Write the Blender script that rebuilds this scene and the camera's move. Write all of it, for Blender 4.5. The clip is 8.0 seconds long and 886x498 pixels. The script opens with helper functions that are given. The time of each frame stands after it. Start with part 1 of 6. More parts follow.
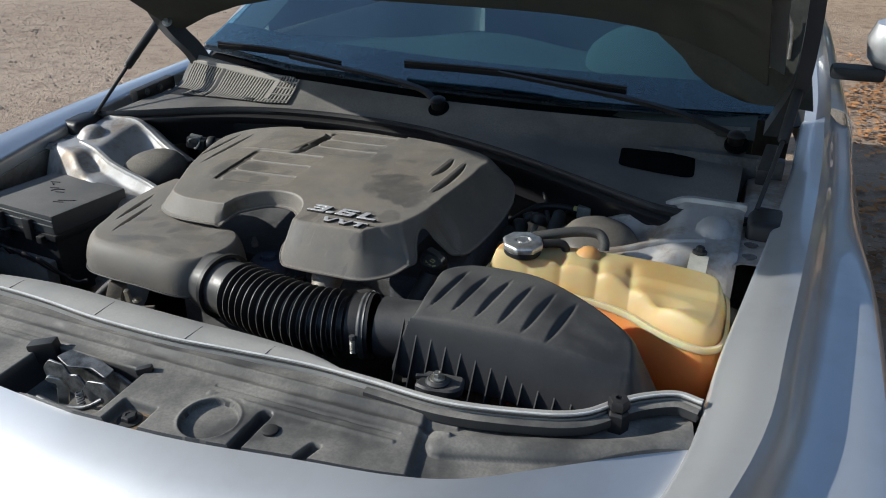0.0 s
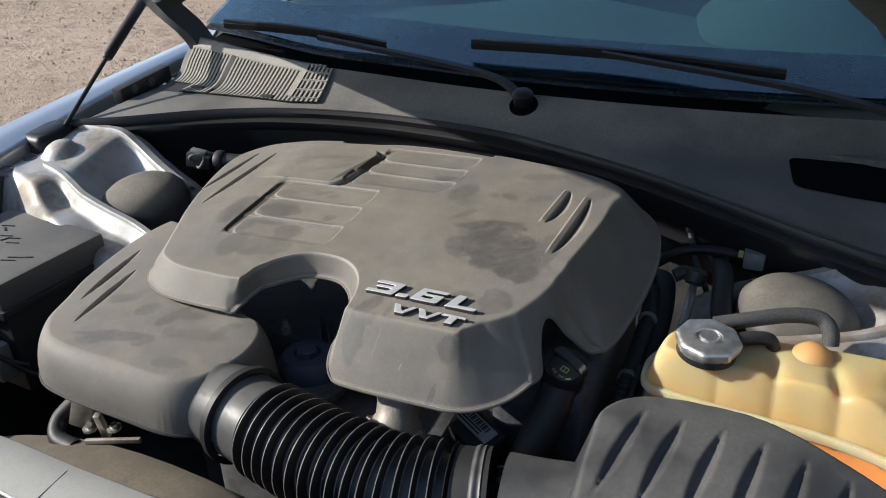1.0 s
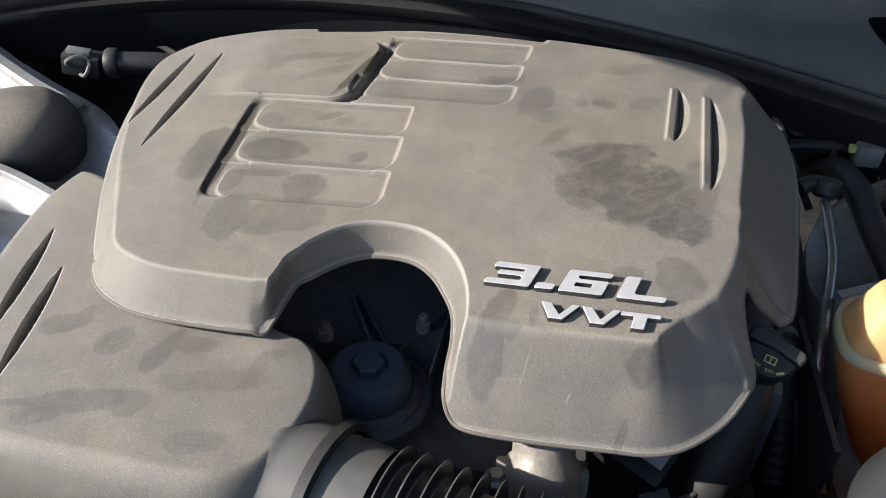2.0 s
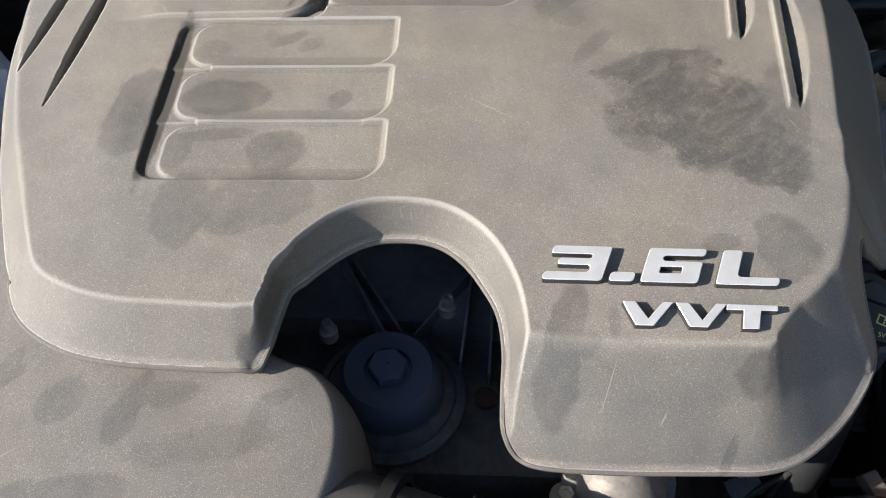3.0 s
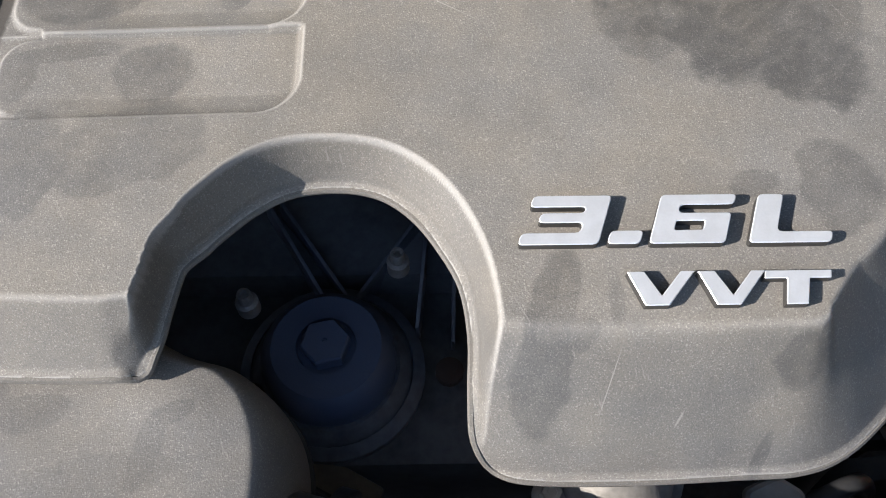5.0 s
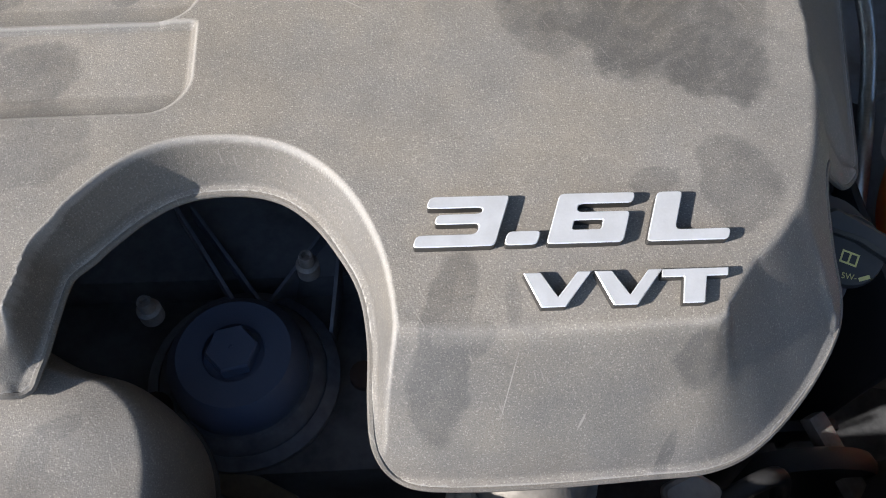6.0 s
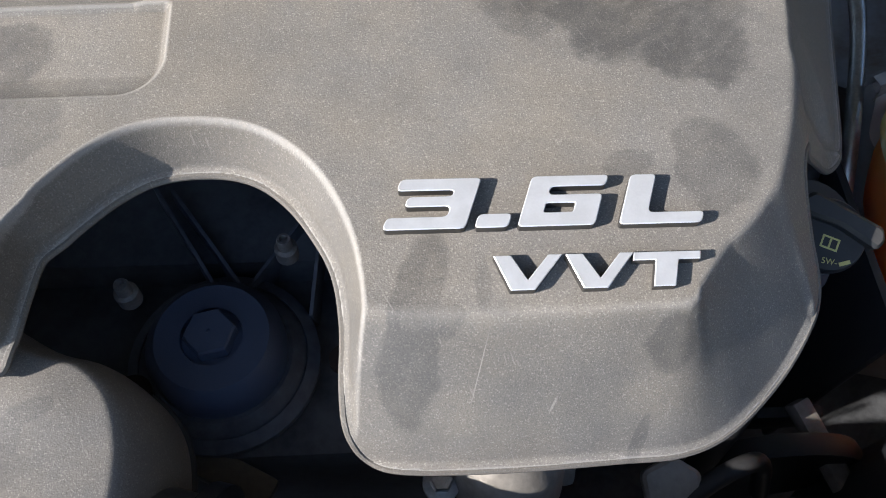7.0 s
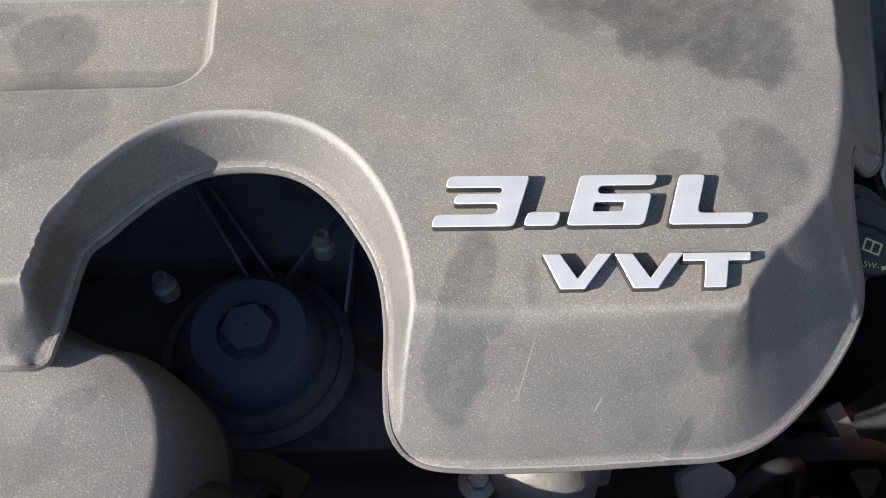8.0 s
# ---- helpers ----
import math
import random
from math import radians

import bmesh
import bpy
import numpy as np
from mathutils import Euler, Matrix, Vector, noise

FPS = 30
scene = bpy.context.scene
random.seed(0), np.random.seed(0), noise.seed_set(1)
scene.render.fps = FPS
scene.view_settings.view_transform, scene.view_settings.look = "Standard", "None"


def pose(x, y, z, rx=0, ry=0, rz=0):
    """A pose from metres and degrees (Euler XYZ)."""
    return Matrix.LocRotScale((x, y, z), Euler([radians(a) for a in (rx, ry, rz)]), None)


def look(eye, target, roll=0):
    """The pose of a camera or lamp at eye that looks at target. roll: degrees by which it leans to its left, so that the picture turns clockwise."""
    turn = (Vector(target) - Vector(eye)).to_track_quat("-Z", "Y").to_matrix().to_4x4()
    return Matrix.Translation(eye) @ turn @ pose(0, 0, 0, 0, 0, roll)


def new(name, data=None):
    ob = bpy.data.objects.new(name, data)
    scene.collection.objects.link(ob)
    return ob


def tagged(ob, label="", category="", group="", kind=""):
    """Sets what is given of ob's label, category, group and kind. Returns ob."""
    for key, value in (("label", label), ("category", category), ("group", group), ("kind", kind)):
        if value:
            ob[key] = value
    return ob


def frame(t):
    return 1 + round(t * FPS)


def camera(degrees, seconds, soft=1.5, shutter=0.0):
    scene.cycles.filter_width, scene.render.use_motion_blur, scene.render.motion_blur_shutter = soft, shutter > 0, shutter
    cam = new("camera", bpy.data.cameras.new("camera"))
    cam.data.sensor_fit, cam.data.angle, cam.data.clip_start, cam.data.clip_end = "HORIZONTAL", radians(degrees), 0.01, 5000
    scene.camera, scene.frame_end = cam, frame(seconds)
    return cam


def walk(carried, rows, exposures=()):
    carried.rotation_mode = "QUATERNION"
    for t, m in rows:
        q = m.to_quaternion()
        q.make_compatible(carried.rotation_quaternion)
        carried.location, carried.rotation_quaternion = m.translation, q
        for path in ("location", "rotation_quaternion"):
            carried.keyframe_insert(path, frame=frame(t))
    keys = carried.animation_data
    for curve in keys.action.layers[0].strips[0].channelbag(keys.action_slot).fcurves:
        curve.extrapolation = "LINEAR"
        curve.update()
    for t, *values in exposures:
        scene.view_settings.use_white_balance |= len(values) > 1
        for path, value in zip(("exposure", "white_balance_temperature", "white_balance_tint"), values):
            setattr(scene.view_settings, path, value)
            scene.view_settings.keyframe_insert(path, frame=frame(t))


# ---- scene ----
cam = camera(58.9, 8.0, 1.0)
PATH = [
    (0, (0.745, -1.349, 1.451), (0.066, 0.331, 0.604), 0.6),
    (0.5, (0.582, -1.169, 1.402), (-0.112, 0.474, 0.497), 0.3),
    (1, (0.44, -0.936, 1.388), (-0.263, 0.685, 0.452), -1.4),
    (1.5, (0.266, -0.804, 1.339), (-0.348, 0.769, 0.268), -2.6),
    (1.7, (0.186, -0.766, 1.328), (-0.252, 0.816, 0.185), -0.6),
    (2.8, (0.015, -0.577, 1.296), (-0.032, 0.724, -0.222), 0.6),
    (3, (0.017, -0.545, 1.289), (-0.032, 0.715, -0.263), -0.1),
    (3.5, (0.017, -0.493, 1.27), (-0.016, 0.722, -0.319), -0.7),
    (4, (0.007, -0.466, 1.242), (-0.02, 0.597, -0.452), -1.1),
    (4.2, (0.013, -0.459, 1.233), (-0.019, 0.589, -0.471), -1.3),
    (5.3, (0.026, -0.442, 1.217), (0.122, 0.566, -0.508), 3.8),
    (5.5, (0.03, -0.439, 1.217), (0.154, 0.567, -0.507), 5.1),
    (6, (0.052, -0.44, 1.213), (0.188, 0.558, -0.515), 5.0),
    (6.5, (0.066, -0.442, 1.211), (0.192, 0.546, -0.523), 4.4),
    (7, (0.066, -0.442, 1.211), (0.188, 0.531, -0.532), 4.6),
    (7.5, (0.064, -0.447, 1.206), (0.178, 0.517, -0.543), 4.7),
    (8, (0.049, -0.441, 1.209), (0.157, 0.529, -0.537), 4.8),
]
walk(cam, [(t, look(eye, target, roll)) for t, eye, target, roll in PATH], [(0, -0.03, 6150, 8), (0.5, -0.02, 6250, 9), (1.0, 0.34, 6350, 10), (1.5, 0.70, 6420, 12), (3.0, 0.82, 6280, 12), (4.0, 0.82, 6120, 12), (6.5, 0.82, 6020, 13), (8.0, 0.84, 6020, 13)])

# ---- sky and sun ----
SUN_FROM = Vector((-0.95, -0.31, 0.51)).normalized()
sky_world = bpy.data.worlds.new("sky")
scene.world = sky_world
sky_world.use_nodes = True
nt = sky_world.node_tree
sky = nt.nodes.new("ShaderNodeTexSky")
sky.sky_type = "NISHITA"
sky.sun_disc = False
sky.sun_elevation = math.asin(SUN_FROM.z)
sky.sun_rotation = math.atan2(SUN_FROM.x, SUN_FROM.y)
sky.air_density, sky.dust_density = 1.0, 0.6
nt.links.new(sky.outputs[0], nt.nodes["Background"].inputs[0])
nt.nodes["Background"].inputs[1].default_value = 0.150
sun_data = bpy.data.lights.new("sun", "SUN")
sun_data.energy, sun_data.angle, sun_data.color = 4.9, radians(0.53), (1.0, 0.94, 0.84)
sun = new("sun", sun_data)
sun.matrix_world = look(SUN_FROM * 30, (0, 0, 0))

# ---- materials ----
class Nodes:
    """A small wrapper to wire one node material."""

    def __init__(self, name):
        self.mat = bpy.data.materials.new(name)
        self.mat.use_nodes = True
        self.t = self.mat.node_tree
        self.bsdf = self.t.nodes["Principled BSDF"]
        self.co = self.t.nodes.new("ShaderNodeTexCoord").outputs["Object"]

    def set(self, socket, value):
        s = self.bsdf.inputs[socket]
        if isinstance(value, (int, float)):
            s.default_value = value
        elif isinstance(value, tuple):
            s.default_value = (*value, 1) if s.type == "RGBA" and len(value) == 3 else value
        else:
            self.t.links.new(value, s)

    def put(self, node, socket, value):
        s = node.inputs[socket]
        if isinstance(value, (int, float, tuple)):
            s.default_value = (*value, 1) if isinstance(value, tuple) and len(value) == 3 and s.type == "RGBA" else value
        else:
            self.t.links.new(value, s)

    def noise(self, scale, detail=4, rough=0.55, co=None, distort=0.0):
        n = self.t.nodes.new("ShaderNodeTexNoise")
        n.inputs["Scale"].default_value, n.inputs["Detail"].default_value = scale, detail
        n.inputs["Roughness"].default_value, n.inputs["Distortion"].default_value = rough, distort
        self.t.links.new(self.co if co is None else co, n.inputs["Vector"])
        return n.outputs["Fac"]

    def voronoi(self, scale, out="Distance"):
        n = self.t.nodes.new("ShaderNodeTexVoronoi")
        n.inputs["Scale"].default_value = scale
        self.t.links.new(self.co, n.inputs["Vector"])
        return n.outputs[out]

    def ramp(self, value, a, b, lo=0.0, hi=1.0):
        n = self.t.nodes.new("ShaderNodeMapRange")
        n.interpolation_type = "SMOOTHSTEP"
        self.put(n, 0, value)
        for i, v in enumerate((a, b, lo, hi)):
            n.inputs[i + 1].default_value = v
        return n.outputs[0]

    def math(self, op, a, b=0.0):
        n = self.t.nodes.new("ShaderNodeMath")
        n.operation = op
        self.put(n, 0, a)
        self.put(n, 1, b)
        return n.outputs[0]

    def mix(self, fac, a, b):
        n = self.t.nodes.new("ShaderNodeMix")
        n.data_type = "RGBA"
        self.put(n, 0, fac)
        self.put(n, 6, a)
        self.put(n, 7, b)
        return n.outputs[2]

    def place(self, loc, rot, size):
        """Coordinates measured from loc, turned by rot and divided by size."""
        n = self.t.nodes.new("ShaderNodeMapping")
        n.vector_type = "TEXTURE"
        n.inputs["Location"].default_value, n.inputs["Rotation"].default_value, n.inputs["Scale"].default_value = loc, rot, size
        self.t.links.new(self.co, n.inputs[0])
        return n.outputs[0]

    def length(self, co):
        n = self.t.nodes.new("ShaderNodeVectorMath")
        n.operation = "LENGTH"
        self.t.links.new(co, n.inputs[0])
        return n.outputs["Value"]

    def facing_up(self):
        g = self.t.nodes.new("ShaderNodeNewGeometry")
        s = self.t.nodes.new("ShaderNodeSeparateXYZ")
        self.t.links.new(g.outputs["Normal"], s.inputs[0])
        return s.outputs[2]

    def bump(self, height, strength, distance):
        n = self.t.nodes.new("ShaderNodeBump")
        n.inputs["Strength"].default_value, n.inputs["Distance"].default_value = strength, distance
        self.put(n, "Height", height)
        self.set("Normal", n.outputs[0])


def dusty(name, base, dust, rough=0.55, amount=0.6, grain=900, relief=0.0002, patch=9.0, spec=0.4, least=0.45):
    """Moulded plastic or rubber with dust lying on its upper sides in patches."""
    m = Nodes(name)
    up = m.ramp(m.facing_up(), 0.1, 0.95)
    patches = m.ramp(m.noise(patch, 5, 0.6), 0.32, 0.68, least, 1.0)
    fine = m.ramp(m.noise(260, 3), 0.3, 0.7, 0.75, 1.0)
    cover = m.math("MULTIPLY", m.math("MULTIPLY", up, patches), m.math("MULTIPLY", fine, amount))
    tone = m.mix(m.noise(35, 4), base, tuple(c * 1.5 for c in base))
    m.set("Base Color", m.mix(cover, tone, dust))
    m.set("Roughness", m.ramp(cover, 0, 0.6, rough, 0.92))
    m.set("Specular IOR Level", spec)
    m.bump(m.noise(grain, 2), 0.5, relief)
    return m.mat


def plain(name, base, rough, metal=0.0, coat=0.0, spread=0.2, scale=25, relief=0.0, grain=400, spec=0.5):
    """A surface of one colour with slight wear at two scales."""
    m = Nodes(name)
    wear = m.math("ADD", m.math("MULTIPLY", m.noise(scale, 5), 0.7), m.math("MULTIPLY", m.noise(scale * 9, 3), 0.3))
    m.set("Base Color", m.mix(m.ramp(wear, 0.3, 0.7), tuple(c * (1 - spread) for c in base), tuple(min(c * (1 + spread), 0.95) for c in base)))
    m.set("Roughness", m.ramp(wear, 0.3, 0.7, rough * 0.8, min(rough * 1.25, 1)))
    m.set("Metallic", metal)
    m.set("Specular IOR Level", spec)
    m.set("Coat Weight", coat)
    m.set("Coat Roughness", 0.04)
    if relief:
        m.bump(m.noise(grain, 3), 0.6, relief)
    return m.mat


def cover_plastic():
    """Grained black plastic of the engine cover under a tan film of dust, wiped away in finger marks and one large smear."""
    m = Nodes("dusty_cover_plastic")
    film = m.math("ADD", m.math("MULTIPLY", m.noise(7, 6, 0.62), 0.55), m.math("MULTIPLY", m.noise(38, 4, 0.6), 0.3))
    film = m.ramp(film, 0.28, 0.62, 0.66, 1.0)
    warp = m.noise(45, 4, 0.6)
    fine = m.noise(130, 3, 0.6)
    # finger marks: place, turn, half sizes, strength
    marks = (
        ((-0.2060, -0.150), 1.42, (0.040, 0.017), 1.0), ((-0.2000, -0.174), 0.3, (0.016, 0.012), 0.9), ((-0.1920, -0.140), 1.2, (0.026, 0.007), 0.6),
        ((-0.1530, -0.235), 1.65, (0.030, 0.019), 0.8), ((-0.1130, -0.228), 0.35, (0.037, 0.024), 0.7), ((-0.1000, -0.215), 1.2, (0.016, 0.012), 0.7),
        ((-0.1060, -0.184), 0.5, (0.020, 0.018), 0.95), ((-0.1690, -0.186), 1.2, (0.014, 0.011), 0.75), ((-0.1500, -0.171), 0.18, (0.030, 0.005), 0.7),
        ((-0.1490, -0.137), 0.12, (0.031, 0.016), 0.95), ((-0.0680, -0.137), 0.9, (0.010, 0.007), 0.9), ((-0.1630, -0.090), 0.3, (0.012, 0.009), 0.45),
        ((-0.1120, -0.077), 0.45, (0.014, 0.005), 0.85), ((-0.0950, -0.083), 0.6, (0.010, 0.007), 0.7), ((-0.1250, -0.074), 1.2, (0.006, 0.006), 0.5),
        ((0.0755, -0.303), 1.2, (0.024, 0.0095), 0.95), ((0.0690, -0.331), 1.4, (0.018, 0.013), 0.85), ((0.0850, -0.318), 0.2, (0.008, 0.005), 0.7), ((0.1000, -0.306), 1.5, (0.012, 0.0035), 0.5),
        ((0.1785, -0.325), 0.0, (0.0115, 0.0090), 1.0), ((0.1690, -0.354), 1.2, (0.009, 0.0035), 0.85), ((0.2030, -0.252), 1.9, (0.024, 0.018), 0.85), ((0.1660, -0.252), 0.2, (0.011, 0.007), 0.75),
        ((-0.1600, 0.018), 0.2, (0.050, 0.007), 0.6), ((-0.1350, -0.012), 0.5, (0.030, 0.008), 0.6), ((-0.1850, 0.005), 1.0, (0.020, 0.008), 0.6), ((-0.1150, 0.020), 0.7, (0.018, 0.006), 0.6),
        ((0.0450, 0.005), 0.0, (0.022, 0.009), 0.8), ((0.0820, -0.033), 1.2, (0.028, 0.014), 0.75), ((0.1020, -0.090), 0.9, (0.022, 0.006), 0.6), ((0.0900, -0.058), 0.5, (0.014, 0.010), 0.5),
        ((0.1450, -0.028), 0.0, (0.012, 0.008), 0.8), ((0.1250, -0.030), 0.4, (0.006, 0.006), 0.7), ((0.1850, -0.020), 0.5, (0.020, 0.008), 0.6), ((0.1700, 0.040), 0.3, (0.030, 0.010), 0.6), ((0.2200, 0.050), -0.4, (0.034, 0.016), 0.7), ((0.2550, 0.015), 1.2, (0.030, 0.012), 0.6),
        ((-0.2590, -0.326), 0.3, (0.022, 0.011), 0.85), ((-0.2480, -0.316), 1.2, (0.014, 0.006), 0.85), ((-0.2080, -0.338), 0.9, (0.017, 0.013), 0.8), ((-0.1700, -0.344), 1.3, (0.026, 0.010), 0.75),
        ((-0.1480, -0.333), 0.3, (0.020, 0.009), 0.7), ((-0.0950, -0.348), 1.3, (0.020, 0.006), 0.7), ((-0.0850, -0.333), 0.4, (0.010, 0.005), 0.8), ((-0.1200, -0.362), 0.2, (0.050, 0.010), 0.4),
        ((-0.2050, -0.396), 0.25, (0.038, 0.012), 0.85), ((-0.1700, -0.392), 1.0, (0.014, 0.011), 0.8), ((-0.2450, -0.402), 0.2, (0.026, 0.004), 0.8), ((-0.2280, -0.410), 0.4, (0.020, 0.010), 0.7), ((-0.1150, -0.415), 0.2, (0.022, 0.010), 0.6),
    )
    small_warp = m.math("MULTIPLY", m.math("SUBTRACT", warp, 0.5), 1.1)
    wiped = 0.0
    for (cx, cy), turn, (a, b), strength in marks:
        d = m.math("ADD", m.length(m.place((cx, cy, 0.95), (0, 0, turn), (a, b, 0.2))), small_warp)
        wiped = m.math("MAXIMUM", wiped, m.ramp(d, 1.08, 0.88, 0.0, 0.84 * strength))
    wiped = m.math("MULTIPLY", wiped, m.ramp(m.noise(85, 4, 0.65), 0.30, 0.62, 0.62, 1.0))
    # one broad smear, rubbed in strokes, with dust left between them
    strokes = m.noise(26, 5, 0.65, m.place((0, 0, 0), (0, 0, -0.9), (0.35, 1.0, 1)), 1.2)
    for (cx, cy), turn, (a, b), strength in (((0.168, -0.147), -0.62, (0.066, 0.044), 0.95), ((0.205, -0.186), -0.35, (0.030, 0.026), 0.9), ((0.150, -0.108), 0.25, (0.048, 0.017), 0.85), ((0.221, -0.150), 1.35, (0.048, 0.018), 0.62), ((0.128, -0.168), -0.6, (0.022, 0.014), 0.6)):
        d = m.math("ADD", m.length(m.place((cx, cy, 0.95), (0, 0, turn), (a, b, 0.2))), m.math("MULTIPLY", m.math("SUBTRACT", warp, 0.5), 1.5))
        mark = m.math("MULTIPLY", m.ramp(d, 1.10, 0.84, 0.0, 1.15 * strength), m.ramp(strokes, 0.30, 0.58, 0.50, 1.0))
        wiped = m.math("MAXIMUM", wiped, mark)
    wiped = m.math("MULTIPLY", wiped, m.ramp(fine, 0.25, 0.6, 0.75, 1.0))
    up = m.ramp(m.facing_up(), 0.40, 0.96, 0.66, 1.0)
    film = m.math("MULTIPLY", m.math("MULTIPLY", film, m.math("SUBTRACT", 1.0, m.math("MULTIPLY", wiped, 0.50))), up)
    scratch = m.ramp(m.noise(90, 2, 0.5, m.place((0, 0, 0), (0, 0, 0.5), (0.12, 2.0, 1))), 0.70, 0.74)
    specks = m.ramp(m.noise(1250, 2, 0.6), 0.57, 0.66)
    pits = m.ramp(m.noise(1150, 3, 0.65), 0.50, 0.38)
    dust = m.mix(m.ramp(m.noise(9, 5, 0.65), 0.35, 0.65), (0.278, 0.244, 0.197), (0.240, 0.221, 0.195))
    colour = m.mix(film, (0.030, 0.032, 0.036), dust)
    colour = m.mix(m.math("MULTIPLY", specks, m.math("MULTIPLY", film, 0.38)), colour, (0.62, 0.57, 0.49))
    colour = m.mix(m.math("MULTIPLY", pits, 0.26), colour, (0.035, 0.035, 0.037))
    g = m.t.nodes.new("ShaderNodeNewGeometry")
    # convex edges painted paler, for wear and the sheen they catch
    worn_sheen = m.ramp(g.outputs["Pointiness"], 0.505, 0.535, 0.0, 0.36)
    # concave places are mixed darker
    hollow_tone = m.ramp(g.outputs["Pointiness"], 0.493, 0.46, 0.0, 0.40)
    colour = m.mix(hollow_tone, colour, (0.085, 0.075, 0.062))
    colour = m.mix(worn_sheen, colour, (0.47, 0.44, 0.40))
    colour = m.mix(m.math("MULTIPLY", scratch, 0.20), colour, (0.45, 0.41, 0.36))
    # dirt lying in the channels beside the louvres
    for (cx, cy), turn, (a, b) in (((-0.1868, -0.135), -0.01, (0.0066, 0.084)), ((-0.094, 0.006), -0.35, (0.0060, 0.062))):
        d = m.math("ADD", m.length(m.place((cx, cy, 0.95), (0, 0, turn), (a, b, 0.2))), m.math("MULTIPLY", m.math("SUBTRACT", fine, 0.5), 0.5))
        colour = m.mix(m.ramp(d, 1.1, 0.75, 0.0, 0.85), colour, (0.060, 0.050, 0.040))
    # a few long scuffs and one pale fleck
    for (cx, cy), turn, (a, b) in (((0.034, -0.150), -0.55, (0.020, 0.0005)), ((0.130, -0.342), 1.0, (0.0036, 0.0007)), ((0.0985, -0.332), 1.25, (0.013, 0.00035)), ((-0.230, -0.372), 0.6, (0.012, 0.0004))):
        d = m.length(m.place((cx, cy, 0.95), (0, 0, turn), (a, b, 0.3)))
        colour = m.mix(m.ramp(d, 1.0, 0.4, 0.0, 0.30), colour, (0.55, 0.51, 0.45))
    m.set("Base Color", colour)
    m.set("Roughness", m.ramp(film, 0.2, 0.9, 0.40, 0.82))
    m.set("Specular IOR Level", 0.5)
    m.bump(m.math("ADD", m.noise(1500, 2, 0.6), m.math("MULTIPLY", m.noise(600, 2), 0.35)), 0.8, 0.00018)
    return m.mat


def car_paint():
    """Silver metallic paint under clear coat."""
    m = Nodes("silver_paint")
    flake = m.noise(2500, 1)
    dirt = m.ramp(m.noise(6, 6, 0.65), 0.45, 0.75)
    m.set("Base Color", m.mix(m.math("MULTIPLY", dirt, 0.25), m.mix(flake, (0.70, 0.71, 0.72), (0.80, 0.81, 0.82)), (0.46, 0.42, 0.37)))
    m.set("Metallic", 0.85)
    m.set("Roughness", 0.50)
    m.set("Coat Weight", 1.0)
    m.set("Coat Roughness", m.ramp(dirt, 0, 1, 0.02, 0.12))
    return m.mat


def bay_paint():
    """Silver base coat without lacquer, dusty and stained, inside the engine bay."""
    m = Nodes("bay_paint")
    dirt = m.ramp(m.noise(14, 6, 0.65), 0.45, 0.75)
    rust = m.ramp(m.noise(6, 6, 0.7, m.place((0.3, 0.2, 0), (0, 0, 0), (1, 1, 1))), 0.46, 0.60)
    c = m.mix(m.noise(60), (0.44, 0.437, 0.43), (0.54, 0.537, 0.53))
    c = m.mix(m.math("MULTIPLY", dirt, 0.65), c, (0.32, 0.285, 0.23))
    c = m.mix(m.math("MULTIPLY", rust, 0.6), c, (0.22, 0.14, 0.07))
    m.set("Base Color", c)
    m.set("Metallic", 0.40)
    m.set("Roughness", m.ramp(dirt, 0, 1, 0.54, 0.78))
    m.bump(m.noise(300, 3), 0.3, 0.0003)
    return m.mat


def gravel_ground():
    m = Nodes("gravel")
    big = m.noise(0.5, 5, 0.6)
    mid = m.noise(6, 5, 0.6)
    fine = m.noise(55, 4, 0.7)
    c = m.mix(m.ramp(big, 0.3, 0.7), (0.41, 0.295, 0.205), (0.53, 0.40, 0.295))
    c = m.mix(m.ramp(mid, 0.45, 0.75), c, (0.29, 0.20, 0.145))
    c = m.mix(m.ramp(fine, 0.55, 0.72), c, (0.60, 0.50, 0.41))
    c = m.mix(m.ramp(m.noise(40, 3, 0.7), 0.62, 0.75), c, (0.12, 0.085, 0.065))
    m.set("Base Color", c)
    m.set("Roughness", 0.95)
    m.bump(m.math("ADD", m.noise(30, 5, 0.75), mid), 0.9, 0.03)
    return m.mat


def tank_plastic(name, pale, deep, low, high):
    """Translucent coolant bottle: aged yellow plastic, stained by the coolant within."""
    m = Nodes(name)
    s = m.t.nodes.new("ShaderNodeSeparateXYZ")
    m.t.links.new(m.co, s.inputs[0])
    level = m.math("ADD", s.outputs[2], m.math("MULTIPLY", m.math("SUBTRACT", m.noise(16, 3), 0.5), 0.03))
    c = m.mix(m.ramp(level, low, high), deep, pale)
    c = m.mix(m.ramp(m.noise(8, 4), 0.45, 0.68, 0.0, 0.7), c, (pale[0] * 0.98, pale[1] * 0.76, pale[2] * 0.55))
    m.set("Base Color", c)
    m.set("Subsurface Weight", 0.75)
    m.set("Subsurface Radius", (0.03, 0.014, 0.005))
    m.set("Subsurface Scale", 1.0)
    m.set("Roughness", m.ramp(m.noise(22, 4), 0.35, 0.65, 0.42, 0.62))
    m.bump(m.noise(60, 3), 0.3, 0.0008)
    return m.mat


def clear_glass(name, tint, rough=0.0):
    m = Nodes(name)
    m.set("Base Color", tint)
    m.set("Transmission Weight", 1.0)
    m.set("Roughness", rough)
    m.set("IOR", 1.95)
    return m.mat


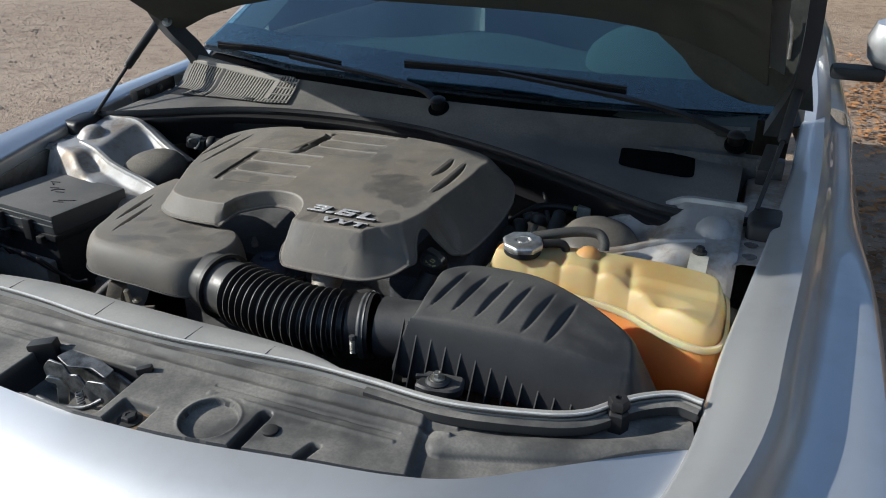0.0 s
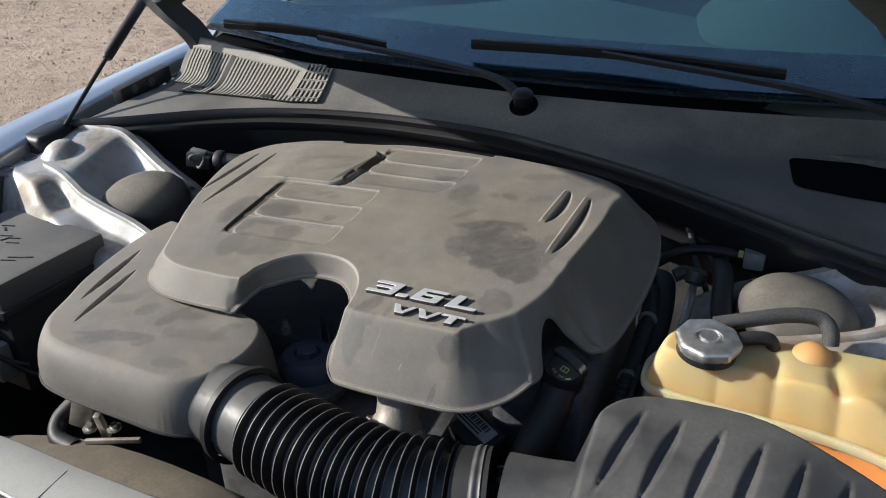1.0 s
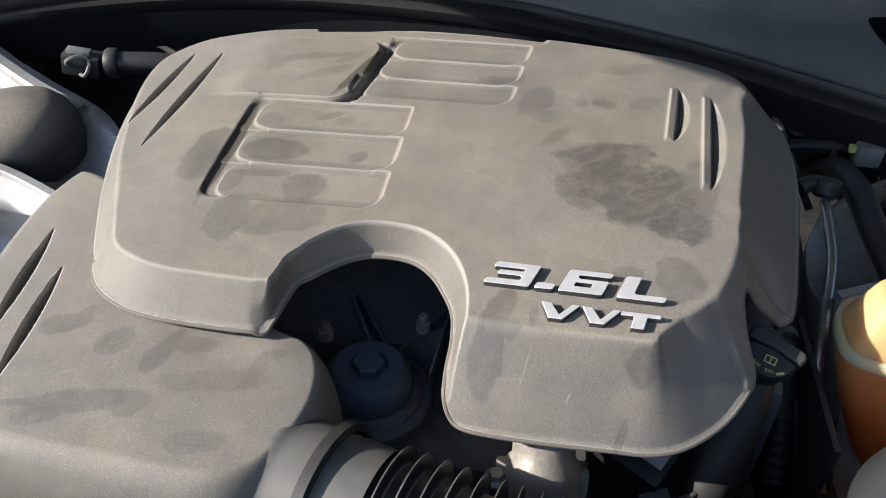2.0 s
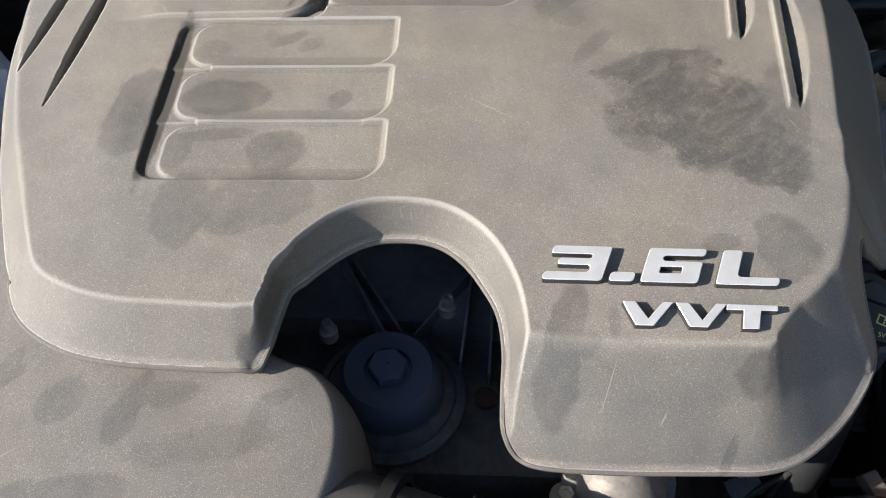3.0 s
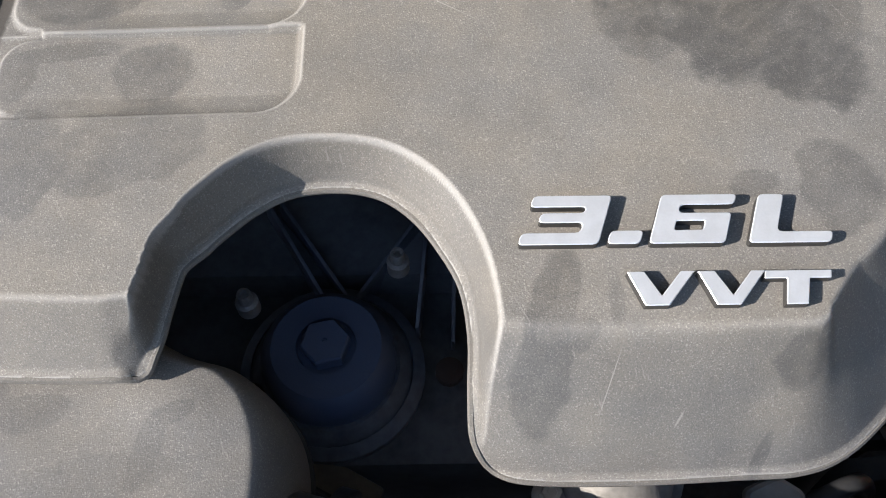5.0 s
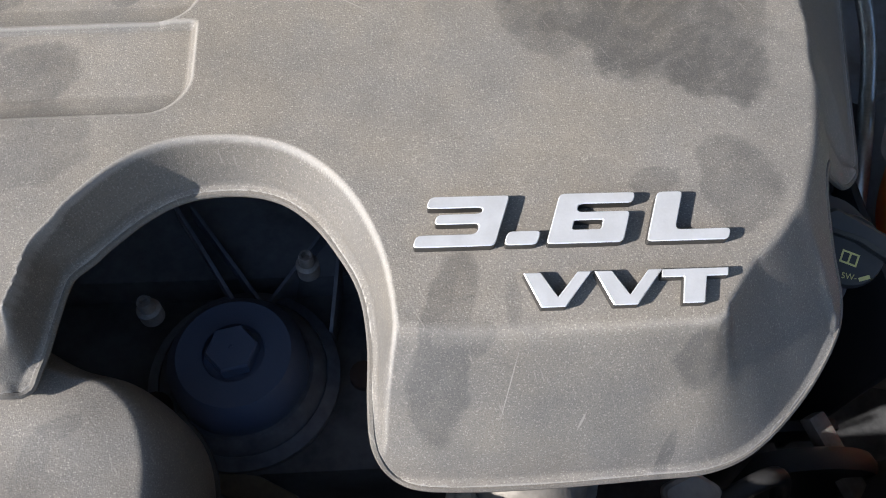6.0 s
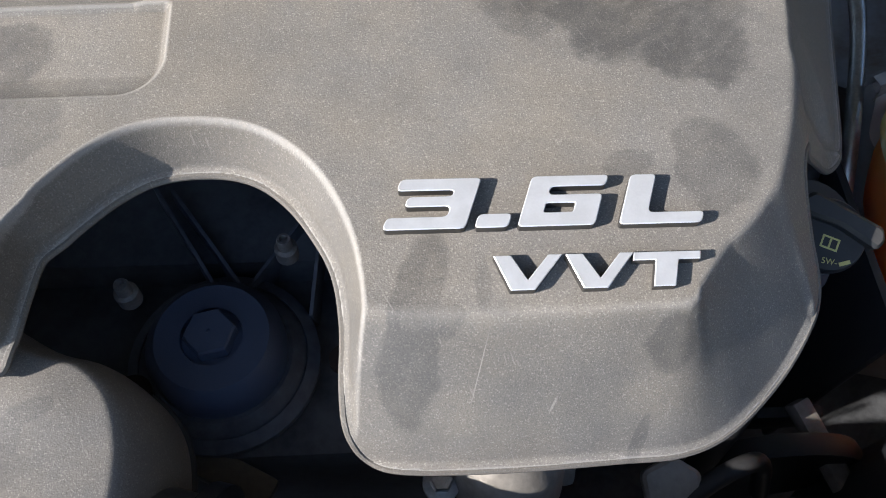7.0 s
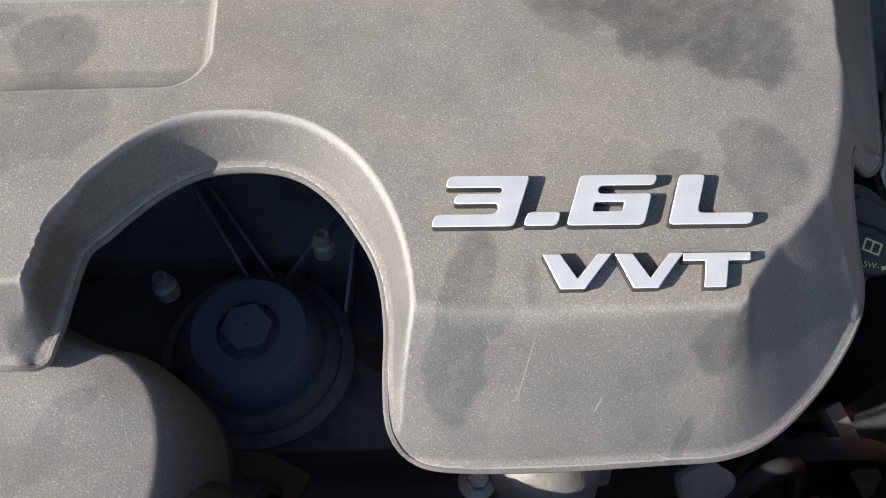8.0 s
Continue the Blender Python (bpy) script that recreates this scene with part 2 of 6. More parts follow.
COVER = cover_plastic()
PAINT = car_paint()
BAY = bay_paint()
GRAVEL = gravel_ground()
AIRBOX = dusty("airbox_plastic", (0.024, 0.025, 0.028), (0.165, 0.16, 0.15), 0.40, 0.62, 800, 0.0003, 10, 0.4, 0.22)
BLACK = dusty("black_plastic", (0.016, 0.017, 0.019), (0.12, 0.11, 0.095), 0.45, 0.35)
COWL = dusty("cowl_plastic", (0.026, 0.027, 0.030), (0.36, 0.34, 0.305), 0.48, 0.60, 1200, 0.0002, 5)
SLAT = dusty("grille_slat_plastic", (0.22, 0.21, 0.195), (0.40, 0.375, 0.33), 0.6, 0.9, 900, 0.0001, 12)
PANEL = dusty("grille_panel_plastic", (0.034, 0.035, 0.037), (0.30, 0.285, 0.255), 0.38, 0.95, 900, 0.0002, 11, 0.4, 0.20)
SEAL = dusty("weatherstrip_rubber", (0.24, 0.238, 0.23), (0.45, 0.435, 0.40), 0.38, 0.85, 700, 0.0001, 7)
LIP_SUN = plain("lip_sun_sheen", (0.70, 0.70, 0.69), 0.35, 0, 0, 0.2, 40)
RUBBER = dusty("hose_rubber", (0.012, 0.012, 0.014), (0.10, 0.095, 0.085), 0.42, 0.35)
DARK = plain("grimy_engine_metal", (0.090, 0.090, 0.092), 0.65, 0.0, 0, 0.5, 18, 0.001, 60)
IRON = plain("cast_aluminium", (0.32, 0.29, 0.25), 0.6, 0.35, 0, 0.3, 30, 0.0006, 200)
STEEL = plain("zinc_steel", (0.55, 0.54, 0.50), 0.38, 0.9, 0, 0.25, 60)
CLAMP = plain("dull_clamp_steel", (0.10, 0.10, 0.10), 0.5, 0.3, 0, 0.3, 60)
CHROME = plain("chrome", (0.82, 0.83, 0.85), 0.12, 1.0, 0, 0.05, 80)
BADGE = plain("satin_silver", (0.74, 0.74, 0.75), 0.40, 0.40, 0, 0.05, 120, 0.00005, 900)
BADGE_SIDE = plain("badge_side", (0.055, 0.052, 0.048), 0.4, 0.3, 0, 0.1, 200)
TAPE = plain("cream_plastic", (0.42, 0.41, 0.36), 0.55, 0, 0, 0.15, 40)
WHITE = plain("label_paper", (0.40, 0.40, 0.39), 0.6, 0, 0, 0.1, 60)
# print black, also painted as the shade behind the grille slats
INK_GAP = plain("ink_gap_black", (0.02, 0.02, 0.02), 0.7)
YELLOW = plain("yellow_print", (0.62, 0.55, 0.20), 0.6, 0, 0, 0.1, 300)
BLUEBLACK = dusty("filter_cap_plastic", (0.050, 0.064, 0.100), (0.13, 0.13, 0.14), 0.45, 0.3)
TANK_TOP = tank_plastic("tank_upper_plastic", (0.58, 0.46, 0.225), (0.62, 0.34, 0.10), 0.833, 0.876)
TANK_SEAM = tank_plastic("tank_seam_plastic", (0.72, 0.58, 0.36), (0.70, 0.55, 0.32), 0.80, 0.84)
TANK_LOW = tank_plastic("tank_lower_plastic", (0.92, 0.35, 0.11), (0.92, 0.24, 0.06), 0.75, 0.845)
GLASS = clear_glass("windscreen_glass", (0.29, 0.60, 0.68))
CABIN = plain("cabin_trim", (0.026, 0.036, 0.032), 0.9)
COLLAR = dusty("collar_plastic", (0.060, 0.060, 0.060), (0.19, 0.18, 0.16), 0.28, 0.45, 900, 0.0001, 20)
CAP_STEEL = plain("satin_cap_steel", (0.72, 0.72, 0.72), 0.40, 0.9, 0, 0.2, 90)
UNDERSIDE = plain("bonnet_underside", (0.050, 0.053, 0.044), 0.8, 0, 0, 0.4, 14, 0.001, 90)
# near-black that stands in for the shade in gaps and openings
GAP_SHADE = plain("painted_gap_shade", (0.003, 0.003, 0.004), 1.0, spec=0.05)
FRIT = plain("black_glass_band", (0.004, 0.005, 0.006), 0.25)
TANK_DOME = tank_plastic("tank_dome_plastic", (0.66, 0.34, 0.13), (0.62, 0.36, 0.14), 0.88, 0.91)
FUSE_LID = dusty("fuse_lid_plastic", (0.060, 0.062, 0.064), (0.26, 0.25, 0.23), 0.40, 0.75, 900, 0.0002, 6)
TYRE = plain("tyre_rubber", (0.02, 0.02, 0.02), 0.8)
TAPE_GREY = plain("grey_plastic", (0.20, 0.21, 0.20), 0.5, 0, 0, 0.2, 60)
LATCH = plain("greasy_latch_steel", (0.17, 0.175, 0.18), 0.40, 0.6, 0, 0.6, 70)
CASE = plain("dark_casting", (0.105, 0.110, 0.125), 0.6, 0, 0, 0.5, 18, 0.001, 60)
CREST_GLINT = plain("crest_glint", (0.13, 0.127, 0.12), 0.45, 0, 0, 0.5, 60)
WIPER = plain("wiper_black", (0.012, 0.012, 0.013), 0.45)
STUD = plain("dull_stud_steel", (0.26, 0.24, 0.22), 0.5, 0.5, 0, 0.3, 80)
BULKSEAL = dusty("bulkhead_rubber", (0.010, 0.010, 0.012), (0.10, 0.095, 0.085), 0.45, 0.16)
RUST = plain("rust", (0.035, 0.02, 0.014), 0.85, 0, 0, 0.4, 90)
POCKET_DIRT = plain("rusty_dirt", (0.26, 0.175, 0.10), 0.9, 0, 0, 0.45, 60, 0.0004, 500)
SHROUD = dusty("shroud_plastic", (0.04, 0.036, 0.03), (0.24, 0.20, 0.15), 0.5, 0.85)


def braided():
    """Grey woven sleeve over a rubber hose."""
    m = Nodes("braided_sleeve")
    weave = m.voronoi(1100)
    m.set("Base Color", m.mix(m.ramp(weave, 0.15, 0.6), (0.13, 0.125, 0.115), (0.05, 0.05, 0.05)))
    m.set("Roughness", 0.6)
    m.bump(weave, 0.5, 0.0006)
    return m.mat


BRAID = braided()


def bellows_rubber():
    """Black hose rubber, its ridges painted pale for wear and the light they catch."""
    m = Nodes("bellows_rubber")
    g = m.t.nodes.new("ShaderNodeNewGeometry")
    ridge_glint = m.math("MULTIPLY", m.ramp(g.outputs["Pointiness"], 0.51, 0.57), m.ramp(m.noise(120, 3), 0.25, 0.6, 0.5, 1.0))
    up = m.math("MULTIPLY", m.ramp(m.facing_up(), 0.2, 0.95), m.ramp(m.noise(25, 4), 0.3, 0.7, 0.12, 0.38))
    m.set("Base Color", m.mix(ridge_glint, m.mix(up, (0.013, 0.013, 0.015), (0.13, 0.125, 0.115)), (0.50, 0.49, 0.47)))
    m.set("Roughness", 0.42)
    return m.mat


BELLOWS = bellows_rubber()

# ---- geometry helpers ----
def mesh_data(name, verts, faces, material, sharp=40):
    me = bpy.data.meshes.new(name)
    me.from_pydata([tuple(map(float, v)) for v in verts], [], [tuple(map(int, f)) for f in faces])
    me.materials.append(material)
    me.polygons.foreach_set("use_smooth", [True] * len(me.polygons))
    me.set_sharp_from_angle(angle=radians(sharp))
    me.update()
    return me


def thing(name, at=(0, 0, 0)):
    ob = new(name)
    ob.location = at
    ob.empty_display_size = 0.02
    return ob


def hang(ob, parent):
    """Makes ob a part of parent, leaving it where it is in the world."""
    ob.parent = parent
    base = parent.matrix_basis if parent.parent is None else parent.parent.matrix_basis @ parent.matrix_parent_inverse @ parent.matrix_basis
    ob.matrix_parent_inverse = base.inverted()
    return ob


def part(name, geo, material, parent=None, label="", sharp=40):
    """Links a bmesh, or (verts, faces), as one mesh object."""
    if isinstance(geo, bmesh.types.BMesh):
        bmesh.ops.recalc_face_normals(geo, faces=geo.faces)
        me = bpy.data.meshes.new(name)
        geo.to_mesh(me)
        geo.free()
        me.materials.append(material)
        me.polygons.foreach_set("use_smooth", [True] * len(me.polygons))
        me.set_sharp_from_angle(angle=radians(sharp))
    else:
        me = mesh_data(name, geo[0], geo[1], material, sharp)
    ob = new(name, me)
    if parent is not None:
        hang(ob, parent)
    if label:
        tagged(ob, label)
    return ob


def merged(*geos):
    verts, faces = [], []
    for v, f in geos:
        k = len(verts)
        verts += [tuple(p) for p in v]
        faces += [tuple(i + k for i in q) for q in f]
    return verts, faces


def moved(geo, m):
    return [tuple(m @ Vector(v)) for v in geo[0]], geo[1]


def spline(points, n, closed=False):
    """Catmull-Rom through rows of any number of columns."""
    p = np.array(points, float)
    k = len(p)
    out = []
    for i in range(k if closed else k - 1):
        if closed:
            a, b, c, d = p[(i - 1) % k], p[i], p[(i + 1) % k], p[(i + 2) % k]
        else:
            b, c = p[i], p[i + 1]
            a = p[i - 1] if i else 2 * b - c
            d = p[i + 2] if i + 2 < k else 2 * c - b
        for t in np.linspace(0, 1, n, endpoint=False):
            out.append(0.5 * (2 * b + (c - a) * t + (2 * a - 5 * b + 4 * c - d) * t * t + (3 * b - a - 3 * c + d) * t ** 3))
    if not closed:
        out.append(p[-1])
    return np.array(out)


def round_poly(pts, r, n=5):
    """A polygon with its corners rounded by about r."""
    p = [Vector(q) for q in pts]
    out = []
    for i, b in enumerate(p):
        a, c = p[i - 1], p[(i + 1) % len(p)]
        ra = min(r, (a - b).length * 0.45)
        rc = min(r, (c - b).length * 0.45)
        s, e = b + (a - b).normalized() * ra, b + (c - b).normalized() * rc
        for t in np.linspace(0, 1, n):
            out.append(tuple(s * (1 - t) ** 2 + b * 2 * t * (1 - t) + e * t * t))
    return out


def nearest(P, loop):
    """Signed distance (inside positive) to a closed outline, the nearest point on it and the columns after x, y there."""
    A, B = loop, np.roll(loop, -1, 0)
    best = np.full(len(P), 1e9)
    q = np.zeros((len(P), loop.shape[1]))
    inside = np.zeros(len(P), bool)
    for a, b in zip(A, B):
        e = b[:2] - a[:2]
        t = np.clip(((P - a[:2]) @ e) / max(e @ e, 1e-12), 0, 1)
        c = a[:2] + t[:, None] * e
        d = np.hypot(*(P - c).T)
        m = d < best
        best[m] = d[m]
        q[m] = (a + t[:, None] * (b - a))[m]
        cross = (a[1] > P[:, 1]) != (b[1] > P[:, 1])
        if abs(e[1]) > 1e-12:
            inside ^= cross & (P[:, 0] < a[0] + (P[:, 1] - a[1]) * e[0] / e[1])
    return np.where(inside, best, -best), q


def along(P, line):
    """Distance to an open line, and the columns after x, y at its nearest place."""
    best = np.full(len(P), 1e9)
    q = np.zeros((len(P), line.shape[1]))
    for a, b in zip(line, line[1:]):
        e = b[:2] - a[:2]
        t = np.clip(((P - a[:2]) @ e) / max(e @ e, 1e-12), 0, 1)
        d = np.hypot(*(P - a[:2] - t[:, None] * e).T)
        m = d < best
        best[m] = d[m]
        q[m] = (a + t[:, None] * (b - a))[m]
    return best, q


def softmax0(v, k):
    """max(v, 0) with a rounding of width k."""
    h = np.clip(0.5 + v / (2 * k), 0, 1)
    return v * h + k * h * (1 - h)


def field(loop, step, height, thick=0.003):
    """A sheet over a closed outline on a fine grid. height(x, y, d, q): d the distance in from the rim, q the rim's own columns."""
    lo, hi = loop[:, :2].min(0) - step * 2, loop[:, :2].max(0) + step * 2
    xs, ys = np.arange(lo[0], hi[0], step), np.arange(lo[1], hi[1], step)
    X, Y = np.meshgrid(xs, ys, indexing="ij")
    P = np.stack([X.ravel(), Y.ravel()], 1)
    d, q = nearest(P, loop)
    nx, ny = X.shape
    good = (d > 0.3 * step).reshape(nx, ny)
    cell = good[:-1, :-1] | good[1:, :-1] | good[1:, 1:] | good[:-1, 1:]
    out = d <= 0.3 * step
    P[out] = q[out, :2]
    d = np.where(out, 0, d)
    Z = height(P[:, 0], P[:, 1], d, q)
    idx = np.arange(nx * ny).reshape(nx, ny)
    F = np.stack([idx[:-1, :-1][cell], idx[1:, :-1][cell], idx[1:, 1:][cell], idx[:-1, 1:][cell]], 1)
    used = np.unique(F)
    remap = np.full(nx * ny, -1)
    remap[used] = np.arange(len(used))
    V = np.c_[P, Z][used]
    F = remap[F]
    E = np.concatenate([F[:, [0, 1]], F[:, [1, 2]], F[:, [2, 3]], F[:, [3, 0]]])
    key = np.sort(E, 1)
    _, inv, cnt = np.unique(key[:, 0] * 10 ** 7 + key[:, 1], return_inverse=True, return_counts=True)
    edge = E[cnt[inv] == 1]
    rim = np.unique(edge)
    low = np.full(len(V), -1)
    low[rim] = len(V) + np.arange(len(rim))
    under = V[rim].copy()
    under[:, 2] -= thick
    side = np.stack([edge[:, 1], edge[:, 0], low[edge[:, 0]], low[edge[:, 1]]], 1)
    return np.concatenate([V, under]), np.concatenate([F, side])


def loft(rows, closed=False):
    """A sheet through rows of points of equal count."""
    r = [list(map(tuple, row)) for row in rows]
    n = len(r[0])
    verts = [p for row in r for p in row]
    m = n if closed else n - 1
    faces = [(i * n + j, i * n + (j + 1) % n, (i + 1) * n + (j + 1) % n, (i + 1) * n + j) for i in range(len(r) - 1) for j in range(m)]
    return verts, faces


def thick_loft(rows, t):
    """A sheet through rows with thickness t towards minus its normal."""
    v, f = loft(rows)
    bm = bmesh.new()
    vs = [bm.verts.new(p) for p in v]
    for q in f:
        bm.faces.new([vs[i] for i in q])
    bmesh.ops.recalc_face_normals(bm, faces=bm.faces)
    bmesh.ops.solidify(bm, geom=bm.faces[:], thickness=t)
    return bm


def tube(path, radius, sides=20, caps=True):
    """A pipe along path; radius is a number or one for each point."""
    p = [Vector(q) for q in path]
    radii = [radius] * len(p) if isinstance(radius, (int, float)) else radius
    up = Vector((0.13, 0.07, 1)).normalized()
    rows = []
    for i, c in enumerate(p):
        d = (p[min(i + 1, len(p) - 1)] - p[max(i - 1, 0)]).normalized()
        s = d.cross(up)
        s = s.normalized() if s.length > 1e-3 else d.cross(Vector((1, 0, 0))).normalized()
        up = s.cross(d).normalized()
        rows.append([c + (s * math.cos(a) + up * math.sin(a)) * radii[i] for a in np.linspace(0, 2 * math.pi, sides, endpoint=False)])
    v, f = loft(rows, True)
    if caps:
        f = list(f) + [tuple(range(sides))[::-1], tuple(range(len(v) - sides, len(v)))]
    return v, f


def lathe(profile, sides=32, wave=None):
    """A turned form about z from rows of (radius, height)."""
    rows = []
    for i, (r, z) in enumerate(profile):
        row = []
        for a in np.linspace(0, 2 * math.pi, sides, endpoint=False):
            k = r * (wave(a, i) if wave else 1)
            row.append((k * math.cos(a), k * math.sin(a), z))
        rows.append(row)
    v, f = loft(rows, True)
    return v, list(f) + [tuple(range(sides))[::-1], tuple(range(len(v) - sides, len(v)))]


def block(x0, x1, y0, y1, z0, z1, bevel=0.003, segments=2):
    bm = bmesh.new()
    bmesh.ops.create_cube(bm, size=1)
    for v in bm.verts:
        v.co = ((x0 + x1) / 2 + v.co.x * (x1 - x0), (y0 + y1) / 2 + v.co.y * (y1 - y0), (z0 + z1) / 2 + v.co.z * (z1 - z0))
    if bevel:
        bmesh.ops.bevel(bm, geom=bm.edges[:], offset=bevel, segments=segments, affect="EDGES", profile=0.6)
    return bm


def turned(bm, m):
    bmesh.ops.transform(bm, matrix=m, verts=bm.verts)
    return bm


def prism(loops, h, bevel, m=Matrix()):
    """An upright plate from one outline and its holes, with a bevelled upper edge."""
    bm = bmesh.new()

    def shrink(loop, d):
        n, out = len(loop), []
        area = sum(loop[i - 1][0] * loop[i][1] - loop[i][0] * loop[i - 1][1] for i in range(n))
        s = 1 if area > 0 else -1
        for i in range(n):
            a, b, c = Vector(loop[i - 1]), Vector(loop[i]), Vector(loop[(i + 1) % n])
            e1, e2 = (b - a).normalized(), (c - b).normalized()
            nrm = (Vector((-e1.y, e1.x)) + Vector((-e2.y, e2.x)))
            nrm = nrm.normalized() if nrm.length > 1e-6 else Vector((-e1.y, e1.x))
            out.append(b + nrm * d * s)
        return out
    caps = []
    for k, loop in enumerate(loops):
        sign = 1 if k == 0 else -1
        rings = [[bm.verts.new((p[0], p[1], 0)) for p in loop], [bm.verts.new((p[0], p[1], h - bevel)) for p in loop],
                 [bm.verts.new((p.x, p.y, h)) for p in shrink(loop, bevel * sign)]]
        n = len(loop)
        for lo, hi in zip(rings, rings[1:]):
            for i in range(n):
                bm.faces.new((lo[i], lo[(i + 1) % n], hi[(i + 1) % n], hi[i]))
        caps += [bm.edges.get((rings[2][i], rings[2][(i + 1) % n])) for i in range(n)]
    bmesh.ops.triangle_fill(bm, use_beauty=True, use_dissolve=False, edges=caps)
    return turned(bm, m)


def bolt(at, r, h, material, parent, name="bolt", tilt=Matrix(), washer=1.6):
    """A hexagon-headed bolt on a washer."""
    geo = merged(lathe([(r * washer, -0.002), (r * washer, 0.0015), (r * 1.1, 0.002)], 24),
                 lathe([(r, 0.002), (r, h * 0.8), (r * 0.86, h), (r * 0.5, h), (r * 0.45, h * 0.9)], 6))
    return part(name, moved(geo, Matrix.Translation(at) @ tilt), material, parent, sharp=30)


def pipe(name, points, r, material, parent, label="", sides=14):
    return part(name, tube([tuple(p) for p in spline(points, 8)], r, sides), material, parent, label)


def smooth01(v):
    v = np.clip(v, 0, 1)
    return v * v * (3 - 2 * v)

# ---- ground ----
def ground_sheet():
    ring = [0, 2, 4, 7, 12, 25, 60, 200, 1500]
    verts, faces = [], []
    n = 48
    for r in ring:
        for a in np.linspace(0, 2 * math.pi, n, endpoint=False):
            x, y = r * math.cos(a), r * math.sin(a)
            z = 0.02 * noise.noise((x * 0.4, y * 0.4, 0)) if 3 < r < 100 else 0
            verts.append((x, y, z))
    for i in range(len(ring) - 1):
        faces += [(i * n + j, (i + 1) * n + j, (i + 1) * n + (j + 1) % n, i * n + (j + 1) % n) for j in range(n)]
    return tagged(part("ground", (verts, faces), GRAVEL), "dry reddish-brown gravel lot", "ground", kind="structure")


ground_sheet()


def gravel_stones():
    rng = random.Random(4)
    verts, faces = [], []
    for _ in range(14000):
        x, y = rng.uniform(-9, -1.5), rng.uniform(0.5, 9)
        s = rng.uniform(0.0035, 0.010) * (1 + 1.2 * (rng.random() < 0.06))
        k = len(verts)
        turn = rng.uniform(0, 6.3)
        for j in range(5):
            a = turn + j * 1.2566 + rng.uniform(-0.2, 0.2)
            verts.append((x + s * math.cos(a), y + s * math.sin(a) * 0.8, 0.002))
        for j in range(5):
            a = turn + 0.5 + j * 1.2566 + rng.uniform(-0.3, 0.3)
            verts.append((x + s * 0.6 * math.cos(a), y + s * 0.5 * math.sin(a), s * rng.uniform(0.5, 0.9) + 0.003))
        faces += [(k + j, k + (j + 1) % 5, k + 5 + (j + 1) % 5, k + 5 + j) for j in range(5)] + [(k + 5, k + 6, k + 7, k + 8, k + 9)]
    stones = plain("stone", (0.42, 0.34, 0.27), 0.9, 0, 0, 0.45, 3)
    tagged(part("gravel_stones", (verts, faces), stones, sharp=20), "loose pale stones scattered over the gravel", "gravel", kind="stuff")


gravel_stones()

def tree_line():
    """Far autumn trees and scrub beyond the lot, on the side away from the sun."""
    rng = random.Random(9)
    verts, faces = [], []

    def clump(c, r):
        k = len(verts)
        a = rng.uniform(0, 6.3)
        tilt = rng.uniform(-0.6, 0.6)
        for j in range(5):
            b = a + j * 1.2566
            verts.append((c[0] + r * math.cos(b), c[1] + r * math.sin(b) * rng.uniform(0.6, 1.0), c[2] + r * tilt * math.cos(b)))
        verts.append((c[0], c[1], c[2] + r * rng.uniform(0.4, 0.8)))
        faces.extend([(k + j, k + (j + 1) % 5, k + 5) for j in range(5)])
        faces.append((k + 4, k + 3, k + 2, k + 1, k))
    for _ in range(40):
        a = rng.uniform(-0.9, 1.35)
        d = rng.uniform(10, 17)
        x, y, h = d * math.cos(a), d * math.sin(a) + 1, rng.uniform(4.5, 8.5)
        trunk = tube([(x, y, 0), (x + 0.1, y, h * 0.3), (x + 0.15, y + 0.1, h * 0.7)], [0.24, 0.17, 0.06], 7)
        k = len(verts)
        verts.extend(trunk[0])
        faces.extend([tuple(i + k for i in f) for f in trunk[1]])
        for _ in range(230):
            u, w, t = rng.gauss(0, 0.5), rng.gauss(0, 0.5), rng.uniform(0.12, 1.0)
            spread = h * 0.42 * math.sin(math.pi * min(1.0, t * 0.85 + 0.1))
            clump((x + u * spread, y + w * spread, h * t), rng.uniform(0.22, 0.60))
    leaves = Nodes("autumn_foliage")
    leaves.set("Base Color", leaves.mix(leaves.ramp(leaves.noise(0.5, 4), 0.35, 0.65), (0.075, 0.095, 0.035), (0.16, 0.10, 0.04)))
    leaves.set("Roughness", 0.8)
    tagged(part("tree_line", (verts, faces), leaves.mat, sharp=20), "distant green and brown trees beyond the lot", "trees", kind="stuff")


tree_line()

def leaf_litter():
    rng = random.Random(21)
    verts, faces = [], []
    for _ in range(9000):
        y = rng.uniform(-0.8, 6.8) + rng.gauss(0, 0.5)
        x = 1.30 + 0.18 * math.sin(2.3 * y) + 0.10 * math.sin(5.9 * y) + abs(rng.gauss(0, 1.6)) + rng.gauss(0, 0.10)
        r, a = rng.uniform(0.015, 0.04), rng.uniform(0, 6.3)
        k = len(verts)
        for j, w in enumerate((1.0, 0.55, 0.8, 0.5)):
            b = a + j * 1.5708
            verts.append((x + r * w * math.cos(b), y + r * w * math.sin(b), 0.018 + rng.uniform(0.0, 0.016)))
        faces.append((k, k + 1, k + 2, k + 3))
    leaf = plain("dry_leaf", (0.42, 0.20, 0.075), 0.8, 0, 0, 0.55, 1.7)
    tagged(part("leaf_litter", (verts, faces), leaf, sharp=10), "dry orange-brown leaves scattered beside the car", "leaf litter", kind="stuff")


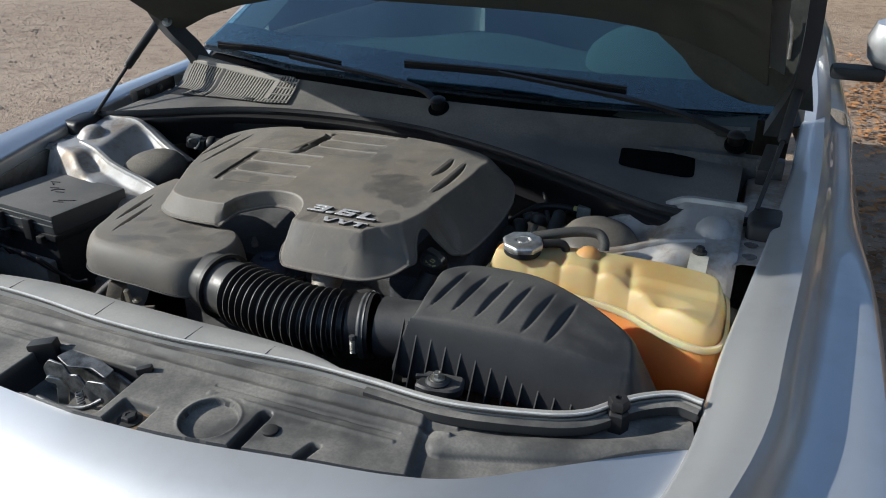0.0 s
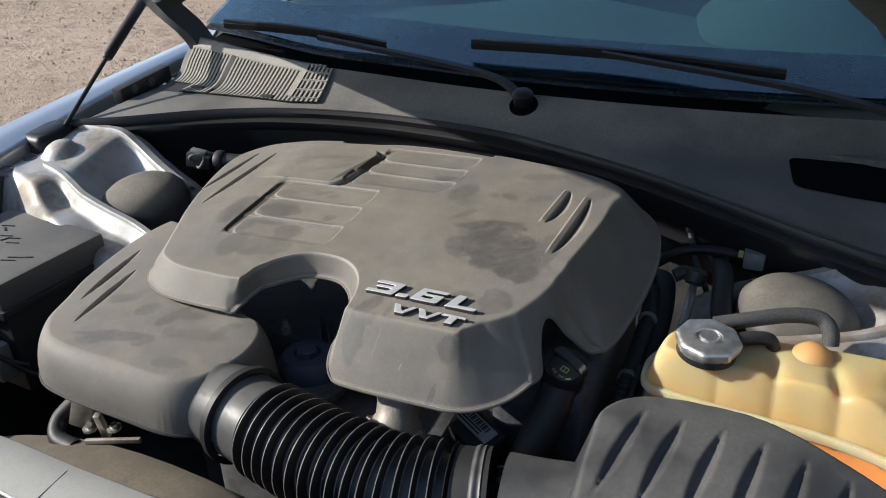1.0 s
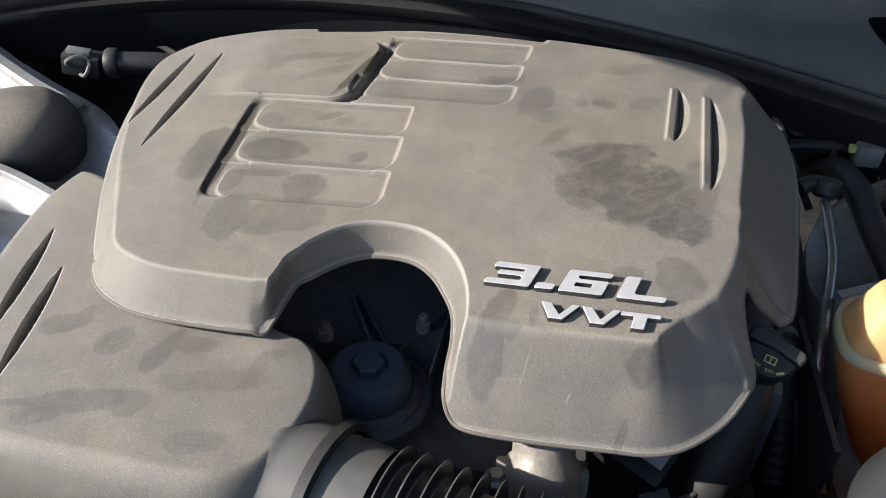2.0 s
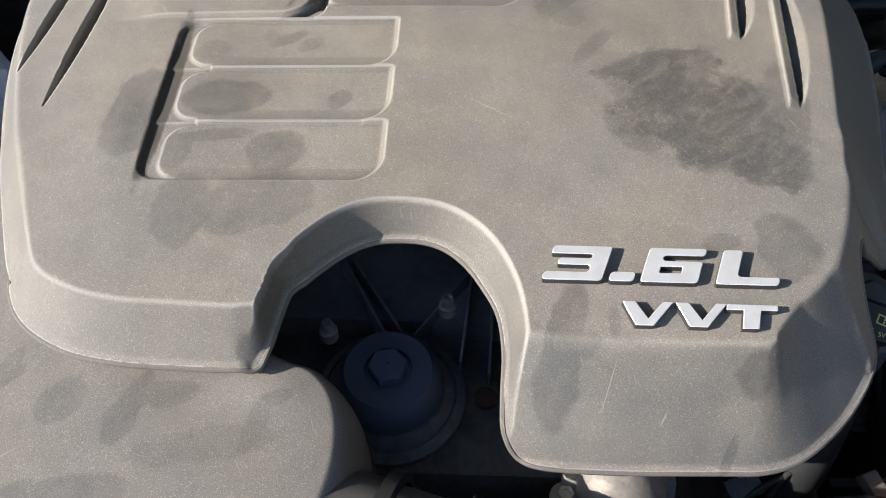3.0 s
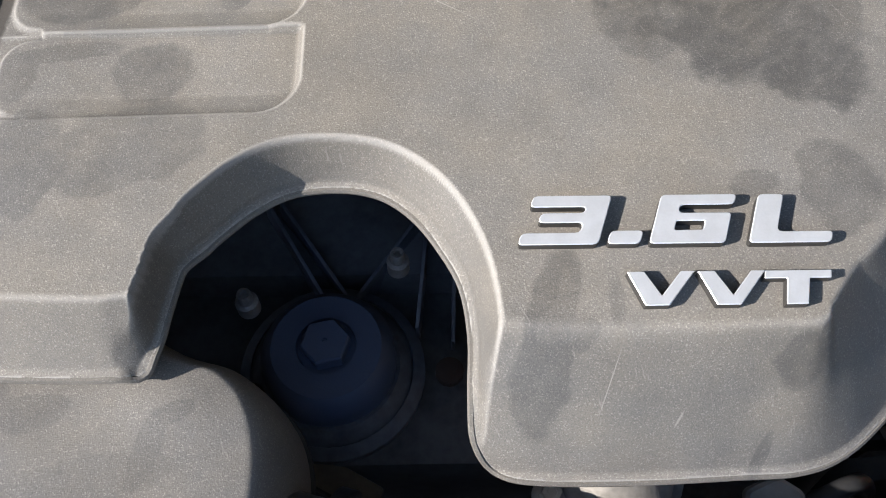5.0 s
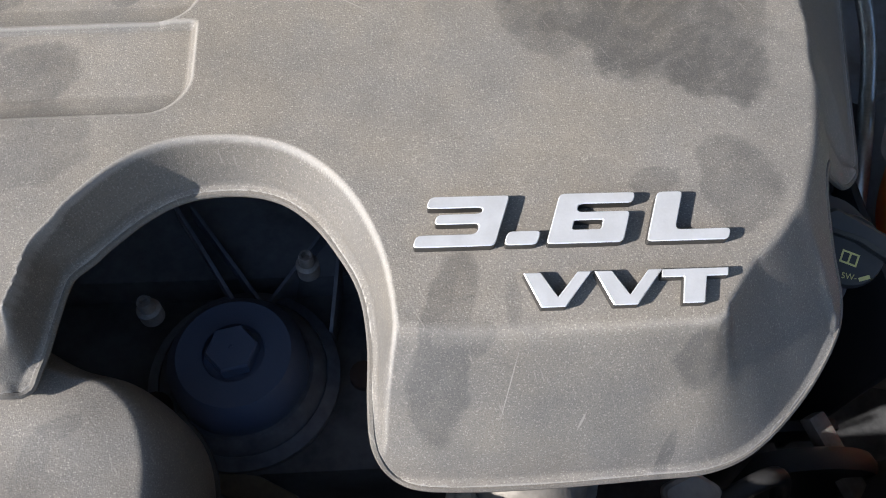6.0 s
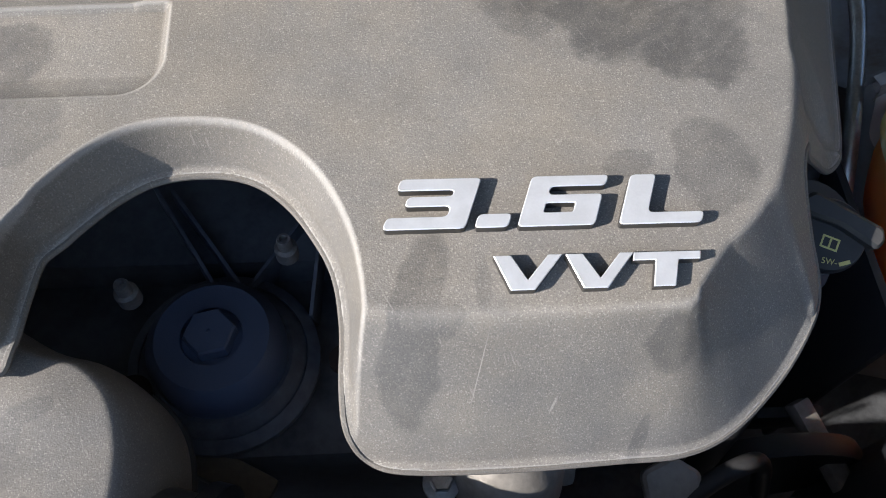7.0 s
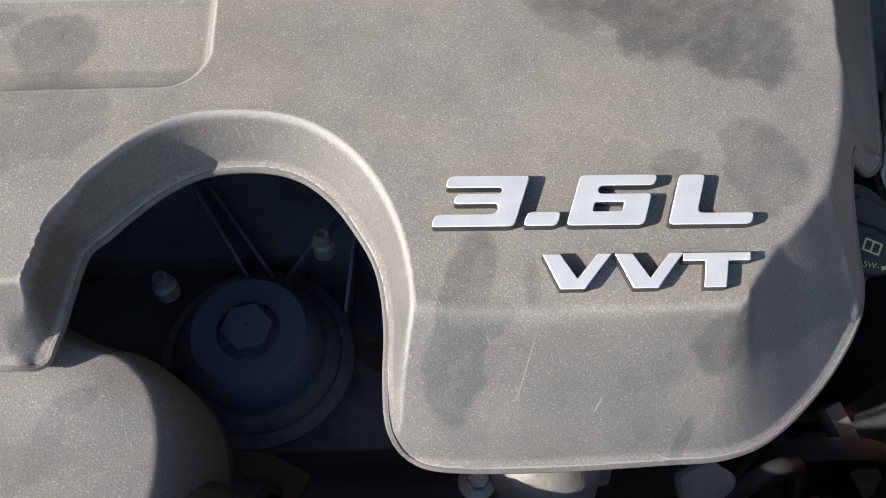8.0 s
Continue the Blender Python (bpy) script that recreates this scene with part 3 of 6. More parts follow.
def shrubs():
    """Low green and brown scrub beside the lot, mirrored in the car's flank."""
    rng = random.Random(31)
    verts, faces = [], []
    for _ in range(26):
        x, y, h = rng.uniform(4.2, 8.0), rng.uniform(-7.0, 10.0), rng.uniform(0.7, 1.7)
        for _ in range(220):
            u, w, t = rng.gauss(0, 0.35), rng.gauss(0, 0.35), rng.uniform(0.0, 1.0)
            c = Vector((x + u * h, y + w * h, h * t * (1 - 0.3 * (u * u + w * w))))
            r, a, tilt = rng.uniform(0.03, 0.09), rng.uniform(0, 6.3), rng.uniform(-0.9, 0.9)
            k = len(verts)
            for j in range(4):
                b = a + j * 1.5708
                verts.append((c.x + r * math.cos(b), c.y + r * math.sin(b) * 0.6, c.z + r * tilt * math.cos(b)))
            faces.append((k, k + 1, k + 2, k + 3))
    m = Nodes("scrub_leaves")
    m.set("Base Color", m.mix(m.ramp(m.noise(0.6, 3), 0.4, 0.6), (0.07, 0.11, 0.03), (0.22, 0.12, 0.04)))
    m.set("Roughness", 0.7)
    tagged(part("scrub", (verts, faces), m.mat, sharp=10), "low green and brown scrub beside the lot", "shrubs", kind="stuff")


leaf_litter()
shrubs()

# ---- car body ----
CX = 0.012
CAPRUBBER = dusty("strut_cap_rubber", (0.030, 0.030, 0.032), (0.25, 0.225, 0.185), 0.35, 0.95)
car = tagged(thing("car", (CX, 0.5, 0)), "silver saloon car parked on gravel with its bonnet raised", "car")

# inner lip x, lip z, ridge x, ridge z for stations along the car
WING = [(-0.80, 0.742, 0.795, 0.808, 0.80), (-0.62, 0.737, 0.838, 0.808, 0.862), (-0.42, 0.738, 0.868, 0.818, 0.900), (-0.2, 0.765, 0.898, 0.836, 0.920),
        (0.05, 0.795, 0.922, 0.856, 0.936), (0.35, 0.822, 0.944, 0.874, 0.950), (0.72, 0.838, 0.962, 0.886, 0.968)]


def wing_rows(side):
    rows = []
    for y, xi, zi, xr, zr in spline(WING, 5):
        inner = spline([(xi + 0.004, zi - 0.05), (xi, zi - 0.012), (xi + 0.003, zi - 0.002), (xi + 0.012, zi + 0.003), ((xi + xr) / 2 + 0.004, (zi + zr) / 2 + 0.004), (xr, zr)], 4)
        w = float(smooth01((0.25 - y) / 0.35))
        outer = spline([(xr, zr), (xr + 0.014, zr - 0.013), (xr + 0.034, zr - 0.033 - 0.008 * w), (xr + 0.062, zr - 0.046 - 0.007 * w), (0.950, zr - 0.080 + 0.026 * w), (0.972, zr - 0.13 + 0.024 * w), (0.984, 0.72), (0.990, 0.62), (0.980, 0.45), (0.955, 0.26)], 4)
        sec = list(inner) + list(outer[1:])
        nose = max(0.0, -0.45 - y)
        rows.append([(CX + side * (x - nose * nose * 0.95), y, z) for x, z in sec])
    return rows


for side, tag in ((-1, "wing_panel"), (1, "wing_panel")):
    part("wing_panel", thick_loft(wing_rows(side), 0.0012), PAINT, car, "silver metallic front wing", sharp=24)

# inner side of the engine bay below the wing lip
for side in (-1, 1):
    rows = []
    for y, xi, zi, _, _ in spline(WING[1:], 4):
        rows.append([(CX + side * (xi + 0.012), y, zi - 0.03), (CX + side * (xi - 0.002), y, zi - 0.032), (CX + side * xi, y, zi - 0.055),
                     (CX + side * (xi + 0.008), y, zi - 0.066), (CX + side * (xi + 0.012), y, 0.55)])
    part("inner_wing", thick_loft(rows, 0.0015), BAY, car, "silver-grey inner wing with dust")

# nose: painted edge below the bonnet opening, swept across the car
NOSE = [(0, -0.772), (0.15, -0.762), (0.30, -0.738), (0.42, -0.718), (0.5, -0.69), (0.59, -0.63), (0.67, -0.575), (0.745, -0.53)]
nose_half = spline(NOSE, 6)
nose_line = [(-x, y) for x, y in nose_half[:0:-1]] + [tuple(q) for q in nose_half]
rows = []
for x, y in nose_line:
    w = abs(x) / 0.75
    fwd = 0.135 * (1 - 0.35 * w ** 3)
    rows.append([(CX + x * 0.998, y + 0.006, 0.808), (CX + x, y + 0.001, 0.832), (CX + x, y - 0.004, 0.840), (CX + x * 1.006, y - fwd * 0.4, 0.832 - 0.006 * w),
                 (CX + x * 1.02, y - fwd * 0.75, 0.815), (CX + x * 1.03, y - fwd * 0.95, 0.797), (CX + x * 1.03, y - fwd, 0.778)])
part("nose_panel", thick_loft(rows, 0.0015), PAINT, car, "silver nose panel in front of the bonnet opening")
rows = []
for x, y in nose_line:
    if abs(x) < 0.52:
        rows.append([(CX + x * 1.03, y - 0.133, 0.777), (CX + x * 1.03, y - 0.146, 0.772), (CX + x * 1.03, y - 0.150, 0.760), (CX + x * 1.03, y - 0.140, 0.752)])
part("grille_trim", thick_loft(rows, 0.002), CHROME, car, "chrome strip over the radiator grille")
rows = []
for x, y in nose_line:
    rows.append([(CX + x * 1.03, y - 0.13, 0.765), (CX + x * 1.05, y - 0.15, 0.6), (CX + x * 1.08, y - 0.17, 0.5), (CX + x * 1.08, y - 0.16, 0.32), (CX + x * 1.05, y - 0.1, 0.24)])
part("front_bumper", thick_loft(rows, 0.003), PAINT, car)

# sides, roof and glasshouse behind the engine bay
for side in (-1, 1):
    rows = []
    for y, k in ((0.724, 0), (1.2, 0.003), (2.0, 0.004), (2.9, 0.0), (3.35, -0.05)):
        sec = spline([(0.880 + k, 0.972), (0.938 + k, 0.955), (0.964 + k, 0.88), (0.981 + k, 0.75), (0.988 + k, 0.62), (0.978 + k, 0.45), (0.956 + k, 0.26)], 4)
        rows.append([(CX + side * x, y, z) for x, z in sec])
    part("door_panel", thick_loft(rows, 0.002), PAINT, car, "silver door panels along the car's flank")
    pillar = spline([(0.852, 0.60, 0.945), (0.848, 0.70, 1.005), (0.815, 0.88, 1.115), (0.735, 1.15, 1.280), (0.625, 1.45, 1.415)], 6)
    rows = []
    for x, y, z in pillar:
        rows.append([(CX + side * (x - 0.012), y - 0.01, z + 0.006), (CX + side * (x + 0.012), y - 0.006, z + 0.012), (CX + side * (x + 0.045), y + 0.03, z - 0.004), (CX + side * (x + 0.05), y + 0.08, z - 0.03)])
    k_at = np.linspace(0, 1, len(pillar))
    part("pillar_seal", thick_loft([[(CX + side * (x - 0.010), y, z + 0.002), (CX + side * (x - 0.050 * (1 - k)), y - 0.015, z - 0.004), (CX + side * (0.770 - 0.165 * k), y - 0.03, z - 0.012)] for k, (x, y, z) in zip(k_at, pillar)], 0.004), BLACK, car, "black rubber strip beside the windscreen")
    part("windscreen_pillar", thick_loft(rows, 0.006), PAINT, car, "silver windscreen pillar")
    part("side_glass", thick_loft([[(CX + side * 0.845, 0.95, 1.09), (CX + side * 0.645, 1.48, 1.40)], [(CX + side * 0.875, 1.0, 0.975), (CX + side * 0.875, 1.5, 0.975)],
                                   [(CX + side * 0.875, 2.6, 0.975), (CX + side * 0.875, 2.4, 0.975)]][:2], 0.004), CABIN, car)
    part("rear_side_glass", thick_loft([[(CX + side * 0.66, 1.48, 1.40), (CX + side * 0.64, 2.3, 1.42)], [(CX + side * 0.875, 1.5, 0.972), (CX + side * 0.875, 2.75, 0.972)]], 0.004), CABIN, car)
rows = [[(CX + x, y + 0.02 * (1 - (x / 0.62) ** 2), z + 0.03 * (1 - (x / 0.62) ** 2)) for x in np.linspace(-0.63, 0.63, 9)] for y, z in ((1.40, 1.415), (1.8, 1.46), (2.3, 1.44), (3.0, 1.05), (3.35, 1.0), (3.4, 0.6), (3.36, 0.3))]
for r in rows[3:]:
    for i, (x, y, z) in enumerate(r):
        r[i] = (CX + (x - CX) * 1.38, y, z)
part("roof", thick_loft(rows, 0.003), PAINT, car)


def scuttle_edge(x):
    """Where the scuttle's upper edge runs."""
    k = min(max((x + 0.35) / 0.4, 0.0), 1.0)
    k = k * k * (3 - 2 * k)
    lift = min(max((-0.38 - x) / 0.36, 0.0), 1.0)
    return 0.345 + 0.17 * x * x + 0.025 * k, 0.995 - 0.012 * abs(x) - 0.018 * k + 0.022 * lift * lift * (3 - 2 * lift)


def glass_line(k):
    """The windscreen's section: k 0 at its foot, 1 at the roof."""
    half = 0.785 - 0.175 * k
    pts = []
    for u in np.linspace(-1, 1, 25):
        x = u * half
        ey, ez = scuttle_edge(u * 0.785)
        pts.append((CX + x, ey + 0.085 + (1.40 - ey - 0.085) * k + 0.03 * k * (1 - u * u), ez + 0.012 + 0.455 * k - 0.04 * k * k))
    return pts


screen = part("windscreen", thick_loft([glass_line(k) for k in np.linspace(0.0, 1, 11)], 0.005), GLASS, car, "dusty blue-tinted windscreen")
screen.visible_shadow = False
part("glass_band", loft([[(x, y, z - 0.009) for x, y, z in glass_line(k)] for k in (-0.01, 0.03, 0.07, 0.115)]), FRIT, screen, "black band along the foot of the glass")
# cabin: dashboard top, floor and rear wall
rows = [[(CX + x, y - 0.12 * (x / 0.75) ** 2, z + (0.038 * math.exp(-((x + 0.05) / 0.22) ** 2) - 0.022 if y > 0.8 else -0.01)) for x in np.linspace(-0.74, 0.74, 31)] for y, z in ((0.52, 0.962), (0.66, 0.980), (0.85, 1.000), (1.0, 1.010), (1.08, 0.985), (1.12, 0.90), (1.12, 0.45), (3.0, 0.4), (3.0, 1.0))]
part("dashboard", thick_loft(rows, 0.004), CABIN, car, "dark grey dashboard")
hood = [[(CX + 0.46 + x * (0.20 + 0.04 * k), 0.74 + 0.24 * k + 0.03 * (x * x), 0.955 + 0.150 * math.sin(math.pi * k * 0.55) * (1 - x * x) ** 0.6) for x in np.linspace(-1, 1, 15)] for k in np.linspace(0, 1, 7)]
part("instrument_hood", thick_loft(hood, 0.003), CABIN, car, "dark instrument hood on the dashboard")
# door mirror
mirror = moved(lathe([(0.004, -0.085), (0.05, -0.07), (0.078, -0.03), (0.086, 0.02), (0.075, 0.06), (0.03, 0.085), (0.005, 0.088)], 24), pose(CX + 1.075, 1.02, 1.075, 8, 0, 12) @ Matrix.Diagonal((1.25, 0.8, 1.0, 1)))
part("mirror_shell", mirror, PAINT, car, "silver door mirror housing")
part("mirror_arm", block(CX + 0.90, CX + 1.03, 0.97, 1.04, 0.985, 1.02, 0.012), BLACK, car, "black mirror arm")
for side in (-1, 1):
    for y in (0.0, 3.0):
        wheel = part("wheel", moved(lathe([(0.20, -0.10), (0.30, -0.105), (0.335, -0.08), (0.342, 0), (0.335, 0.08), (0.30, 0.105), (0.20, 0.10)], 40), pose(CX + side * 0.80, y - 0.05, 0.342, 0, 90, 0)), TYRE, car)
        part("rim", moved(lathe([(0.05, -0.02), (0.08, 0.05), (0.2, 0.06), (0.215, 0.095), (0.225, 0.09), (0.225, -0.09)], 32), pose(CX + side * 0.80, y - 0.05, 0.342, 0, 90 * side, 0)), STEEL, wheel)

# ---- closed engine bay ----
part("bay_floor", block(-0.76, 0.78, -0.72, 0.42, 0.36, 0.38, 0.004), DARK, car)
part("firewall", block(-0.80, 0.82, 0.36, 0.39, 0.38, 0.93, 0.004), DARK, car)
part("radiator_panel", block(-0.70, 0.72, -0.66, -0.62, 0.38, 0.82, 0.004), DARK, car)


def tower(side):
    """Pressed strut tower: a raised box with two lips, hollow round the strut's cap."""
    loop = np.array(round_poly([(-0.758, -0.215), (-0.49, -0.250), (-0.39, -0.225), (-0.375, 0.0), (-0.44, 0.065), (-0.62, 0.128), (-0.758, 0.122)], 0.03), float)
    at = [-0.76, -0.70, -0.65, -0.61, -0.572, -0.52, -0.459, -0.38]
    front_lip = [-0.023, -0.035, -0.050, -0.067, -0.081, -0.088, -0.094, -0.118]
    front_z = [0.894, 0.893, 0.890, 0.884, 0.874, 0.860, 0.845, 0.828]
    back_lip = [0.098, 0.102, 0.106, 0.100, 0.088, 0.068, 0.048, 0.010]
    back_z = [0.916, 0.915, 0.912, 0.894, 0.877, 0.862, 0.849, 0.836]

    def height(x, y, d, q):
        yf, yb = np.interp(x, at, front_lip), np.interp(x, at, back_lip)
        t = np.clip((y - yf) / (yb - yf), 0, 1)
        top = np.interp(x, at, front_z) * (1 - smooth01(t)) + np.interp(x, at, back_z) * smooth01(t)
        bowl = 0.040 * np.sin(math.pi * np.clip((t - 0.06) / 0.88, 0, 1)) ** 0.6 * smooth01((x + 0.665) / 0.08)
        d_front = np.maximum(yf - y, 0)
        under = 0.024 * smooth01(d_front / 0.022) * smooth01((x + 0.665) / 0.07)
        face = 2.4 * softmax0(d_front - 0.054 - 0.016 * np.sin((x + 0.7) * 9), 0.012)
        knob = 0.020 * np.clip(1 - np.hypot((x + 0.712) / 0.030, (y - 0.012) / 0.030) ** 2, 0, 1) ** 0.6
        ripple = 0.0015 * np.sin(x * 70 + y * 25) * smooth01(d_front / 0.03)
        return np.maximum(top - bowl - under - face + knob + ripple, 0.68) - 0.004 * smooth01(1 - d / 0.012)
    v, f = field(loop, 0.0035, height, 0.06)
    v = [(-side * x, y, z) for x, y, z in v]
    base = part("strut_tower", (v, f), BAY, car, "stained silver strut tower")
    cap = moved(lathe([(0.073, -0.03), (0.0755, -0.012), (0.0755, 0.002), (0.072, 0.016), (0.063, 0.029), (0.048, 0.0385), (0.028, 0.0445), (0.010, 0.047), (0.001, 0.0472)], 48), pose(side * 0.516, -0.008, 0.838, 7, side * 5, 0))
    part("strut_cap", cap, CAPRUBBER, base, "dusty black rubber dome over the strut")

    def strip(points, wide, lift):
        rows = []
        pts = spline(points, 6)
        for i, (x, y, z) in enumerate(pts):
            e = pts[min(i + 1, len(pts) - 1)] - pts[max(i - 1, 0)]
            n = np.array([-e[1], e[0]]) / np.hypot(e[0], e[1])
            rows.append([(-side * (x + n[0] * k), y + n[1] * k, z + h) for k, h in ((-wide, -0.012), (-wide, -0.001), (-wide * 0.7, 0.001 + lift), (wide * 0.7, 0.001 + lift), (wide, -0.001), (wide, -0.012))])
        part("pressed_lip", loft(rows), BAY, base)
    strip([(x, y - 0.003, z + 0.004) for x, y, z in zip(at[:-1], back_lip, back_z)], 0.0085, 0.002)
    strip([(x, y + 0.002, z + 0.003) for x, y, z in zip(at[1:], front_lip[1:], front_z[1:])], 0.0060, 0.001)


tower(1)
tower(-1)
for side in (-1, 1):
    rows = []
    for y, xi, zi, _, _ in spline(WING[1:-1], 6):
        if y < -0.115:
            continue
        z = min(zi - 0.026, 0.893)
        rows.append([(CX + side * (xi + 0.006), y, z), (CX + side * 0.755, y, z - 0.001), (CX + side * 0.742, y, z - 0.006), (CX + side * 0.735, y, z - 0.03), (CX + side * 0.730, y, 0.66)])
    shelf = part("wing_shelf", thick_loft(rows, 0.0015), BAY, car, "silver-grey shelf beside the strut tower")
    for y in (-0.02, -0.07):
        part("shelf_hole", moved(lathe([(0.0005, 0.0), (0.011, 0.0), (0.012, 0.0012), (0.010, 0.002), (0.009, 0.0004), (0.0006, 0.0003)], 20), pose(CX + side * 0.764, y, 0.8930)), DARK, shelf)

# ---- engine cover ----
def gash(x, y, a, b, width):
    """1 in the middle of a lens-shaped cut from a to b, 0 outside; and which side of its line."""
    a, b = np.array(a), np.array(b)
    e = (b - a) / np.hypot(*(b - a))
    length = np.hypot(*(b - a))
    u = ((x - a[0]) * e[0] + (y - a[1]) * e[1]) / length
    v = (x - a[0]) * -e[1] + (y - a[1]) * e[0]
    w = width * np.clip(1 - (2 * u - 1) ** 2, 0, 1) + 1e-6
    return np.clip(u, 0, 1), v, np.where((u > 0) & (u < 1), w, 1e-6)


def cover_top(x, y):
    return 0.9619 + 0.0196 * x + 0.0847 * y - 0.0867 * x * x


# rim: x, y, drop from the top face, width of the sloping side, rounding
STEP = [(-0.2665, -0.2600, 0.027, 0.021, 0.004), (-0.2540, -0.2830, 0.027, 0.021, 0.004), (-0.2374, -0.2985, 0.028, 0.021, 0.004), (-0.2110, -0.3115, 0.029, 0.021, 0.004), (-0.1801, -0.3180, 0.029, 0.020, 0.004),
        (-0.1462, -0.3205, 0.029, 0.020, 0.004), (-0.1134, -0.3215, 0.029, 0.019, 0.004), (-0.0985, -0.3195, 0.029, 0.018, 0.004)]
HOLE = [(-0.0925, -0.3090, 0.028, 0.0060, 0.003), (-0.0892, -0.2930, 0.026, 0.0036, 0.002), (-0.0860, -0.2770, 0.025, 0.0038, 0.002), (-0.0832, -0.2715, 0.025, 0.0042, 0.002), (-0.0764, -0.2655, 0.025, 0.0064, 0.002),
        (-0.0700, -0.2585, 0.025, 0.0078, 0.002), (-0.0545, -0.2448, 0.025, 0.0085, 0.002), (-0.0372, -0.2362, 0.025, 0.0078, 0.002), (-0.0148, -0.2345, 0.025, 0.0068, 0.002), (0.0035, -0.2390, 0.025, 0.0074, 0.002),
        (0.0180, -0.2495, 0.026, 0.0082, 0.002), (0.0295, -0.2640, 0.028, 0.0082, 0.002), (0.0395, -0.2835, 0.029, 0.0066, 0.002), (0.0430, -0.3063, 0.032, 0.0070, 0.003)]
LOBE = [(0.0424, -0.3292, 0.038, 0.0080, 0.004), (0.0437, -0.3450, 0.048, 0.0100, 0.005), (0.0520, -0.3545, 0.062, 0.034, 0.012), (0.0680, -0.3597, 0.062, 0.040, 0.012), (0.1105, -0.3609, 0.062, 0.040, 0.012),
        (0.1600, -0.3593, 0.062, 0.040, 0.008), (0.1915, -0.3575, 0.062, 0.041, 0.006), (0.2155, -0.3480, 0.062, 0.047, 0.005), (0.2415, -0.3265, 0.060, 0.051, 0.005), (0.2590, -0.3035, 0.053, 0.046, 0.005)]
ARCH = [(0.2665, -0.2850, 0.045, 0.040, 0.005), (0.2590, -0.2670, 0.036, 0.030, 0.005), (0.2545, -0.2490, 0.029, 0.0205, 0.005), (0.2565, -0.2350, 0.028, 0.0195, 0.005), (0.2650, -0.2255, 0.036, 0.023, 0.005),
        (0.2785, -0.2190, 0.050, 0.033, 0.005), (0.2930, -0.2135, 0.062, 0.045, 0.005), (0.3050, -0.2070, 0.070, 0.053, 0.005), (0.3150, -0.1930, 0.077, 0.059, 0.005)]
RIGHT = [(0.3231, -0.1654, 0.080, 0.064, 0.005), (0.3331, -0.1089, 0.078, 0.065, 0.005), (0.3412, -0.0468, 0.070, 0.065, 0.005), (0.3419, 0.0051, 0.060, 0.064, 0.007), (0.3302, 0.0483, 0.050, 0.050, 0.016),
         (0.2958, 0.0842, 0.045, 0.040, 0.016), (0.2264, 0.1031, 0.045, 0.030, 0.014), (0.1034, 0.1160, 0.045, 0.026, 0.012)]
BACK = [(-0.0566, 0.1190, 0.045, 0.026, 0.012), (-0.1883, 0.1100, 0.045, 0.026, 0.012), (-0.2538, 0.1000, 0.040, 0.026, 0.012), (-0.3049, 0.0787, 0.035, 0.024, 0.010), (-0.3416, 0.0360, 0.030, 0.022, 0.010),
        (-0.3475, -0.0137, 0.030, 0.020, 0.010), (-0.3354, -0.0816, 0.030, 0.020, 0.010), (-0.3112, -0.1582, 0.030, 0.020, 0.010), (-0.2860, -0.2200, 0.030, 0.022, 0.008)]
FRONT = [(0.0400, -0.3560, 0.062, 0.040, 0.012), (0.0607, -0.3590, 0.062, 0.040, 0.012), (0.0814, -0.3605, 0.062, 0.040, 0.012)]
RIM_PARTS = [STEP, [STEP[-1]] + HOLE + LOBE[:2], FRONT + LOBE[4:], [ARCH[-1]] + RIGHT, [RIGHT[-1]] + BACK + [STEP[0]]]
RIM_LINES = [spline(p, 10 if i == 2 else 5) for i, p in enumerate(RIM_PARTS)]
# crease where the top turns down towards the oil filler: x, y, steepness of the side beyond it
CREASE = spline([(0.2720, -0.1050, 1.22), (0.2610, -0.1600, 1.24), (0.2500, -0.2120, 1.28), (0.2375, -0.2480, 1.25), (0.2170, -0.2880, 1.15), (0.1970, -0.3190, 1.10)], 6)
COVER_RIM = spline(STEP + HOLE + LOBE + ARCH + RIGHT + BACK, 5, True)


def pocket_mask(x, y, x0, x1, y0, y1, r, skew):
    """Distance inside a slanted rounded rectangle."""
    xs = x - skew * (y - (y0 + y1) / 2)
    cx, cy, hx, hy = (x0 + x1) / 2, (y0 + y1) / 2, (x1 - x0) / 2 - r, (y1 - y0) / 2 - r
    dx, dy = np.abs(xs - cx) - hx, np.abs(y - cy) - hy
    return r - (np.hypot(np.maximum(dx, 0), np.maximum(dy, 0)) + np.minimum(np.maximum(dx, dy), 0))


# louvre ribs: outer end, inner end, front, back, slant of the front group
RIBS = [(-0.1795, -0.0335, -0.2110, -0.1602, 0.0), (-0.1800, -0.0330, -0.1602, -0.1095, 0.0), (-0.1805, -0.0325, -0.1095, -0.0600, 0.0),
        (-0.0915, 0.0605, -0.0470, -0.0110, 0.12), (-0.0810, 0.0635, -0.0110, 0.0280, 0.12), (-0.0740, 0.0690, 0.0280, 0.0700, 0.12)]


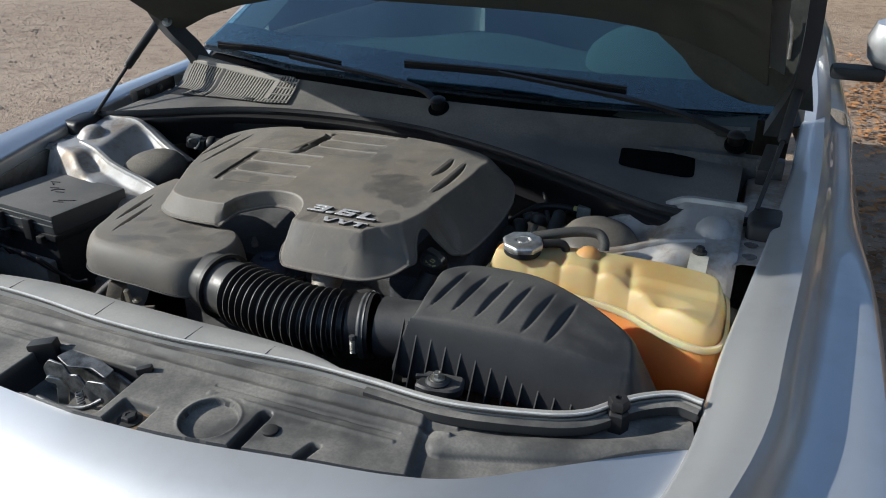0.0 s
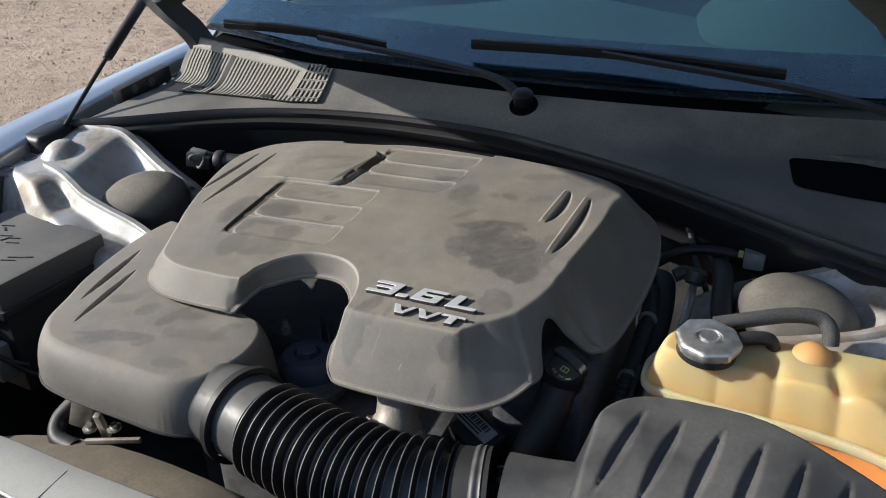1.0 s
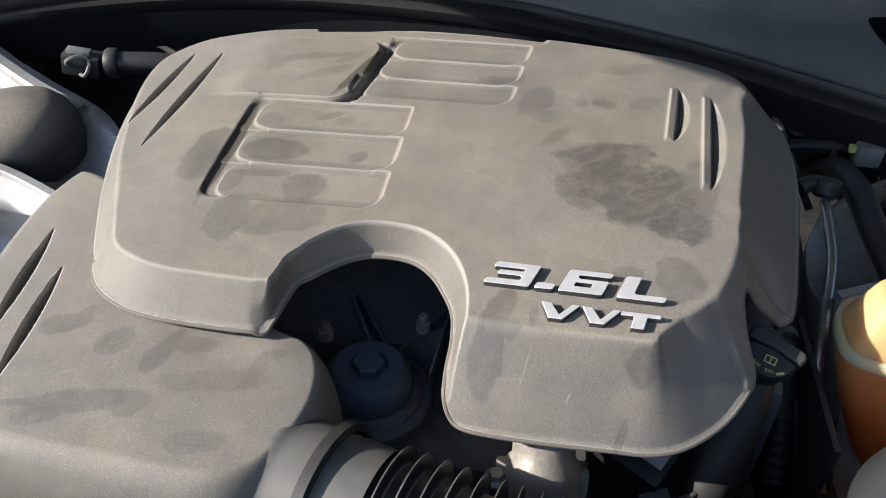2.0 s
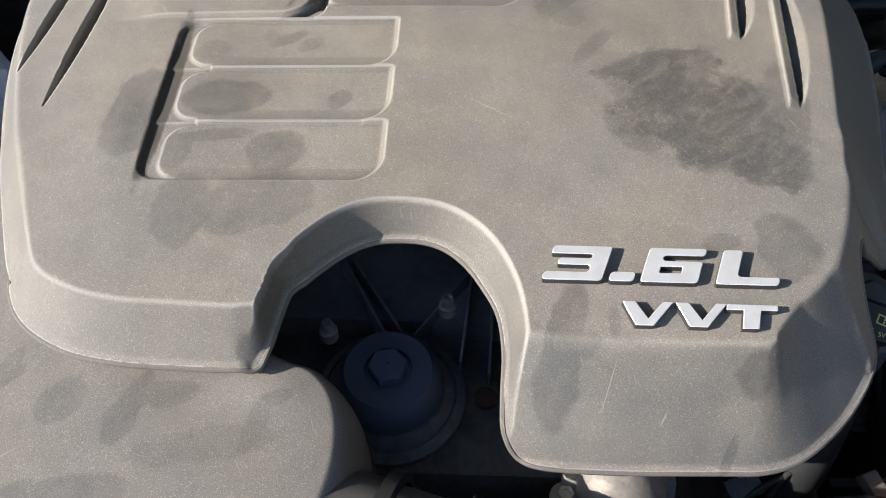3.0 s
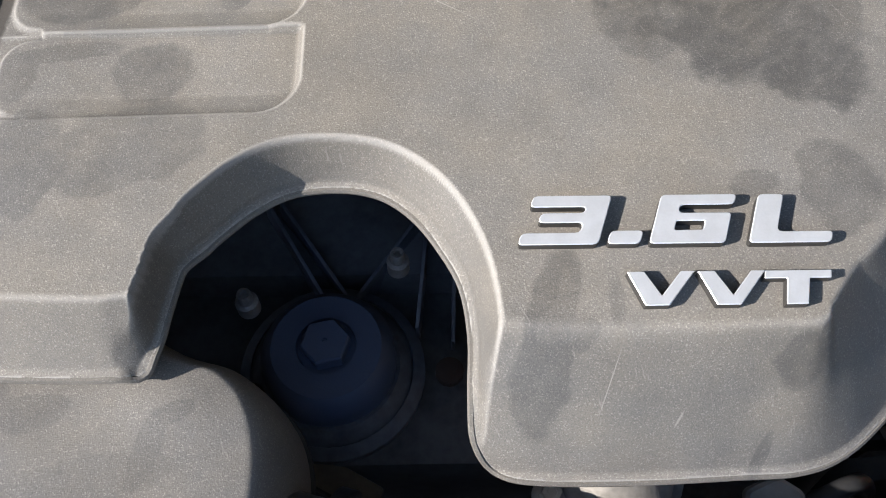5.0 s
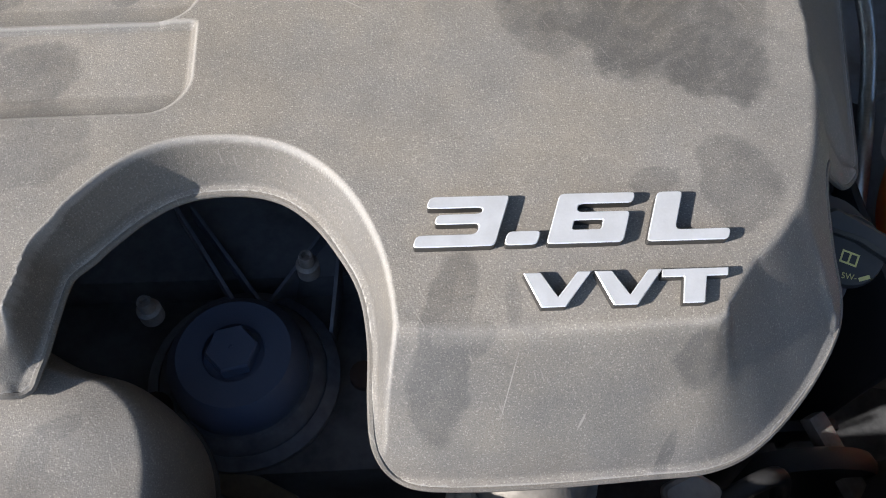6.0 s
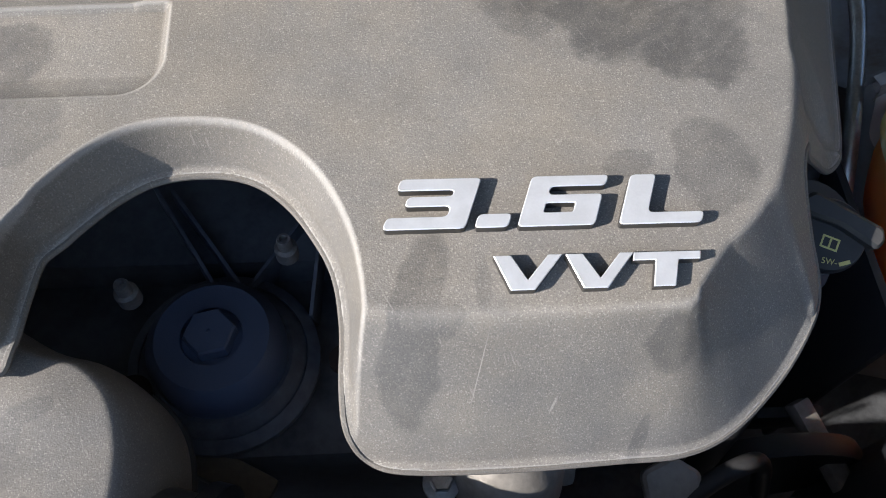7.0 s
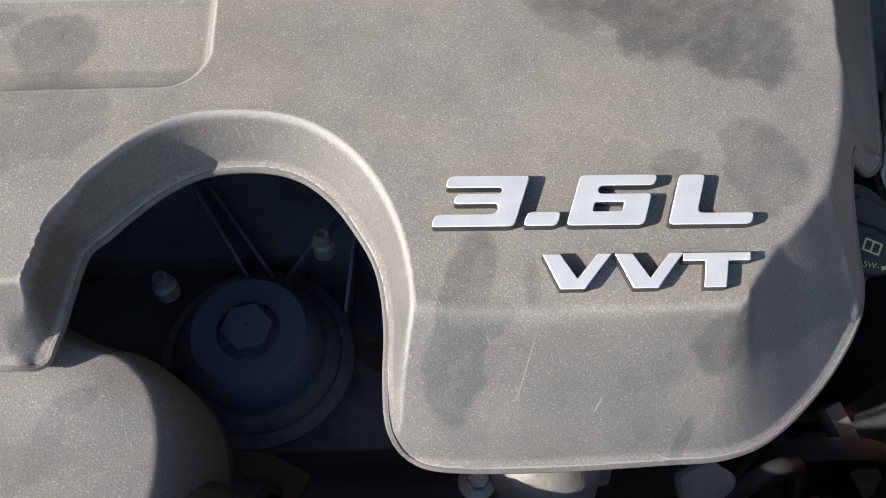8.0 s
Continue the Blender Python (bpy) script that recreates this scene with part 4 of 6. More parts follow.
def cover_height(x, y, d, q):
    P = np.stack([x, y], 1)
    fall = np.zeros(len(x))
    for line in RIM_LINES:
        dist, col = along(P, line)
        inner = np.maximum(dist - 0.003, 0)
        side = softmax0(col[:, 2] * (1 - inner / col[:, 3]), col[:, 4] * 0.6)
        blend = np.minimum(0.018, np.minimum(fall, side)) * np.clip(1 - np.maximum(fall, side) / 0.085, 0, 1) + 1e-6
        fall = np.maximum(np.maximum(fall, side), side + softmax0(fall - side, blend))
    away, col = along(P, CREASE)
    beyond = np.where(x > np.interp(y, CREASE[::-1, 1], CREASE[::-1, 0]), away, -away)
    side = col[:, 2] * softmax0(beyond, 0.004) * smooth01((y + 0.318) / 0.016) * smooth01((-0.110 - y) / 0.05)
    fall = np.maximum(fall, side + softmax0(fall - side, 0.002))
    z = cover_top(x, y) - fall - 0.0012 * smooth01(1 - d / 0.003)
    # louvres: each rib drops behind, runs flat and rises again to its front edge; a channel runs past the rounded outer ends
    for k, (x0, x1, y0, y1, skew) in enumerate(RIBS):
        xs = x - skew * (y - (y0 + y1) / 2)
        inside = (y < y1) & (y > y0)
        right = pocket_mask(x, y, x0 - 0.05, x1, y0, y1 + 0.03, 0.021, skew)
        rib = smooth01((y1 - y) / 0.0013) * np.minimum(np.minimum(np.clip((x1 - xs) / 0.0035, 0, 1), np.clip(right / 0.0040, 0, 1)), np.clip((y - y0) / 0.0130, 0, 1) ** 0.65)
        pill = pocket_mask(x, y, x0, x1 + 0.05, y0 + 0.0006, y1 - 0.0006, 0.0175, skew)
        wide = 0.0125 if k < 3 else 0.0105
        edge = pocket_mask(x, y, x0 - wide, x1, y0 - (0 if k in (0, 3) else 0.03), y1 + (0 if k in (2, 5) else 0.03), 0.016, skew)
        channel = (1 - smooth01((pill + 0.0006) / 0.0032)) * smooth01(edge / 0.0045) * (xs < x0 + 0.019)
        z = z - np.where(inside, (0.0012 + 0.0036 * smooth01((xs - x0 + 0.005) / 0.07)) * rib * smooth01((xs - (x0 - wide)) / 0.0065) + 0.0022 * channel, 0)
    # flat back louvre, and the plain raised island behind the front ribs
    m = pocket_mask(x, y, -0.168, 0.085, 0.0735, 0.092, 0.009, 0.12)
    z = z - 0.0034 * smooth01(m / 0.004)
    m = pocket_mask(x, y, -0.300, -0.0905, -0.0585, 0.0600, 0.024, 0.12)
    z = z + 0.0024 * smooth01(m / 0.0035) * smooth01((x + 0.250) / 0.05)
    pit = pocket_mask(x, y, -0.150, -0.080, -0.0600, 0.0560, 0.010, 0.15)
    z = z - 0.0050 * smooth01(pit / 0.004) * (1 - smooth01((m + 0.0022) / 0.0025)) * (y > -0.0605)
    # outer left face falls away beyond a crease
    z = z - 0.045 * softmax0(-(x + 0.212), 0.004)
    # pointed gill cuts
    for a, b, w in (((-0.2890, 0.0294), (-0.3045, -0.1060), 0.0048), ((-0.2571, 0.0303), (-0.2725, -0.1440), 0.0052)):
        u, v, half = gash(x, y, a, b, w)
        z = z - np.where(half > 3e-4, 0.012 * smooth01((half - np.abs(v) + 0.0004) / 0.0030), 0)
    for a, b, w in (((0.2165, 0.0122), (0.2070, -0.0790), 0.0070), ((0.2465, 0.0030), (0.2345, -0.1450), 0.0075)):
        u, v, half = gash(x, y, a, b, w)
        near = smooth01(half / 0.003)
        lens = (v > 0) & (v < 2 * half)
        z = z - np.where(lens, 0.0085 * (1 - smooth01(v / (2 * half))) * smooth01(v / 0.0034) * near, 0)
        ridge = np.where(v <= 0, smooth01((v + 0.0090) / 0.0022) * (1 - 0.55 * smooth01((v + 0.0068) / 0.0068)), 0)
        z = z + 0.0026 * ridge * smooth01((u + 0.02) / 0.10) * smooth01((1.02 - u) / 0.10) * (half > 1e-5)
    # scallop over the oil filler
    m = 1 - np.hypot((x - 0.284) / 0.030, (y + 0.205) / 0.046)
    z = z - 0.009 * smooth01(m / 0.6)
    return z


engine_cover = tagged(thing("engine_cover", (0, 0, 0.9)), "dusty dark grey plastic engine cover with finger marks over the engine", "engine cover")
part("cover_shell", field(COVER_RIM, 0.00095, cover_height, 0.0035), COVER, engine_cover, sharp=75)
bead_line = spline(STEP + HOLE + LOBE + ARCH + RIGHT[:4], 5)
bead_z = cover_height(bead_line[:, 0], bead_line[:, 1], np.zeros(len(bead_line)), bead_line) - 0.0018
part("rim_bead", tube([(p[0], p[1], float(z)) for p, z in zip(bead_line, bead_z)], 0.0019, 8), COVER, engine_cover)


def slanted(pts, x0, y0, h, lean=0.34):
    return [(x0 + px * h + lean * py * h, y0 + py * h) for px, py in pts]


GLYPHS = {
    "3": [[(0, 0), (1.45, 0), (1.45, 1), (0, 1), (0, 0.76), (1.03, 0.76), (1.03, 0.64), (0.24, 0.64), (0.24, 0.44), (1.06, 0.44), (1.06, 0.24), (0, 0.24)]],
    ".": [[(0, 0), (0.60, 0), (0.60, 0.27), (0, 0.27)]],
    "6": [[(0, 0), (1.38, 0), (1.38, 0.62), (0.40, 0.62), (0.40, 0.78), (1.40, 0.78), (1.40, 1), (0, 1)], [(0.40, 0.27), (0.40, 0.45), (0.92, 0.45), (0.92, 0.27)]],
    "L": [[(0, 0), (1.5, 0), (1.5, 0.23), (0.48, 0.23), (0.48, 1), (0, 1)]],
    "V": [[(0.39, 0), (1.04, 0), (1.87, 1), (1.48, 1), (0.87, 0.29), (0.48, 1), (0, 1)]],
    "T": [[(0.45, 0), (1.05, 0), (1.25, 0.76), (1.85, 0.76), (1.90, 1), (0.05, 1), (0, 0.76), (0.62, 0.76)]],
}


def badge_letter(char, x0, y0, h, lean, parent, thick=0.0043, r=0.0023):
    loops = [round_poly(slanted(g, 0, 0, h, lean), r if i == 0 else 0.0008, 4) for i, g in enumerate(GLYPHS[char])]
    rot = Euler((math.atan(0.0847), -math.atan(0.002), radians(0.0))).to_matrix().to_4x4()
    z = float(cover_top(x0 + 0.5 * h, y0 + 0.3 * h)) - 0.0008
    ob = part("badge_letter", prism(loops, thick, 0.00035, Matrix.Translation((x0, y0, z)) @ rot), BADGE, parent, "raised satin silver letter with dark sides", sharp=35)
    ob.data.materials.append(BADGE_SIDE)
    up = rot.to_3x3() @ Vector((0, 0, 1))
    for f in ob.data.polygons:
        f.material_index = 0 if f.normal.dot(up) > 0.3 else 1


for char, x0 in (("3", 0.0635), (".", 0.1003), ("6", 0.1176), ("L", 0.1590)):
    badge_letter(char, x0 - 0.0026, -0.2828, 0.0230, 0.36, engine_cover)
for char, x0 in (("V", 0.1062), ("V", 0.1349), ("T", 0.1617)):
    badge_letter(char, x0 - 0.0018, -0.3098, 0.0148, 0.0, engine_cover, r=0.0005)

# ---- intake resonator beside the cover ----
RES_RIM = spline([(-0.356, -0.345, 0.054, 0.024, 0), (-0.338, -0.394, 0.054, 0.024, 0), (-0.300, -0.434, 0.054, 0.024, 0), (-0.245, -0.450, 0.054, 0.024, 0), (-0.160, -0.457, 0.054, 0.025, 0),
                  (-0.096, -0.457, 0.056, 0.024, 0), (-0.060, -0.438, 0.058, 0.022, 0), (-0.042, -0.405, 0.060, 0.020, 0), (-0.034, -0.365, 0.060, 0.019, 0), (-0.040, -0.328, 0.060, 0.018, 0), (-0.062, -0.305, 0.055, 0.014, 0),
                  (-0.100, -0.290, 0.05, 0.014, 0), (-0.20, -0.22, 0.05, 0.02, 0), (-0.30, -0.13, 0.05, 0.02, 0), (-0.365, -0.10, 0.06, 0.024, 0), (-0.388, -0.15, 0.06, 0.024, 0),
                  (-0.387, -0.22, 0.056, 0.024, 0), (-0.374, -0.295, 0.054, 0.024, 0)], 6, True)


def resonator_height(x, y, d, q):
    z = 0.8895 + 0.02 * (y + 0.3) + 0.02 * (x + 0.2) - 0.30 * (x + 0.2) ** 2
    z = z + 0.004 * np.exp(-((x + 0.085) / 0.03) ** 2 - ((y + 0.325) / 0.02) ** 2)
    k = np.clip(1 - d / q[:, 3], 0, 1)
    z = z - q[:, 2] * (1 - (1 - k ** 1.9) ** (1 / 1.9))
    for a, b, w in (((-0.3344, -0.2095), (-0.3122, -0.3446), 0.0062), ((-0.2973, -0.2578), (-0.2774, -0.3910), 0.0056)):
        u, v, half = gash(x, y, a, b, w)
        z = z - 0.012 * smooth01((half - np.abs(v)) / 0.0025)
    return z


resonator = tagged(thing("intake_resonator", (-0.2, -0.35, 0.8)), "dusty grey plastic intake resonator beside the engine cover", "air intake")
part("resonator_shell", field(RES_RIM, 0.0011, resonator_height, 0.004), COVER, resonator, sharp=75)
seam_line = [p for p in RES_RIM if p[1] < -0.30][:60]
part("lower_seam", tube([(x, y, float(resonator_height(np.array([x]), np.array([y]), np.zeros(1), np.array([[0, 0, drop, w, 0]]))[0]) - 0.003) for x, y, drop, w, _ in seam_line], 0.0022, 8), BLACK, resonator, "black moulded seam")

# ---- corrugated intake hose ----
hose = tagged(thing("intake_hose", (0.1, -0.43, 0.8)), "black corrugated rubber air intake hose with a steel clamp", "hose")
HOSE_PATH = spline([(-0.085, -0.392, 0.835), (-0.03, -0.408, 0.836), (0.03, -0.424, 0.836), (0.10, -0.440, 0.836), (0.17, -0.446, 0.836), (0.235, -0.437, 0.837), (0.285, -0.426, 0.838)], 40)
arc = np.r_[0, np.cumsum(np.linalg.norm(np.diff(HOSE_PATH, axis=0), axis=1))]


def hose_piece(s0, s1, radius, n):
    s = np.linspace(s0, s1, n)
    pts = np.stack([np.interp(s, arc, HOSE_PATH[:, i]) for i in range(3)], 1)
    return tube([tuple(p) for p in pts], [radius(v) for v in s], 40, False)


def bellows(s):
    u = ((s - 0.098) / 0.0143) % 1.0
    return 0.0405 + 0.0125 * max(0.0, 1 - abs(u - 0.5) / 0.19) ** 0.55


part("bellows", hose_piece(0.096, 0.325, bellows, 560), BELLOWS, hose, sharp=80)
# thin pale rings painted as the highlight along each ridge
for n in range(15):
    c = 0.098 + 0.0143 * (n + 0.5)
    part("crest", hose_piece(c - 0.0005, c + 0.0005, lambda s: 0.0534, 4), CREST_GLINT, hose, "pale ring painted as the highlight on a hose ridge")
part("collar", hose_piece(0.020, 0.056, lambda s: 0.0485 + 0.0015 * math.exp(-((s - 0.026) / 0.005) ** 2), 30), COLLAR, hose, "dusty grey plastic collar")
part("flange", hose_piece(0.055, 0.066, lambda s: 0.0555 if 0.0565 < s < 0.0645 else 0.050, 14), RUBBER, hose)
part("cuff", hose_piece(0.064, 0.098, lambda s: 0.0475, 20), COLLAR, hose, "smooth grey rubber cuff")
part("cuff", hose_piece(0.323, 0.356, lambda s: 0.0495 if s < 0.35 else 0.051, 20), RUBBER, hose)
clamp = part("clamp", hose_piece(0.340, 0.350, lambda s: 0.0515 + 0.0006 * math.sin(s * 900), 10), CLAMP, hose, "narrow steel band clamp")
at_clamp = Vector([float(np.interp(0.345, arc, HOSE_PATH[:, i])) for i in range(3)])
drive = at_clamp + Vector((0.003, -0.0545, -0.004))
part("clamp_screw", tube([tuple(drive + Vector((0.0032 * math.cos(t), 0.0032 * math.sin(t), 0.0028 * (t / 6.2832 - 4.5)))) for t in np.linspace(0, 9 * 2 * math.pi, 110)], 0.0011, 6), STEEL, clamp, "bright worm screw of the clamp")
part("screw_head", moved(lathe([(0.0048, -0.004), (0.0052, 0.0), (0.0044, 0.003), (0.001, 0.003)], 6), Matrix.Translation(drive + Vector((0, 0, 0.015)))), CLAMP, clamp)
part("screw_housing", block(drive.x - 0.006, drive.x + 0.006, drive.y + 0.001, drive.y + 0.006, drive.z - 0.012, drive.z + 0.010, 0.0015), CLAMP, clamp)

# ---- air filter box ----
BOX_RIM = spline([(0.322, -0.490, 0.075, 0.020, 0.02), (0.318, -0.46, 0.075, 0.025, 0.02), (0.320, -0.40, 0.07, 0.022, 0.012), (0.332, -0.345, 0.06, 0.016, 0.010), (0.37, -0.310, 0.055, 0.014, 0.010),
                  (0.43, -0.300, 0.055, 0.014, 0.010), (0.49, -0.302, 0.055, 0.016, 0.010), (0.555, -0.318, 0.056, 0.022, 0.012), (0.615, -0.335, 0.060, 0.030, 0.016), (0.668, -0.365, 0.066, 0.036, 0.02),
                  (0.695, -0.415, 0.074, 0.045, 0.02), (0.700, -0.462, 0.080, 0.05, 0.02), (0.665, -0.496, 0.080, 0.045, 0.02), (0.58, -0.497, 0.080, 0.032, 0.02), (0.46, -0.494, 0.080, 0.026, 0.02), (0.37, -0.493, 0.080, 0.024, 0.02)], 6, True)


def airbox_height(x, y, d, q):
    z = 0.915 - 0.20 * softmax0(-(y + 0.385), 0.03) - 0.24 * softmax0(x - 0.52, 0.06) - 0.10 * softmax0(0.39 - x, 0.03) * smooth01((-0.36 - y) / 0.03)
    z = z - softmax0(q[:, 2] * (1 - d / q[:, 3]), q[:, 4] * 0.8)
    for i in range(6):
        a = (0.384 + 0.0345 * i, -0.335 - 0.0008 * i * i)
        b = (0.357 + 0.0355 * i, -0.452 - 0.004 * i)
        u, v, half = gash(x, y, a, b, 0.0080)
        z = z - 0.0055 * smooth01((half - np.abs(v)) / 0.0075)
    return z


airbox = tagged(thing("air_filter_box", (0.5, -0.42, 0.75)), "dark grey dusty plastic air filter box with grooved lid", "air filter box")
part("lid", field(BOX_RIM, 0.0022, airbox_height, 0.004), AIRBOX, airbox, sharp=75)
base_loop = [(x + 0.006 * np.sign(0.5 - x), y + 0.008 * np.sign(-0.42 - y)) for x, y, *_ in BOX_RIM[::3]]
part("base", prism([base_loop], 0.165, 0.002, Matrix.Translation((0, 0, 0.62))), AIRBOX, airbox)
part("neck", tube([(0.275, -0.428, 0.838), (0.31, -0.424, 0.838), (0.345, -0.420, 0.838), (0.40, -0.42, 0.838)], [0.047, 0.047, 0.049, 0.056], 36), AIRBOX, airbox)
for i in range(15):
    x = 0.330 + 0.0230 * i
    top = 0.884 - 0.0030 * i - 0.00018 * i * i
    y = -0.470 - 0.0008 * i
    v = [(x + dx, yy, zz) for dx in (-0.0009, 0.0009) for yy, zz in ((y + 0.004, top + 0.002), (y, top), (y - 0.047, 0.795), (y - 0.046, 0.770), (y - 0.012, 0.770))]
    part("fin", (v, [(0, 1, 2, 3, 4), (9, 8, 7, 6, 5), (0, 5, 6, 1), (1, 6, 7, 2), (2, 7, 8, 3), (3, 8, 9, 4), (4, 9, 5, 0)]), AIRBOX, airbox)
ear = part("mounting_ear", prism([round_poly([(-0.030, -0.014), (-0.012, -0.022), (0.022, -0.020), (0.034, -0.008), (0.032, 0.022), (-0.022, 0.026)], 0.006)], 0.012, 0.003, pose(0.417, -0.550, 0.842, -4, 0, 8)), AIRBOX, airbox)
part("boss", moved(lathe([(0.0165, -0.002), (0.0160, 0.006), (0.0125, 0.009), (0.001, 0.009)], 28), pose(0.417, -0.552, 0.851)), AIRBOX, ear)
part("stiffener", prism([round_poly([(-0.010, -0.0025), (0.010, -0.0025), (0.010, 0.0025), (-0.010, 0.0025)], 0.001)], 0.006, 0.001, pose(0.394, -0.546, 0.851, 0, 0, 20)), AIRBOX, ear)
bolt((0.417, -0.552, 0.861), 0.0062, 0.009, STEEL, airbox)

# ---- coolant tank ----
TANK_RIM = spline([(0.362, -0.185, 0.046, 0.016, 0.012), (0.372, -0.215, 0.046, 0.016, 0.012), (0.43, -0.226, 0.046, 0.016, 0.012), (0.505, -0.232, 0.046, 0.018, 0.012), (0.565, -0.240, 0.046, 0.020, 0.014),
                   (0.615, -0.258, 0.044, 0.020, 0.014), (0.660, -0.290, 0.042, 0.020, 0.014), (0.705, -0.313, 0.038, 0.018, 0.012), (0.738, -0.315, 0.036, 0.016, 0.012), (0.757, -0.285, 0.038, 0.016, 0.012),
                   (0.757, -0.19, 0.042, 0.016, 0.014), (0.744, -0.138, 0.042, 0.018, 0.014), (0.69, -0.122, 0.044, 0.018, 0.014), (0.60, -0.122, 0.046, 0.018, 0.014), (0.50, -0.126, 0.046, 0.018, 0.014),
                   (0.41, -0.132, 0.046, 0.018, 0.014), (0.373, -0.15, 0.046, 0.018, 0.014)], 6, True)


def tank_height(x, y, d, q):
    z = 0.892 - 0.05 * softmax0(x - 0.60, 0.05) - 0.04 * softmax0(-(y + 0.2), 0.03)
    z = z - softmax0(q[:, 2] * (1 - d / q[:, 3]), q[:, 4] * 0.7)
    for gx, deep in ((0.437, 0.0060), (0.492, 0.0075), (0.552, 0.0080), (0.606, 0.0060)):
        z = z - deep * np.exp(-np.abs((x - gx + 0.12 * (y + 0.2)) / 0.0080) ** 1.5) * smooth01((-0.150 - y) / 0.05)
    z = z - 0.008 * smooth01((x - 0.575) / 0.03) * smooth01((-0.205 - y) / 0.02)
    z = z - 0.010 * smooth01(1 - np.hypot((x - 0.665) / 0.05, (y + 0.255) / 0.020)) + 0.006 * np.exp(-(((x - 0.70) / 0.04) ** 2 + ((y + 0.285) / 0.02) ** 2))
    return z


tank = tagged(thing("coolant_tank", (0.56, -0.2, 0.7)), "yellowed translucent plastic coolant tank with orange coolant", "coolant tank")
part("filler_dome", moved(lathe([(0.0270, -0.012), (0.0245, 0.000), (0.0195, 0.010), (0.0125, 0.0165), (0.005, 0.019), (0.0005, 0.0193)], 32), pose(0.527, -0.160, 0.884)), TANK_DOME, tank, "orange domed moulding")
part("upper_half", field(TANK_RIM, 0.0025, tank_height, 0.002), TANK_TOP, tank, sharp=80)
c0 = TANK_RIM[:, :2].mean(0)
rows = []
for k, z in ((1.0, 0.845), (1.0, 0.835), (1.005, 0.81), (0.985, 0.77), (0.95, 0.73), (0.90, 0.69), (0.6, 0.68)):
    rows.append([(c0[0] + (x - c0[0]) * (k - 2.0 * (0.845 - z) * (0.6 if x < c0[0] else 0.0)), c0[1] + (y - c0[1]) * k, z) for x, y, *_ in TANK_RIM])
v, f = loft(rows, True)
part("lower_half", (v, list(f)), TANK_LOW, tank, sharp=80)
rows = []
for k, z in ((-0.002, 0.850), (0.0035, 0.850), (0.004, 0.847), (0.004, 0.843), (0.0035, 0.840), (-0.002, 0.840)):
    ring = []
    n = len(TANK_RIM)
    for i in range(n):
        e = TANK_RIM[(i + 1) % n, :2] - TANK_RIM[i - 1, :2]
        e = e / np.hypot(*e)
        ring.append((TANK_RIM[i, 0] + e[1] * k, TANK_RIM[i, 1] - e[0] * k, z))
    rows.append(ring)
part("seam", loft(rows, True), TANK_SEAM, tank, sharp=80)
cap = part("cap_collar", moved(lathe([(0.027, 0.0), (0.031, 0.003), (0.031, 0.010), (0.029, 0.012), (0.029, 0.022)], 36), pose(0.422, -0.195, 0.889, 3, 2, 0)), BLACK, tank, "black cap neck")


def lobes(a, i):
    return 1 + (0.06 * (max(0.0, math.cos(8 * a)) ** 0.5 - 0.5) if i in (1, 2, 3) else 0)


part("filler_cap", moved(lathe([(0.029, 0.015), (0.0350, 0.015), (0.0360, 0.0235), (0.0345, 0.0262), (0.031, 0.0272), (0.0150, 0.0278), (0.0145, 0.0255), (0.0105, 0.0255), (0.0100, 0.0285), (0.004, 0.0290)], 64, lobes), pose(0.422, -0.195, 0.888, 3, 2, 0) @ Matrix.Diagonal((0.93, 0.93, 0.93, 1))), CAP_STEEL, cap, "steel eight-lobed pressure cap", sharp=50)
part("overflow_hose", tube([tuple(p) for p in spline([(0.448, -0.178, 0.903), (0.470, -0.166, 0.903), (0.484, -0.160, 0.899), (0.490, -0.160, 0.884)], 6)], 0.0075, 14), RUBBER, tank)
part("braided_hose", tube([tuple(p) for p in spline([(0.425, -0.150, 0.900), (0.46, -0.138, 0.907), (0.50, -0.120, 0.911), (0.530, -0.112, 0.909), (0.543, -0.118, 0.900), (0.546, -0.124, 0.885)], 6)], 0.0088, 16), BRAID, tank, "grey braided rubber hose")

strap = part("mounting_strap", thick_loft([[(x, y, z) for x in (0.684, 0.690, 0.708, 0.714)] for y, z in ((-0.150, 0.880), (-0.125, 0.889), (-0.100, 0.892), (-0.070, 0.891), (-0.055, 0.884), (-0.050, 0.872))], 0.003), TAPE, tank, "cream plastic mounting strap")
bolt((0.698, -0.084, 0.894), 0.0075, 0.010, BLACK, tank, "strap_bolt")

# ---- fuse box ----
fuse = tagged(thing("fuse_box", (-0.6, -0.22, 0.7)), "black plastic fuse box with a dusty embossed lid", "fuse box")
turn = Matrix.Translation((-0.60, -0.222, 0)) @ pose(0, 0, 0, 0, 0, -5)
part("lid", turned(block(-0.110, 0.108, -0.092, 0.094, 0.806, 0.849, 0.006), turn), FUSE_LID, fuse)
part("body", turned(block(-0.100, 0.100, -0.085, 0.085, 0.66, 0.807, 0.006), turn), BLACK, fuse)
part("skirt", turned(block(-0.113, 0.111, -0.095, 0.097, 0.794, 0.808, 0.003), turn), BLACK, fuse)
for x in (-0.055, 0.03):
    part("latch", turned(block(x, x + 0.022, -0.104, -0.094, 0.79, 0.835, 0.003), turn), BLACK, fuse)
for z in (0.838, 0.826):
    part("moulded_ridge", turned(block(-0.1105, 0.1085, -0.0938, -0.0915, z - 0.0011, z + 0.0011, 0.0006), turn), TAPE_GREY, fuse, "pale edge of a moulded ridge")
part("catch", turned(block(-0.088, -0.066, -0.108, -0.092, 0.812, 0.840, 0.003), turn), BLACK, fuse)
